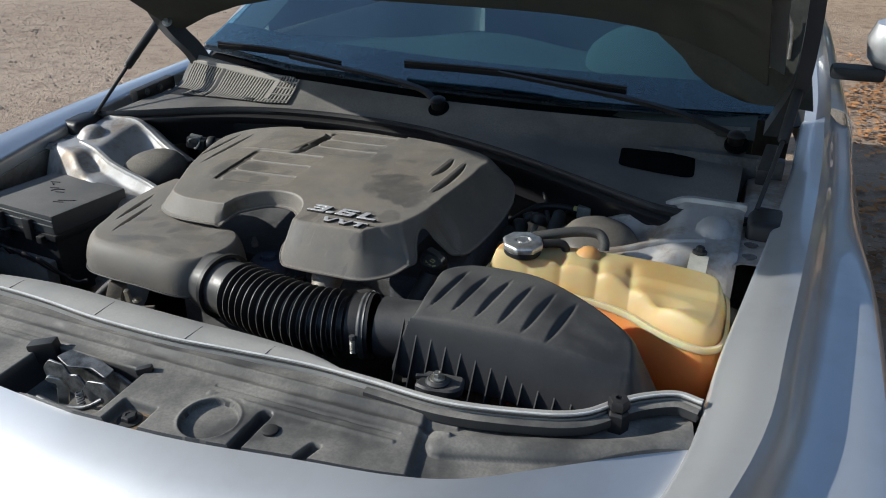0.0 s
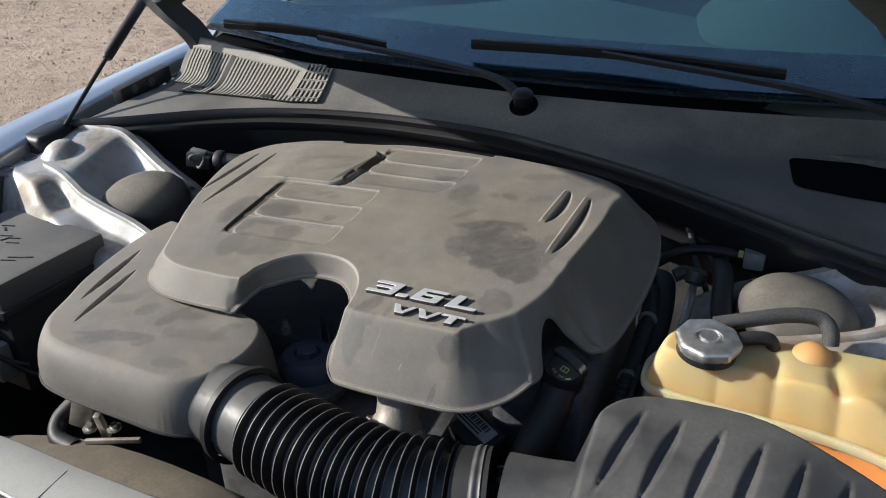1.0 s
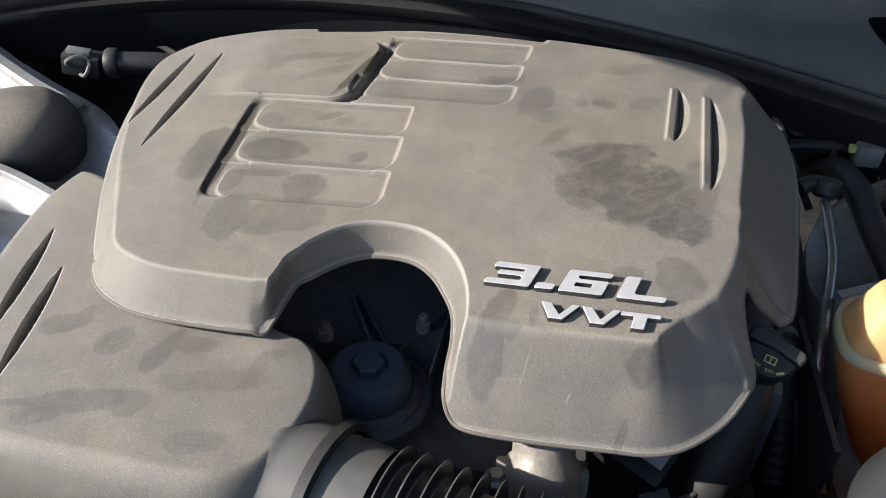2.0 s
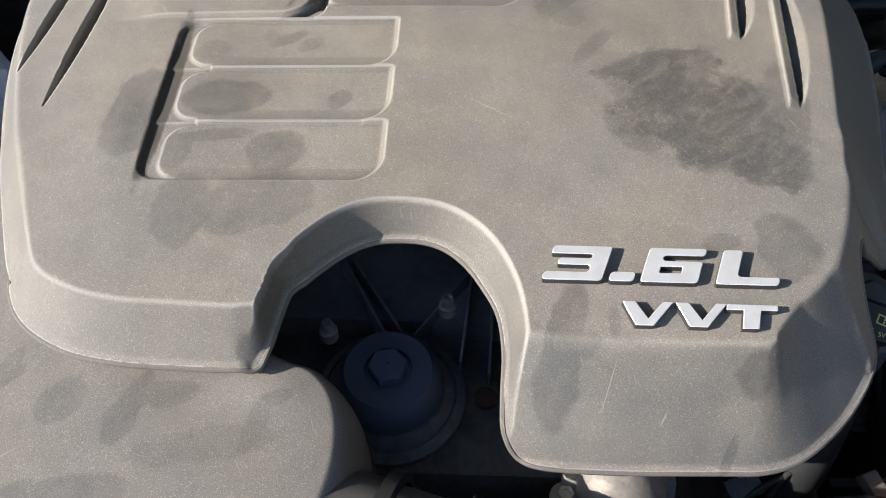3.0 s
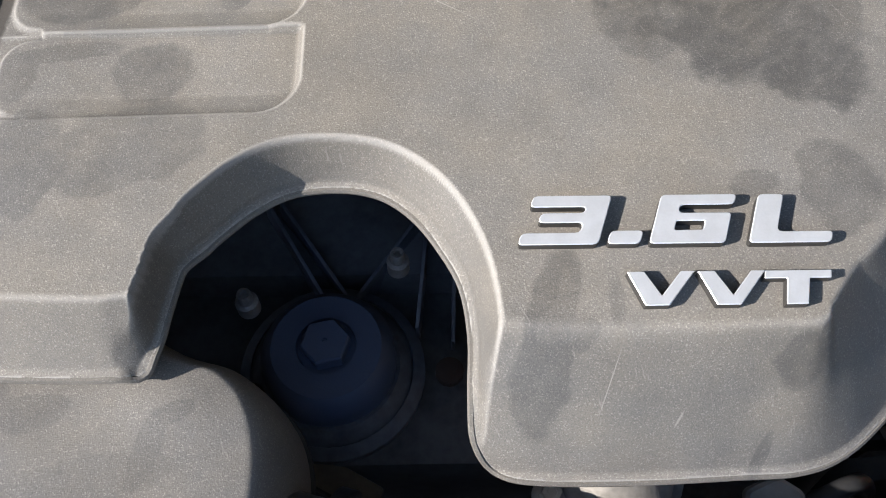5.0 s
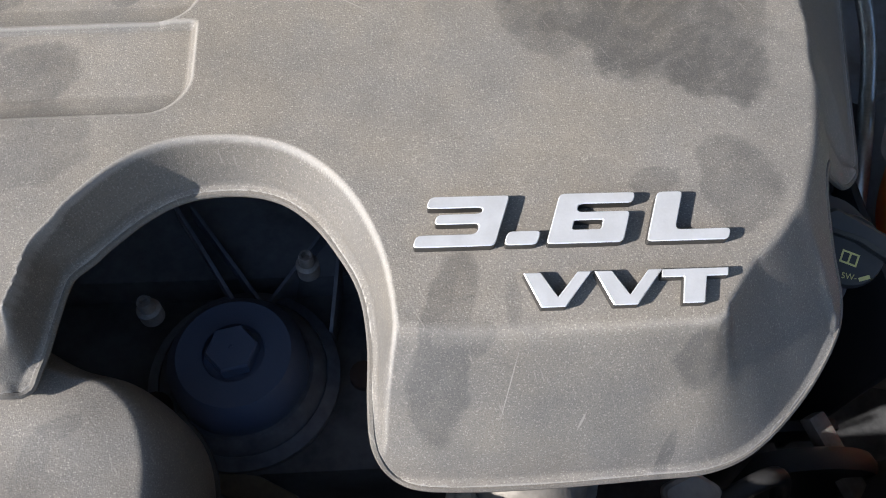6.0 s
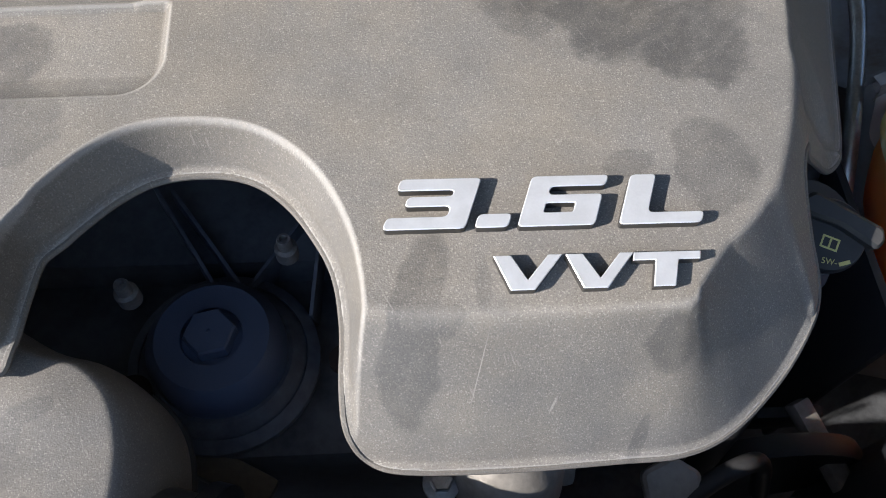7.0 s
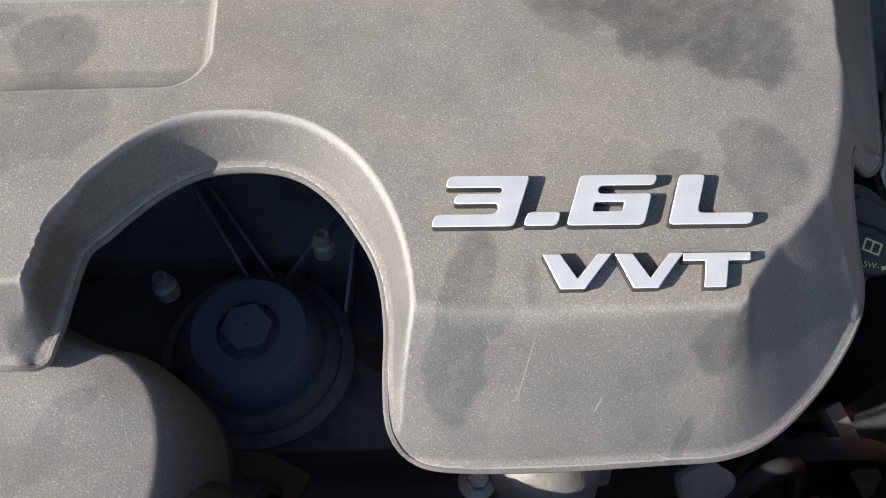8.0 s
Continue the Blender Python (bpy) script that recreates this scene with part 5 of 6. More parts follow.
part("catch", turned(block(-0.046, -0.022, -0.110, -0.092, 0.782, 0.800, 0.003), turn), BLACK, fuse)
part("catch", turned(block(0.066, 0.082, -0.106, -0.092, 0.788, 0.804, 0.003), turn), BLACK, fuse)
part("connector_block", turned(block(-0.098, 0.088, -0.112, -0.086, 0.690, 0.748, 0.004), turn), TAPE_GREY, fuse, "grey connector block")
rng = random.Random(11)
for i in range(5):
    x = -0.72 + 0.045 * i
    pts = [(x, -0.318, 0.76 - 0.01 * i), (x + 0.03, -0.340 - 0.006 * i, 0.775), (x + 0.075, -0.335, 0.77 - 0.012 * i), (x + 0.10, -0.32, 0.72)]
    part("wire", tube([tuple(p) for p in spline(pts, 6)], 0.0035, 8), RUBBER, fuse)

# ---- engine below the cover ----
engine = tagged(thing("engine", (0, -0.1, 0.4)), "grimy engine block and pipes below the cover", "engine")
part("block", block(-0.30, 0.26, -0.22, 0.10, 0.40, 0.80, 0.02), DARK, engine)
part("front_case", block(-0.16, 0.16, -0.33, -0.21, 0.40, 0.78, 0.015), DARK, engine)
part("valve_cover", block(0.20, 0.31, -0.26, 0.10, 0.66, 0.84, 0.015), CASE, engine)
FILTER = pose(-0.0305, -0.2765, -0.018) @ Matrix.Diagonal((1.08, 1.08, 1, 1))
housing = part("filter_housing", moved(lathe([(0.043, 0.70), (0.0445, 0.812), (0.040, 0.818), (0.036, 0.822)], 40), FILTER), CASE, engine)
part("filter_cap", moved(lathe([(0.034, 0.822), (0.0335, 0.838), (0.0275, 0.8465), (0.0150, 0.847), (0.0145, 0.844)], 40), FILTER), BLUEBLACK, housing, "blue-black oil filter cap with a hexagon")
part("cap_hexagon", moved(lathe([(0.0125, 0.842), (0.0125, 0.8525), (0.0116, 0.854), (0.0012, 0.854), (0.001, 0.853)], 6), FILTER @ pose(0, 0, 0, 0, 0, 12)), BLUEBLACK, housing, sharp=25)
for x, y, z in ((0.0082, -0.2345, 0.849), (-0.0714, -0.258, 0.849)):
    part("stud", moved(lathe([(0.0062, -0.012), (0.0062, -0.003), (0.0040, -0.002), (0.0040, 0.004), (0.0034, 0.006), (0.0022, 0.006), (0.0018, 0.003)], 20), pose(x, y, z)), STUD, engine, "dull steel cover stud")
part("oil_filler_neck", moved(lathe([(0.024, -0.04), (0.024, 0.0)], 28), pose(0.283, -0.244, 0.872, 14, 10, 0)), BLACK, engine)
CAP_POSE = pose(0.2860, -0.2535, 0.8765, 24, 6, -23) @ Matrix.Diagonal((0.83, 0.83, 0.83, 1))
oil = part("oil_cap", moved(lathe([(0.019, -0.022), (0.0225, -0.016), (0.0235, -0.004), (0.0215, 0.0), (0.001, 0.0)], 40), CAP_POSE), BLACK, engine, "black oil filler cap with yellow print")
part("grip", prism([round_poly([(-0.026, 0.002), (0.000, 0.0055), (0.026, 0.002), (0.028, 0.009), (0.024, 0.016), (-0.022, 0.018), (-0.028, 0.010)], 0.003)], 0.011, 0.0022, CAP_POSE @ pose(0, 0, -0.002, 0, 0, -6)), BLACK, oil)


def merged_frame(w, h, t):
    """A small open-book outline, flat."""
    bm = bmesh.new()
    for x0, x1, y0, y1 in ((-w / 2, w / 2, h / 2 - t, h / 2), (-w / 2, w / 2, -h / 2, -h / 2 + t), (-w / 2, -w / 2 + t, -h / 2 + t, h / 2 - t), (w / 2 - t, w / 2, -h / 2 + t, h / 2 - t), (-t / 2, t / 2, -h / 2 + t, h / 2 - t)):
        vs = [bm.verts.new(p) for p in ((x0, y0, 0), (x1, y0, 0), (x1, y1, 0), (x0, y1, 0))]
        bm.faces.new(vs)
    return bm


part("water_outlet", tube([tuple(p) for p in spline([(0.117, -0.300, 0.850), (0.118, -0.318, 0.842), (0.120, -0.336, 0.822), (0.121, -0.348, 0.795), (0.122, -0.352, 0.765)], 5)], [0.026] * 8 + [0.024] * 3 + [0.029] * 5 + [0.026] * 5, 24), IRON, engine, "cast aluminium water outlet")
part("outlet_flange", turned(block(-0.036, 0.036, -0.006, 0.006, -0.012, 0.012, 0.005), pose(0.120, -0.345, 0.806, -30, 0, 0)), IRON, engine, "cast aluminium flange")
bolt((0.086, -0.352, 0.806), 0.006, 0.008, STEEL, engine)
LABEL_POSE = pose(0.1964, -0.2910, 0.797, 14, 4, -32)
label_plate = part("label_plate", turned(block(-0.027, 0.027, -0.010, 0.010, 0, 0.002, 0.0005), LABEL_POSE), WHITE, engine, "white printed label")

# ---- radiator cover panel ----
panel = tagged(thing("radiator_cover", (0.0, -0.66, 0.8)), "dusty dark grey plastic cover panel over the radiator", "cover panel")
front_edge = [(x, y - 0.004) for x, y in nose_line if abs(x) < 0.742]
back_edge = [(0.72, -0.47), (0.66, -0.495), (0.60, -0.555), (0.47, -0.592), (0.34, -0.590), (0.2, -0.605), (0.0, -0.612), (-0.2, -0.605), (-0.34, -0.590), (-0.47, -0.592), (-0.60, -0.555), (-0.66, -0.495), (-0.72, -0.47)]
PANEL_RIM = np.array(front_edge + [tuple(p) for p in spline(back_edge, 4)], float)
PANEL_RIM[:, 0] += CX


RAIL = spline([(0.452, -0.652), (0.545, -0.620), (0.625, -0.590), (0.69, -0.552), (0.733, -0.508)], 5)


def panel_height(x, y, d, q):
    z = 0.850 + 0.06 * (y + 0.70) - 0.03 * (x - CX) ** 2
    for off, w, h in ((-0.628, 0.004, 0.004), (-0.640, 0.006, -0.004), (-0.655, 0.004, 0.004)):
        line = off + 0.06 * (x - CX) ** 2
        z = z + h * np.exp(-((y - line) / w) ** 2) * (np.abs(x - CX) < 0.46)
    m = 1 - np.hypot((x - 0.183), (y + 0.724)) / 0.0375
    z = z - 0.009 * smooth01(m / 0.07) + 0.0012 * np.exp(-((m + 0.04) / 0.05) ** 2)
    m = pocket_mask(x, y, -0.135, 0.045, -0.772, -0.676, 0.006, 0)
    z = z - 0.045 * smooth01(m / 0.008)
    m = pocket_mask(x, y, 0.056, 0.112, -0.790, -0.729, 0.005, 0)
    z = z - 0.014 * smooth01(m / 0.008)
    m = pocket_mask(x, y, 0.231, 0.251, -0.80, -0.685, 0.008, 0.05)
    z = z - 0.02 * smooth01(m / 0.006)
    m = pocket_mask(x, y, 0.308, 0.326, -0.80, -0.712, 0.006, 0.3)
    z = z - 0.015 * smooth01(m / 0.006)
    z = z - 0.009 * smooth01((np.abs(x - CX) - 0.425 + 0.2 * (y + 0.68)) / 0.010)
    dist, _ = along(np.stack([np.abs(x - CX), y], 1), RAIL)
    z = z + 0.013 * np.clip(1 - (dist / 0.020) ** 2, 0, 1) ** 0.5
    # shallow seams and ridges along the panel
    for off, w, h in ((-0.668, 0.0016, -0.0022), (-0.684, 0.003, 0.0022)):
        z = z + h * np.exp(-((y - off - 0.05 * (x - CX) ** 2) / w) ** 2) * (np.abs(x - 0.03) > 0.12) * (np.abs(x - CX) < 0.40) * (np.hypot(x - 0.183, y + 0.724) > 0.047)
    return z


part("panel_sheet", field(PANEL_RIM, 0.0017, panel_height, 0.02), PANEL, panel, sharp=70)
part("pocket_dirt", turned(block(-0.023, 0.023, -0.024, 0.024, -0.0005, 0.0006, 0.0002), pose(0.084, -0.7595, 0.8330, 3.43, 0, 0)), POCKET_DIRT, panel, "rusty tan dirt in the plug pocket")
bolt((0.081, -0.752, 0.8335), 0.010, 0.009, BLACK, panel, "plug")
part("plug", moved(lathe([(0.0105, -0.002), (0.0105, 0.001), (0.009, 0.0018), (0.001, 0.0016)], 28), pose(0.266, -0.716, 0.8487)), BLACK, panel)

# hood latch in its pocket
latch = tagged(thing("hood_latch", (-0.04, -0.73, 0.81)), "galvanised steel bonnet latch bolted to the radiator panel", "latch")


def stamped(name, outline, thick, m, material, label=""):
    return part(name, prism([round_poly(outline, 0.004, 4)], thick, 0.0008, m), material, latch, label, sharp=35)


upright = pose(0, 0, 0, 90, 0, 0)
stamped("base_plate", [(-0.085, 0), (0.040, 0), (0.040, 0.030), (0.020, 0.040), (-0.070, 0.040), (-0.085, 0.028)], 0.003, Matrix.Translation((-0.01, -0.690, 0.806)) @ upright, LATCH)
stamped("cheek_plate", [(-0.052, 0), (0.012, 0), (0.016, 0.020), (0.004, 0.034), (-0.010, 0.030), (-0.018, 0.044), (-0.044, 0.046), (-0.058, 0.030)], 0.003, Matrix.Translation((-0.045, -0.712, 0.812)) @ upright, LATCH)
stamped("cheek_plate", [(-0.020, 0), (0.030, 0), (0.034, 0.022), (0.014, 0.038), (-0.016, 0.034), (-0.026, 0.018)], 0.003, Matrix.Translation((-0.002, -0.718, 0.812)) @ upright, LATCH)
stamped("top_web", [(-0.045, -0.004), (-0.015, -0.010), (0.015, 0.004), (0.048, 0.0), (0.045, 0.018), (0.012, 0.022), (-0.040, 0.016)], 0.003, pose(-0.040, -0.706, 0.853, 6, 4, -8), LATCH)
stamped("hook", [(-0.008, 0), (0.006, 0), (0.010, 0.022), (0.004, 0.042), (-0.016, 0.046), (-0.018, 0.038), (-0.004, 0.034)], 0.005, Matrix.Translation((-0.052, -0.732, 0.808)) @ upright @ pose(0, 0, 0, 0, 20, 0), STEEL, "bright steel hook")
part("lever", tube([tuple(p) for p in spline([(-0.085, -0.745, 0.818), (-0.05, -0.748, 0.815), (-0.01, -0.740, 0.818), (0.012, -0.728, 0.828)], 6)], 0.0042, 10), LATCH, latch)
part("lever_grip", turned(block(-0.010, 0.012, -0.005, 0.005, -0.005, 0.005, 0.002), pose(0.042, -0.678, 0.853, 0, -12, 28)), RUBBER, latch, "black lever tip")
part("latch_spring", tube([(-0.018 + 0.0045 * math.cos(t), -0.736 + 0.0045 * math.sin(t), 0.812 + t * 0.0006) for t in np.linspace(0, 45, 150)], 0.001, 6), LATCH, latch)
part("rubber_stop", turned(block(-0.020, 0.020, -0.010, 0.010, -0.02, 0.012, 0.004), pose(-0.128, -0.686, 0.850, 0, -10, 22)), RUBBER, latch)

# weatherstrip along the front of the bay: a broad flat middle, thin ends
front_run = spline([(-0.745, -0.478), (-0.713, -0.472), (-0.675, -0.493), (-0.645, -0.521), (-0.612, -0.557), (-0.56, -0.580), (-0.45, -0.603), (-0.34, -0.596), (-0.22, -0.600), (-0.10, -0.612), (0.03, -0.614), (0.125, -0.606), (0.247, -0.596), (0.34, -0.598), (0.45, -0.603), (0.56, -0.580), (0.612, -0.557), (0.645, -0.521), (0.675, -0.493), (0.713, -0.472), (0.745, -0.478)], 8)
strip = tagged(thing("weatherstrip", (0, -0.58, 0.85)), "pale grey rubber weatherstrip along the bonnet opening", "weatherstrip")
rows, lip = [], []
for i, (x, y) in enumerate(front_run):
    a, b = front_run[max(i - 1, 0)], front_run[min(i + 1, len(front_run) - 1)]
    n = np.array([-(b - a)[1], (b - a)[0]])
    n = n / np.hypot(*n)
    wide = 0.004 + 0.046 * max(0.0, 1 - ((x + 0.07) / 0.36) ** 2) ** 0.8
    z = 0.8685 - 0.002 * abs(x)
    rows.append([(x + n[0] * k, y + n[1] * k, z + h) for k, h in ((-0.0035, -0.026), (-0.0035, -0.003), (-0.0028, -0.0005), (-0.001, 0.0008), (wide * 0.5, 0.0016), (wide, 0.0012), (wide + 0.0022, -0.001), (wide + 0.003, -0.004), (wide + 0.003, -0.03))])
    if abs(x) > 0.33:
        lip.append([(x + n[0] * k, y + n[1] * k, z + h) for k, h in ((-0.016, -0.022), (-0.016, -0.010), (-0.012, -0.008), (-0.006, -0.008), (-0.005, -0.02))])
part("strip_body", loft(rows), SEAL, strip, sharp=50)
edge = [row[2] for row in rows]
# the lip's sunlit brightness is put into its pale colour
part("front_lip", tube([(x, y, z + 0.0006) for x, y, z in edge], 0.0014, 8), LIP_SUN, strip, "thin lip of the weatherstrip, painted pale as if sunlit")
part("lip_line", tube([(x, y - 0.0012, z - 0.0035) for x, y, z in edge], 0.0013, 6), INK_GAP, strip, "dark line below the lip")
for x, y, a, far in ((-0.105, -0.609, 3, 0.040), (-0.290, -0.596, 0, 0.026), (0.060, -0.612, -3, 0.036), (0.185, -0.600, -4, 0.020)):
    part("joint", turned(block(-0.00012, 0.00012, -0.002, far, -0.002, 0.0008, 0), pose(x, y, 0.8695 - 0.002 * abs(x), 0, 0, a)), INK_GAP, strip)
cut = len(lip) // 2
part("outer_lip", loft(lip[:cut]), PANEL, strip)
part("outer_lip", loft(lip[cut:]), PANEL, strip)
stop = tagged(thing("hood_stop", (0.65, -0.51, 0.85)), "black rubber bonnet stop on the front panel", "rubber stop")
part("base", moved(lathe([(0.015, -0.03), (0.015, 0.0), (0.012, 0.003)], 6), pose(0.650, -0.533, 0.862)), RUBBER, stop)
part("head", moved(lathe([(0.009, 0.0), (0.0135, 0.003), (0.014, 0.012), (0.012, 0.016), (0.005, 0.017), (0.004, 0.014)], 6), pose(0.650, -0.533, 0.866)), RUBBER, stop)

# ---- cowl ----
cowl = tagged(thing("cowl", (CX, 0.3, 0.9)), "dusty grey plastic scuttle panel below the windscreen", "scuttle panel")
COWL_EDGE = spline([(-0.775, 0.085, 0.925), (-0.67, 0.126, 0.930), (-0.53, 0.206, 0.934), (-0.386, 0.260, 0.936), (-0.2, 0.290, 0.935), (0.0, 0.285, 0.932), (0.125, 0.258, 0.928), (0.268, 0.214, 0.922), (0.403, 0.158, 0.915), (0.526, 0.104, 0.908), (0.635, 0.072, 0.902), (0.80, 0.085, 0.90)], 5)


def cowl_point(x, k):
    """A place on the scuttle: k 0 at its front edge, 1 where the ledge ends, 2 at its upper edge."""
    i = int(np.clip(np.searchsorted(COWL_EDGE[:, 0], x), 1, len(COWL_EDGE) - 1))
    a, b = COWL_EDGE[i - 1], COWL_EDGE[i]
    t = (x - a[0]) / (b[0] - a[0])
    y, z = a[1] + (b[1] - a[1]) * t, a[2] + (b[2] - a[2]) * t
    ey, ez = scuttle_edge(x)
    by = max(ey - 0.085, y + 0.03)
    bz = z + 0.010
    pts = [(y, z), (y + (by - y) * 0.5, z + 0.006), (by, bz), ((by + ey) / 2 + 0.004, (bz + ez) / 2), (ey, ez)]
    s = np.clip(k, 0, 2) / 2 * (len(pts) - 1)
    curve = spline(pts, 8)
    f = s * 8
    j = int(min(f, len(curve) - 2))
    q = curve[j] + (curve[j + 1] - curve[j]) * (f - j)
    return Vector((x, q[0], q[1]))


xs = np.linspace(-0.735, 0.74, 60)
trough = []
opening = (0.500, 0.646, 0.62, 1.10)
rows = []
for x in xs:
    top = cowl_point(x, 0)
    ey, ez = scuttle_edge(x)
    row = [top + Vector((0, -0.001, -0.010))] + [cowl_point(x, k) for k in np.linspace(0, 2, 17)] + [Vector((x, ey + 0.004, ez - 0.004)), Vector((x, ey + 0.008, ez - 0.020))]
    rows.append(row)
    trough.append([Vector((x, ey + 0.009, ez - 0.016)), Vector((x, ey + 0.012, ez - 0.026)), Vector((x, ey + 0.105, ez - 0.012))])
part("cowl_panel", thick_loft(rows, 0.003), COWL, cowl, sharp=60)
# trough coloured black in place of its shade
part("wiper_trough", thick_loft(trough, 0.002), GAP_SHADE, cowl, "trough below the wipers, painted black for its shade")
rows = []
for x, y, z in COWL_EDGE:
    rows.append([(x, y + 0.006, z + 0.001), (x, y + 0.001, z + 0.0035), (x, y - 0.007, z + 0.003), (x, y - 0.011, z - 0.003), (x, y - 0.009, z - 0.012), (x, y - 0.016, z - 0.014), (x, y - 0.020, z - 0.018), (x, y - 0.019, z - 0.030), (x, y - 0.012, z - 0.036), (x, y - 0.010, z - 0.085)])
part("cowl_seal", loft(rows), BULKSEAL, cowl, "black rubber seal along the bulkhead", sharp=45)
part("seal_lip", tube([(x, y - 0.0035, z + 0.0036) for x, y, z in COWL_EDGE], 0.0016, 6), RUBBER, cowl)

# air inlet grille: its slats over a black sheet painted as their shade
grille = part("inlet_grille", loft([[cowl_point(x, k) + Vector((0, -0.0010, 0.0015)) for k in np.linspace(0.74, 1.93, 24)] for x in np.linspace(-0.714, -0.344, 24)]), INK_GAP, cowl, "black sheet painted as the shade between the inlet slats")
SLOT = 0.0094
for i in range(40):
    x = -0.712 + SLOT * i
    if abs(x + 0.590) < 0.005:
        continue
    line = [cowl_point(x, k) + Vector((0, -0.0030, 0.0052)) for k in np.linspace(0.74 if x > -0.66 else 0.95, 1.93, 24)]
    half = Vector((0.0022, 0, 0))
    low = Vector((0, 0.0015, -0.0034))
    geo = merged(loft([[p - half for p in line], [p + half for p in line]]), loft([[p - half + low for p in line], [p - half for p in line]]), loft([[p + half for p in line], [p + half + low for p in line]]))
    part("slat", geo, SLAT, grille, sharp=30)


def grille_rail(xs, k0, k1, material):
    part("rail", loft([[cowl_point(x, k) + Vector((0, -0.0040 if 0 < n < 3 else -0.0028, 0.0064 if 0 < n < 3 else 0.0036)) for n, k in enumerate((k0 - 0.012, k0, k1, k1 + 0.012))] for x in xs]), material, grille)


grille_rail(np.linspace(-0.715, -0.398, 24), 1.76, 1.95, SLAT)
for k0 in (1.0, 1.25, 1.5, 1.75):
    grille_rail(np.linspace(-0.398, -0.344, 6), k0, k0 + 0.025, SLAT)
for i in range(38):
    x = -0.712 + SLOT * i
    part("tooth", turned(block(-0.0030, 0.0030, -0.003, 0.003, 0, 0.006, 0), Matrix.Translation(cowl_point(x, 1.965) + Vector((0, -0.002, 0.001)))), SLAT, grille)
part("rail", loft([[cowl_point(x, k) + Vector((0, -0.0042, 0.0066)) for k in np.linspace(1.05, 1.8, 9)] for x in (-0.408, -0.396)]), SLAT, grille)
part("rail", loft([[cowl_point(x, k) + Vector((0, -0.0040, 0.0060)) for k in np.linspace(0.9, 1.95, 9)] for x in (-0.595, -0.585)]), BLACK, grille)
for x in (-0.63, -0.45):
    part("clip", turned(block(-0.014, 0.014, -0.006, 0.006, 0, 0.008, 0.002), Matrix.Translation(cowl_point(x, 0.86))), BLACK, cowl)
# service opening with a rounded rim, its shade painted as black sheets
ring, floor_ring = [], []
for a in np.linspace(0, 2 * math.pi, 40, endpoint=False):
    cu, cv = math.cos(a), math.sin(a)
    u = math.copysign(abs(cu) ** 0.22, cu) * 0.5 + 0.5
    w = math.copysign(abs(cv) ** 0.22, cv) * 0.5 + 0.5
    x, k = opening[0] + u * (opening[1] - opening[0]) - 0.012 * w, opening[2] + w * (opening[3] - opening[2])
    ring.append(cowl_point(x, k) + Vector((0, 0, 0.0025)))
    grow = cowl_point(x + 0.010 * (u - 0.5), k + 0.05 * (w - 0.5))
    floor_ring.append(grow + Vector((0, 0, 0.0008)))
centre = sum(ring, Vector()) / len(ring)
v, f = loft([floor_ring, ring, [centre.lerp(p, 0.96) + Vector((0, 0, -0.0012)) for p in ring]], True)
part("opening_rim_shade", (v, f), GAP_SHADE, cowl, sharp=60)
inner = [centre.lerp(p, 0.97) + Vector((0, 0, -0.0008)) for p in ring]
part("opening_shade", (inner, [tuple(range(len(inner)))]), GAP_SHADE, cowl, "black sheet painted as the shade of the scuttle opening")


# ---- wipers ----
def wiper(pivot, joint, reach, tip0, tip1):
    w = tagged(thing("wiper", pivot), "black windscreen wiper with arm and blade", "wiper", "wipers")
    part("pivot", moved(lathe([(0.017, -0.03), (0.017, 0.002), (0.0185, 0.004), (0.0185, 0.009), (0.015, 0.013), (0.006, 0.0155), (0.001, 0.0155)], 28), pose(*pivot, 14, 0, 0)), WIPER, w)
    # flat black disc painted as the shade round the pivot
    part("recess_shade", moved(lathe([(0.0008, 0.0), (0.0245, 0.0), (0.0255, -0.001), (0.0255, -0.006)], 32), pose(pivot[0] + 0.003, pivot[1] - 0.004, pivot[2] - 0.0095, 28, 0, 0)), GAP_SHADE, w)

    def flat(points, widths, h):
        rows = []
        pts = [Vector(p) for p in points]
        for i, p in enumerate(pts):
            e = (pts[min(i + 1, len(pts) - 1)] - pts[max(i - 1, 0)]).normalized()
            s = e.cross(Vector((0, -0.3, 1))).normalized() * widths[i] / 2
            up = s.cross(e).normalized() * h
            rows.append([p - s, p - s * 0.8 + up, p + s * 0.8 + up, p + s, p - s])
        return loft(rows)
    pts = [tuple(p) for p in spline([pivot, joint, reach], 8)]
    part("arm", flat([pivot] + pts[1:], list(np.linspace(0.019, 0.010, len(pts))), 0.008), WIPER, w, sharp=30)
    a, b = Vector(tip0), Vector(tip1)
    line = [a.lerp(b, k) + Vector((0, 0.012 * math.sin(math.pi * k), 0.004 * math.sin(math.pi * k))) for k in np.linspace(0, 1, 12)]
    blade = part("blade", flat(line, [0.005] + [0.009] * 10 + [0.005], 0.006), WIPER, w, sharp=30)
    part("rubber_lip", flat([p - Vector((0, 0, 0.012)) for p in line], [0.005] * 12, 0.012), RUBBER, blade, sharp=30)


wiper((0.041, 0.352, 0.974), (-0.06, 0.395, 0.998), (-0.42, 0.440, 1.026), (-0.665, 0.462, 1.040), (-0.27, 0.446, 1.024))
wiper((0.716, 0.385, 0.962), (0.53, 0.430, 1.000), (0.15, 0.470, 1.030), (-0.10, 0.470, 1.035), (0.46, 0.480, 1.022))

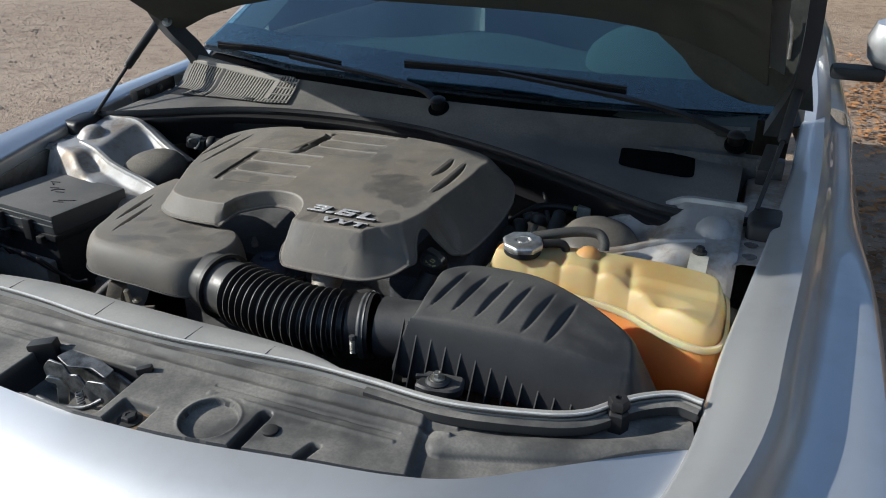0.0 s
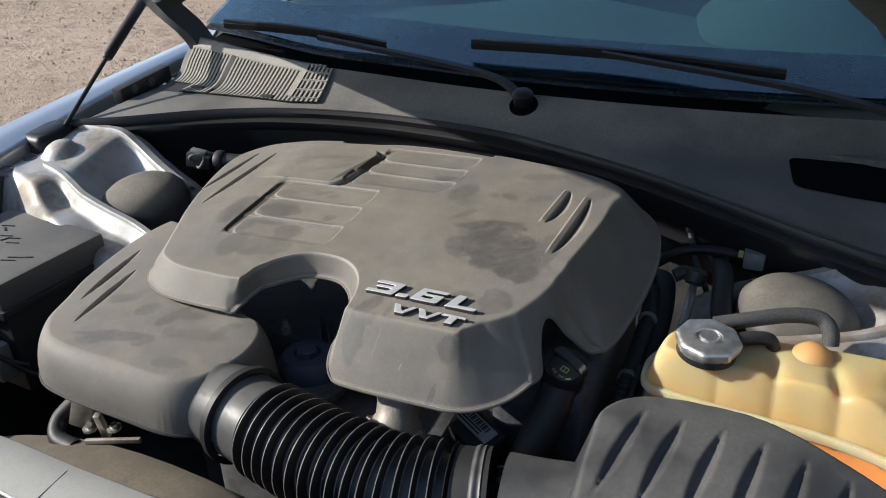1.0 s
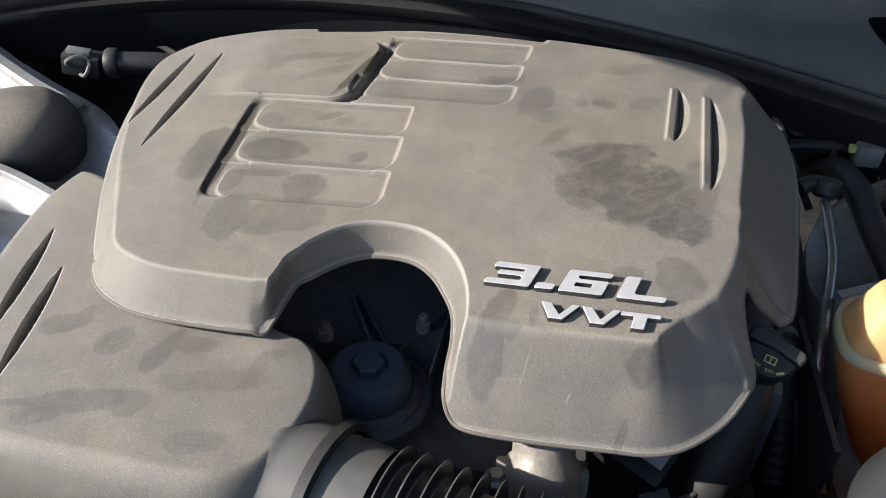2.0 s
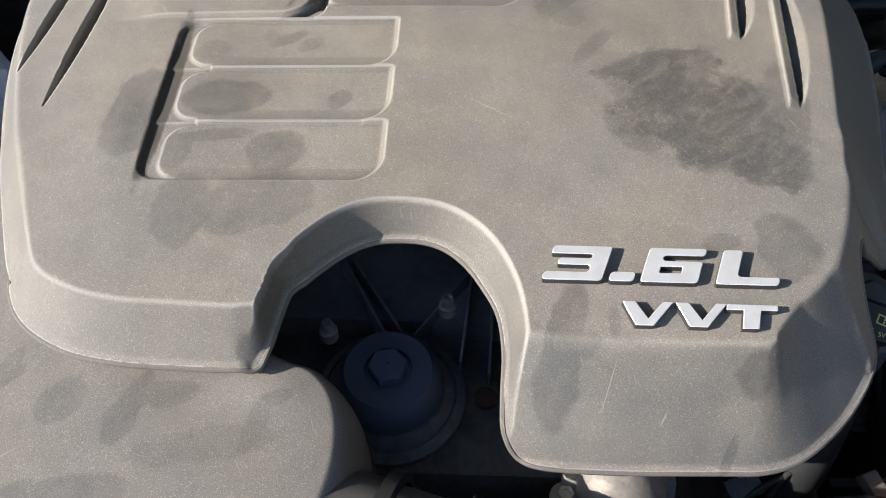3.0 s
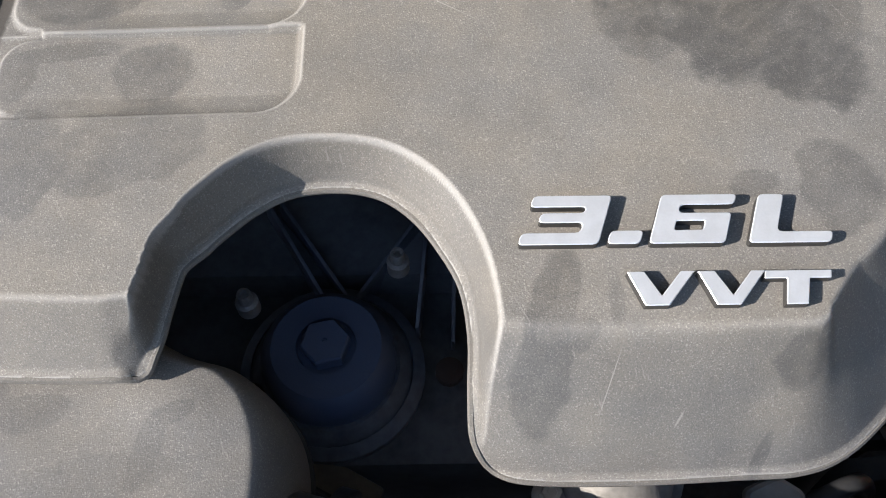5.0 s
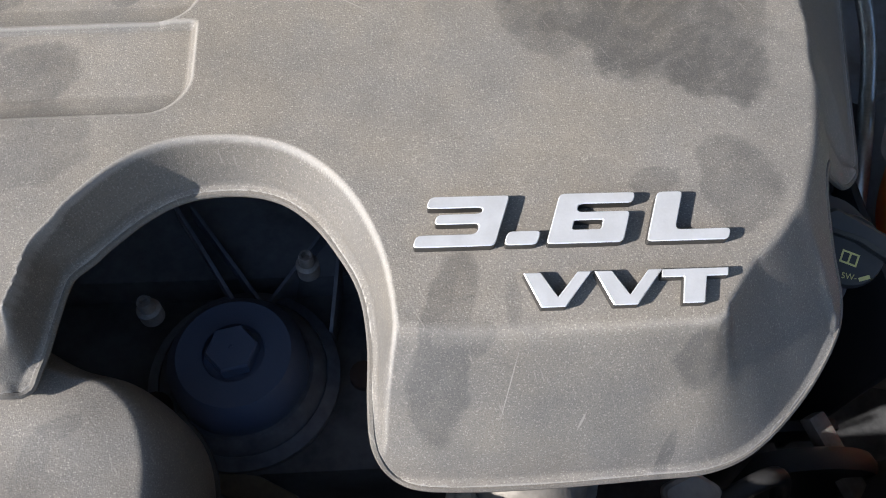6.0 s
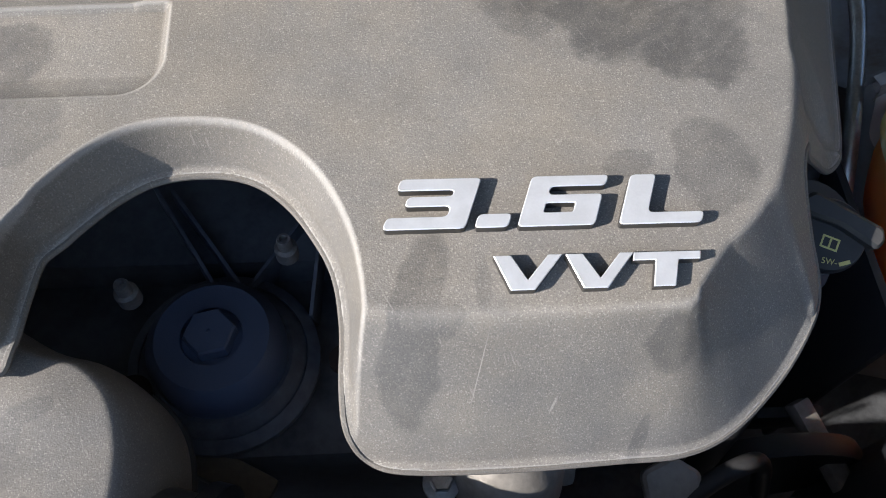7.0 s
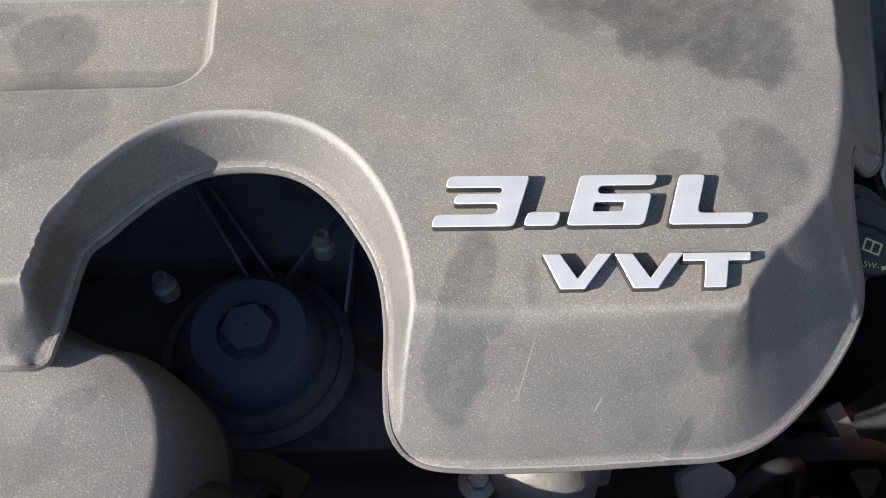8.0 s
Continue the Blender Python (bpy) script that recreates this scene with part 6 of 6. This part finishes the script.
# ---- raised bonnet with hinges and gas struts ----
bonnet = tagged(thing("bonnet", (CX, 0.42, 1.1)), "raised silver bonnet with dark underside on hinges and gas struts", "bonnet")
rows = []
TILT = radians(31)
for k in np.linspace(0, 1.22, 9):
    row = []
    for u in np.linspace(-1, 1, 17):
        half = 0.775 - 0.05 * k
        crown = 0.125 * (1 - u ** 4)
        y = 0.41 - k * math.cos(TILT) + crown * 0.25
        z = 1.10 + k * math.sin(TILT) + crown * 0.9
        row.append((CX + u * half, y, z))
    rows.append(row)
part("outer_skin", thick_loft(rows, 0.002), PAINT, bonnet)
lower = [[(x * 0.965 + CX * 0.035, y - 0.022 * math.sin(TILT) - 0.01, z - 0.022 * math.cos(TILT)) for x, y, z in r] for r in rows]
part("inner_frame", thick_loft(lower, 0.004), UNDERSIDE, bonnet, "dark grimy bonnet underside")
for side in (-1, 1):
    arm = spline([(0.715, 0.42, 0.965), (0.735, 0.40, 1.02), (0.752, 0.34, 1.09), (0.752, 0.27, 1.19), (0.745, 0.20, 1.30)], 5) + np.array([0.055 if side > 0 else 0.0, 0, 0])
    rows = [[(CX + side * (x - 0.014), y, z), (CX + side * (x + 0.014), y, z), (CX + side * (x + 0.014), y + 0.045, z + 0.02), (CX + side * (x - 0.014), y + 0.045, z + 0.02), (CX + side * (x - 0.014), y, z)] for x, y, z in arm]
    hinge = part("hinge_arm", loft(rows), PANEL, bonnet, "dark grey hinge arm", sharp=30)
    for z in ((1.115, 1.19) if side < 0 else ()):
        bolt((CX + side * 0.728, 0.345 - (z - 1.09) * 0.7, z), 0.008, 0.008, STEEL, hinge, tilt=pose(0, 0, 0, 50, -side * 40, 0))
    foot, mid, head = Vector((CX + side * 0.764, 0.070, 0.925)), Vector((CX + side * 0.790, 0.226, 1.010)), Vector((CX + side * 0.808, 0.385, 1.100))
    rod = part("gas_strut", tube([tuple(mid.lerp(head, k)) for k in (0, 0.03, 0.97, 1)], [0.007, 0.0105, 0.0105, 0.006], 16), BLACK, bonnet, "black gas strut")
    part("strut_rod", tube([tuple(foot), tuple(mid)], 0.0042, 12), BLACK, rod)
    boot = prism([round_poly([(-0.040, -0.050), (0.030, -0.058), (0.040, -0.030), (0.036, 0.050), (-0.030, 0.056), (-0.042, 0.020)], 0.014)], 0.050, 0.010, pose(CX + side * 0.785, 0.050, 0.880, 4, 0, 0) @ Matrix.Diagonal((0.8, 0.8, 0.9, 1)))
    part("strut_boot", boot, BULKSEAL, bonnet, "black rubber block round the strut foot", sharp=50)
# hinge plate under the corner of the bonnet
plate_rows = []
for z, x0, x1 in ((1.270, 0.44, 0.808), (1.230, 0.452, 0.815), (1.190, 0.475, 0.822), (1.150, 0.522, 0.829), (1.110, 0.575, 0.837), (1.075, 0.605, 0.845), (1.045, 0.650, 0.852), (1.022, 0.720, 0.857)):
    plate_rows.append([(x0 + (x1 - x0) * k, 0.452 + 0.006 * math.sin(9 * k + z * 20) + 0.02 * (1 - k), z) for k in np.linspace(0, 1, 9)])
plate = part("hinge_plate", thick_loft(plate_rows, 0.004), UNDERSIDE, bonnet, "grey-green steel hinge plate", sharp=60)
for x, z in ((0.735, 1.190), (0.752, 1.120)):
    bolt((x, 0.444, z), 0.0085, 0.010, STEEL, plate, tilt=pose(0, 0, 0, 80, 0, 0), washer=1.9)
part("plate_edge", tube([(0.772, 0.440, 1.215), (0.784, 0.442, 1.195), (0.788, 0.444, 1.165), (0.790, 0.446, 1.125)], 0.0035, 8), STEEL, plate, "bright steel edge")

# ---- pipes, hoses and plugs round the engine ----
side_hose = tagged(thing("heater_hose", (0.35, -0.05, 0.7)), "black rubber coolant hose beside the engine", "hose")
pipe("hose_body", [(0.335, 0.075, 0.820), (0.350, 0.045, 0.828), (0.356, -0.02, 0.812), (0.352, -0.12, 0.785), (0.350, -0.18, 0.765), (0.36, -0.26, 0.72)], 0.0135, RUBBER, side_hose)
conduit = tagged(thing("wiring_conduit", (0.33, -0.1, 0.7)), "black corrugated wiring conduit beside the engine", "cable conduit")
pts = spline([(0.335, 0.02, 0.830), (0.341, -0.04, 0.818), (0.339, -0.11, 0.806), (0.335, -0.18, 0.782), (0.330, -0.25, 0.715)], 40)
part("conduit_body", tube([tuple(p) for p in pts], [0.0095 + 0.0016 * (i % 4 < 2) for i in range(len(pts))], 14), BLACK, conduit, sharp=80)
for k in (40, 100):
    c = pts[k]
    part("conduit_clip", moved(lathe([(0.0112, -0.005), (0.0126, -0.003), (0.0126, 0.003), (0.0112, 0.005)], 16), Matrix.Translation(tuple(c)) @ pose(0, 0, 0, 82, 0, 0)), TAPE_GREY, conduit, "grey plastic clip")
stick = tagged(thing("vacuum_pipe", (0.38, -0.05, 0.75)), "grey metal pipe with a black plug on its end", "pipe")
pipe("pipe_body", [(0.388, 0.012, 0.850), (0.388, -0.02, 0.842), (0.385, -0.07, 0.828), (0.365, -0.155, 0.80), (0.36, -0.22, 0.74)], 0.0055, STEEL, stick, "grey pipe")
part("plug", moved(lathe([(0.010, -0.012), (0.014, -0.008), (0.0145, 0.006), (0.011, 0.010), (0.004, 0.011)], 20), pose(0.389, 0.022, 0.862, -25, 10, 0)), BLACK, stick)
part("elbow", tube([tuple(p) for p in spline([(0.389, 0.022, 0.860), (0.375, 0.026, 0.863), (0.362, 0.020, 0.858)], 5)], 0.009, 12), BLACK, stick)
loop_hose = tagged(thing("bypass_hose", (0.42, 0.05, 0.75)), "black rubber hose looping behind the coolant tank", "hose")
pipe("hose_body", [(0.408, 0.14, 0.80), (0.415, 0.09, 0.845), (0.423, 0.04, 0.855), (0.428, -0.03, 0.848), (0.44, -0.09, 0.83), (0.45, -0.12, 0.79)], 0.0135, RUBBER, loop_hose)
loom = tagged(thing("wiring_loom", (0.42, 0.13, 0.75)), "black wiring loom with a grey plug", "wiring")
pipe("loom_body", [(0.30, 0.11, 0.80), (0.36, 0.125, 0.842), (0.42, 0.135, 0.846), (0.47, 0.14, 0.835)], 0.008, RUBBER, loom)
part("plug", block(0.444, 0.472, 0.112, 0.134, 0.836, 0.862, 0.003), TAPE_GREY, loom, "grey connector plug")
part("tag", block(0.436, 0.443, 0.118, 0.126, 0.850, 0.858, 0.001), YELLOW, loom)
pipe("branch", [(0.40, 0.20, 0.80), (0.395, 0.16, 0.83), (0.40, 0.13, 0.845)], 0.004, RUBBER, loom)
pipe("branch", [(0.44, 0.22, 0.80), (0.43, 0.17, 0.84), (0.42, 0.10, 0.84), (0.425, 0.06, 0.82)], 0.004, RUBBER, loom)
reservoir = tagged(thing("brake_reservoir", (0.545, 0.18, 0.75)), "cream plastic brake fluid reservoir under the scuttle", "fluid reservoir")
part("reservoir_body", turned(block(-0.042, 0.042, -0.03, 0.05, 0.77, 0.848, 0.006), pose(0.548, 0.165, 0, 0, 0, -14)), TAPE, reservoir)
part("reservoir_top", turned(block(-0.044, 0.044, -0.032, 0.05, 0.850, 0.873, 0.005), pose(0.548, 0.165, 0, 0, 0, -14)), TAPE, reservoir)
# left side plug behind the cover
plug = tagged(thing("sensor_plug", (-0.48, 0.12, 0.82)), "grey sensor plug on a black pipe", "connector")
pipe("plug_pipe", [(-0.30, 0.16, 0.85), (-0.38, 0.14, 0.872), (-0.45, 0.125, 0.876)], 0.014, RUBBER, plug)
part("plug_body", turned(block(-0.025, 0.02, -0.014, 0.014, -0.012, 0.014, 0.003), pose(-0.485, 0.115, 0.876, 0, 10, 12)), BLACK, plug)
part("plug_collar", moved(lathe([(0.0165, -0.008), (0.0185, -0.005), (0.0185, 0.005), (0.0165, 0.008)], 20), pose(-0.452, 0.124, 0.876, 0, 90, 12)), BLACK, plug)
part("plug_latch", turned(block(-0.014, 0.014, -0.006, 0.006, -0.002, 0.004, 0.0015), pose(-0.487, 0.112, 0.893, 0, 10, 12)), TAPE_GREY, plug, "grey latch")
part("plug_clip", tube([(-0.485 + 0.014 * math.cos(t), 0.100 + 0.006 * math.sin(2 * t), 0.880 + 0.012 * math.sin(t)) for t in np.linspace(0, 6.28, 20)], 0.0022, 6), TAPE_GREY, plug)
# bulkhead behind the engine
for x, y0, z0 in ((0.36, 0.2, 0.87), (0.46, 0.2, 0.86)):
    rod = tagged(thing("bulkhead_pipe", (x, 0.2, 0.7)), "dark brake pipe on the bulkhead", "pipe")
    pipe("pipe_body", [(x - 0.04, 0.20, 0.88), (x, 0.17, 0.86), (x + 0.02, 0.13, 0.83), (x + 0.05, 0.10, 0.78)], 0.0045, DARK, rod)

# ---- front of the engine ----
part("filler_tube", tube([tuple(p) for p in spline([(0.279, -0.245, 0.845), (0.272, -0.270, 0.815), (0.258, -0.30, 0.775), (0.245, -0.32, 0.72)], 6)], 0.020, 24), BLACK, engine)
part("pulley", moved(lathe([(0.001, 0), (0.03, 0), (0.034, 0.006), (0.06, 0.006), (0.062, 0.012), (0.06, 0.02), (0.02, 0.02), (0.001, 0.018)], 40), pose(0.31, -0.312, 0.685, 90, 0, 0)), BLACK, engine)
part("bracket", prism([round_poly([(0.292, -0.345), (0.300, -0.300), (0.318, -0.286), (0.362, -0.268), (0.410, -0.280), (0.410, -0.350), (0.350, -0.380), (0.302, -0.385)], 0.006),
                       round_poly([(0.316, -0.332), (0.330, -0.305), (0.352, -0.292), (0.362, -0.310), (0.345, -0.338), (0.322, -0.346)], 0.005),
                       round_poly([(0.350, -0.350), (0.372, -0.318), (0.392, -0.312), (0.396, -0.338), (0.372, -0.358)], 0.005)], 0.016, 0.0025, Matrix.Translation((0.012, -0.082, 0.690))), IRON, engine, "pale cast alloy bracket with openings")
for x, y in ((0.324, -0.444), (0.350, -0.430), (0.318, -0.400)):
    bolt((x, y, 0.707), 0.0045, 0.006, STEEL, engine)
# added plate that keeps the tank's lower side dark and out of sight
part("hiding_plate", block(0.346, 0.352, -0.286, -0.130, 0.62, 0.812, 0.002), BLACK, engine, "black plate added to hide the tank's lower side")
part("brace", turned(block(-0.0065, 0.0065, -0.040, 0.034, -0.006, 0.006, 0.002), pose(0.338, -0.322, 0.716, 14, 0, 24)), IRON, engine, "cast alloy brace below the cover")
part("plate_rib", block(0.300, 0.346, -0.300, -0.292, 0.690, 0.716, 0.002), BLACK, engine)
part("inner_beam", turned(block(-0.026, 0.026, -0.009, 0.009, -0.008, 0.008, 0.003), pose(-0.028, -0.334, 0.768, 0, 8, -28)), SHROUD, engine, "brown dusty brace below the filter")
pipe("taped_loom", [(0.196, -0.378, 0.752), (0.212, -0.366, 0.768), (0.236, -0.352, 0.778), (0.256, -0.344, 0.782), (0.270, -0.342, 0.770), (0.276, -0.352, 0.745)], 0.0055, RUBBER, engine, "taped black wiring loom")
part("lug", prism([round_poly([(-0.016, -0.012), (0.012, -0.016), (0.018, 0.004), (0.006, 0.016), (-0.014, 0.012)], 0.004)], 0.008, 0.002, pose(0.214, -0.352, 0.772, 18, -8, 10)), IRON, engine, "rough cast alloy lug")
part("loom_clip", turned(block(-0.010, 0.010, -0.006, 0.006, -0.004, 0.005, 0.002), pose(0.182, -0.372, 0.768, 0, 0, 20)), TAPE_GREY, engine, "grey plastic loom clip")
part("hanger", turned(block(-0.012, 0.012, -0.008, 0.008, 0, 0.004, 0.001), pose(0.214, -0.325, 0.768, 20, -10, 20)), DARK, engine, "cast alloy lug")
for k, (a, b, c) in enumerate((((0.21, -0.335, 0.765), (0.235, -0.322, 0.775), (0.262, -0.31, 0.76)), ((0.228, -0.335, 0.75), (0.243, -0.318, 0.775), (0.275, -0.305, 0.765)))):
    pipe("plug_wire", [a, b, c], 0.0024, RUBBER, engine)
part("coil_body", turned(block(-0.03, 0.03, -0.02, 0.02, -0.02, 0.012, 0.004), pose(0.1975, -0.290, 0.780, 14, 4, -32)), BLACK, engine)
for x, y, z, a in ((-0.052, -0.212, 0.842, 32), (-0.041, -0.210, 0.838, 36), (0.022, -0.218, 0.842, -6), (0.004, -0.206, 0.836, -38), (0.040, -0.225, 0.838, -2)):
    part("inner_rib", turned(block(-0.0011, 0.0011, -0.04, 0.04, -0.03, 0.0, 0.0005), pose(x, y, z - 0.026, 12, 0, a)), CASE, engine)
part("rusty_plug", moved(lathe([(0.008, 0), (0.008, 0.005), (0.004, 0.006)], 16), pose(0.036, -0.282, 0.800)), RUST, engine, "rusty core plug")
part("rusty_plug", moved(lathe([(0.010, 0), (0.010, 0.005), (0.004, 0.006)], 16), pose(-0.075, -0.297, 0.80)), RUST, engine, "rusty core plug")
part("filter_ring", moved(lathe([(0.046, 0.80), (0.049, 0.803), (0.049, 0.808), (0.043, 0.812), (0.041, 0.806)], 40), FILTER @ pose(0, 0, 0.004)), CASE, engine)
# printed bars and digits on the label
for i in range(14):
    part("printed_bar", turned(block(-0.028 + 0.0033 * i, -0.0268 + 0.0033 * i + 0.0007 * (i % 3), 0.000, 0.008, 0.0021, 0.0023, 0), LABEL_POSE), INK_GAP, label_plate)
for y in (-0.006, -0.002):
    part("printed_line", turned(block(-0.027, 0.012, y - 0.0012, y + 0.0006, 0.0021, 0.0023, 0), LABEL_POSE), INK_GAP, label_plate)

# ---- below the resonator ----
shroud = tagged(thing("fan_shroud", (-0.1, -0.5, 0.7)), "dusty dark plastic top of the radiator fan shroud", "fan shroud")
rows = []
for x in np.linspace(-0.40, 0.30, 15):
    z = 0.790 - 0.55 * (x + 0.06) ** 2
    rows.append([(x, -0.455 - 0.02 * math.sin(x * 5), z - 0.05), (x, -0.464 - 0.02 * math.sin(x * 5), z - 0.01), (x, -0.478, z), (x, -0.51, z + 0.004), (x, -0.54, z - 0.002), (x, -0.556, z - 0.02), (x, -0.56, z - 0.08)])
part("shroud_top", thick_loft(rows, 0.003), SHROUD, shroud)
vac = tagged(thing("breather_hose", (-0.28, -0.43, 0.7)), "grey rubber breather hose with metal clips", "hose")
pipe("hose_body", [(-0.262, -0.405, 0.800), (-0.278, -0.418, 0.785), (-0.290, -0.435, 0.768), (-0.278, -0.452, 0.758), (-0.245, -0.458, 0.757)], 0.011, RUBBER, vac)
part("clip", moved(lathe([(0.0118, -0.004), (0.0125, 0), (0.0118, 0.004)], 18), pose(-0.266, -0.408, 0.796, 50, 0, 40)), STEEL, vac)
valve = tagged(thing("purge_valve", (-0.22, -0.43, 0.74)), "dirty alloy valve with brackets under the resonator", "valve")
part("valve_body", turned(block(-0.014, 0.014, -0.010, 0.010, -0.02, 0.02, 0.004), pose(-0.255, -0.425, 0.785, 0, 20, 15)), IRON, valve)
part("valve_arm", turned(block(-0.036, 0.036, -0.0025, 0.0025, -0.003, 0.003, 0.001), pose(-0.195, -0.445, 0.775, 0, -8, 14)), IRON, valve)
part("valve_arm", turned(block(-0.004, 0.004, -0.004, 0.004, -0.02, 0.02, 0.001), pose(-0.215, -0.438, 0.785, 10, 0, 14)), STEEL, valve)
bolt((-0.20, -0.435, 0.785), 0.005, 0.006, STEEL, valve)
bolt((-0.24, -0.436, 0.772), 0.005, 0.006, STEEL, valve)

# embossed marks on the fuse box lid
for x, y, w, a in ((-0.05, 0.045, 0.022, 20), (-0.045, 0.035, 0.014, -30), (-0.02, 0.02, 0.02, 20), (-0.012, 0.012, 0.014, 70), (0.0, 0.02, 0.016, 20), (0.01, 0.008, 0.02, 20), (0.06, -0.02, 0.03, 22), (0.055, -0.032, 0.022, 22), (0.075, -0.012, 0.012, 22)):
    part("embossing", turned(turned(block(-w / 2, w / 2, -0.0011, 0.0011, 0.849, 0.8504, 0), pose(x, y, 0, 0, 0, a)), turn), BLACK, fuse)

# side inlet marks: yellow print on the oil cap
part("print_book", turned(merged_frame(0.011, 0.008, 0.0012), CAP_POSE @ pose(0.001, -0.005, 0.0005)), YELLOW, oil)
for i, (text, x, y, a) in enumerate((("SAE", -0.0095, -0.0155, -24), ("5W-", 0.0045, -0.0175, 10))):
    curve = bpy.data.curves.new("print", "FONT")
    curve.body, curve.size, curve.extrude, curve.align_x = text, 0.0052, 0.0001, "CENTER"
    curve.materials.append(YELLOW)
    ob = new("print_text", curve)
    ob.matrix_basis = CAP_POSE @ pose(x, y, 0.0006, 0, 0, a)
    hang(ob, oil)
part("print_bar", turned(block(-0.0035, 0.0035, -0.0012, 0.0012, 0, 0.0003, 0), CAP_POSE @ pose(0.0132, -0.0135, 0.0005, 0, 0, 36)), YELLOW, oil)

# wing-side fittings near the left hinge
for side in (-1, 1):
    base = part("hinge_base", turned(block(-0.012, 0.012, -0.09, 0.07, -0.012, 0.02, 0.004), pose(CX + side * 0.772, 0.30, 0.940, 3, 0, side * -4)), BLACK, car, "dark hinge base plate")
    for y in (-0.05, 0.0):
        bolt((CX + side * 0.757, 0.30 + y, 0.945), 0.006, 0.005, DARK, base, tilt=pose(0, 0, 0, 0, -side * 90, 0))
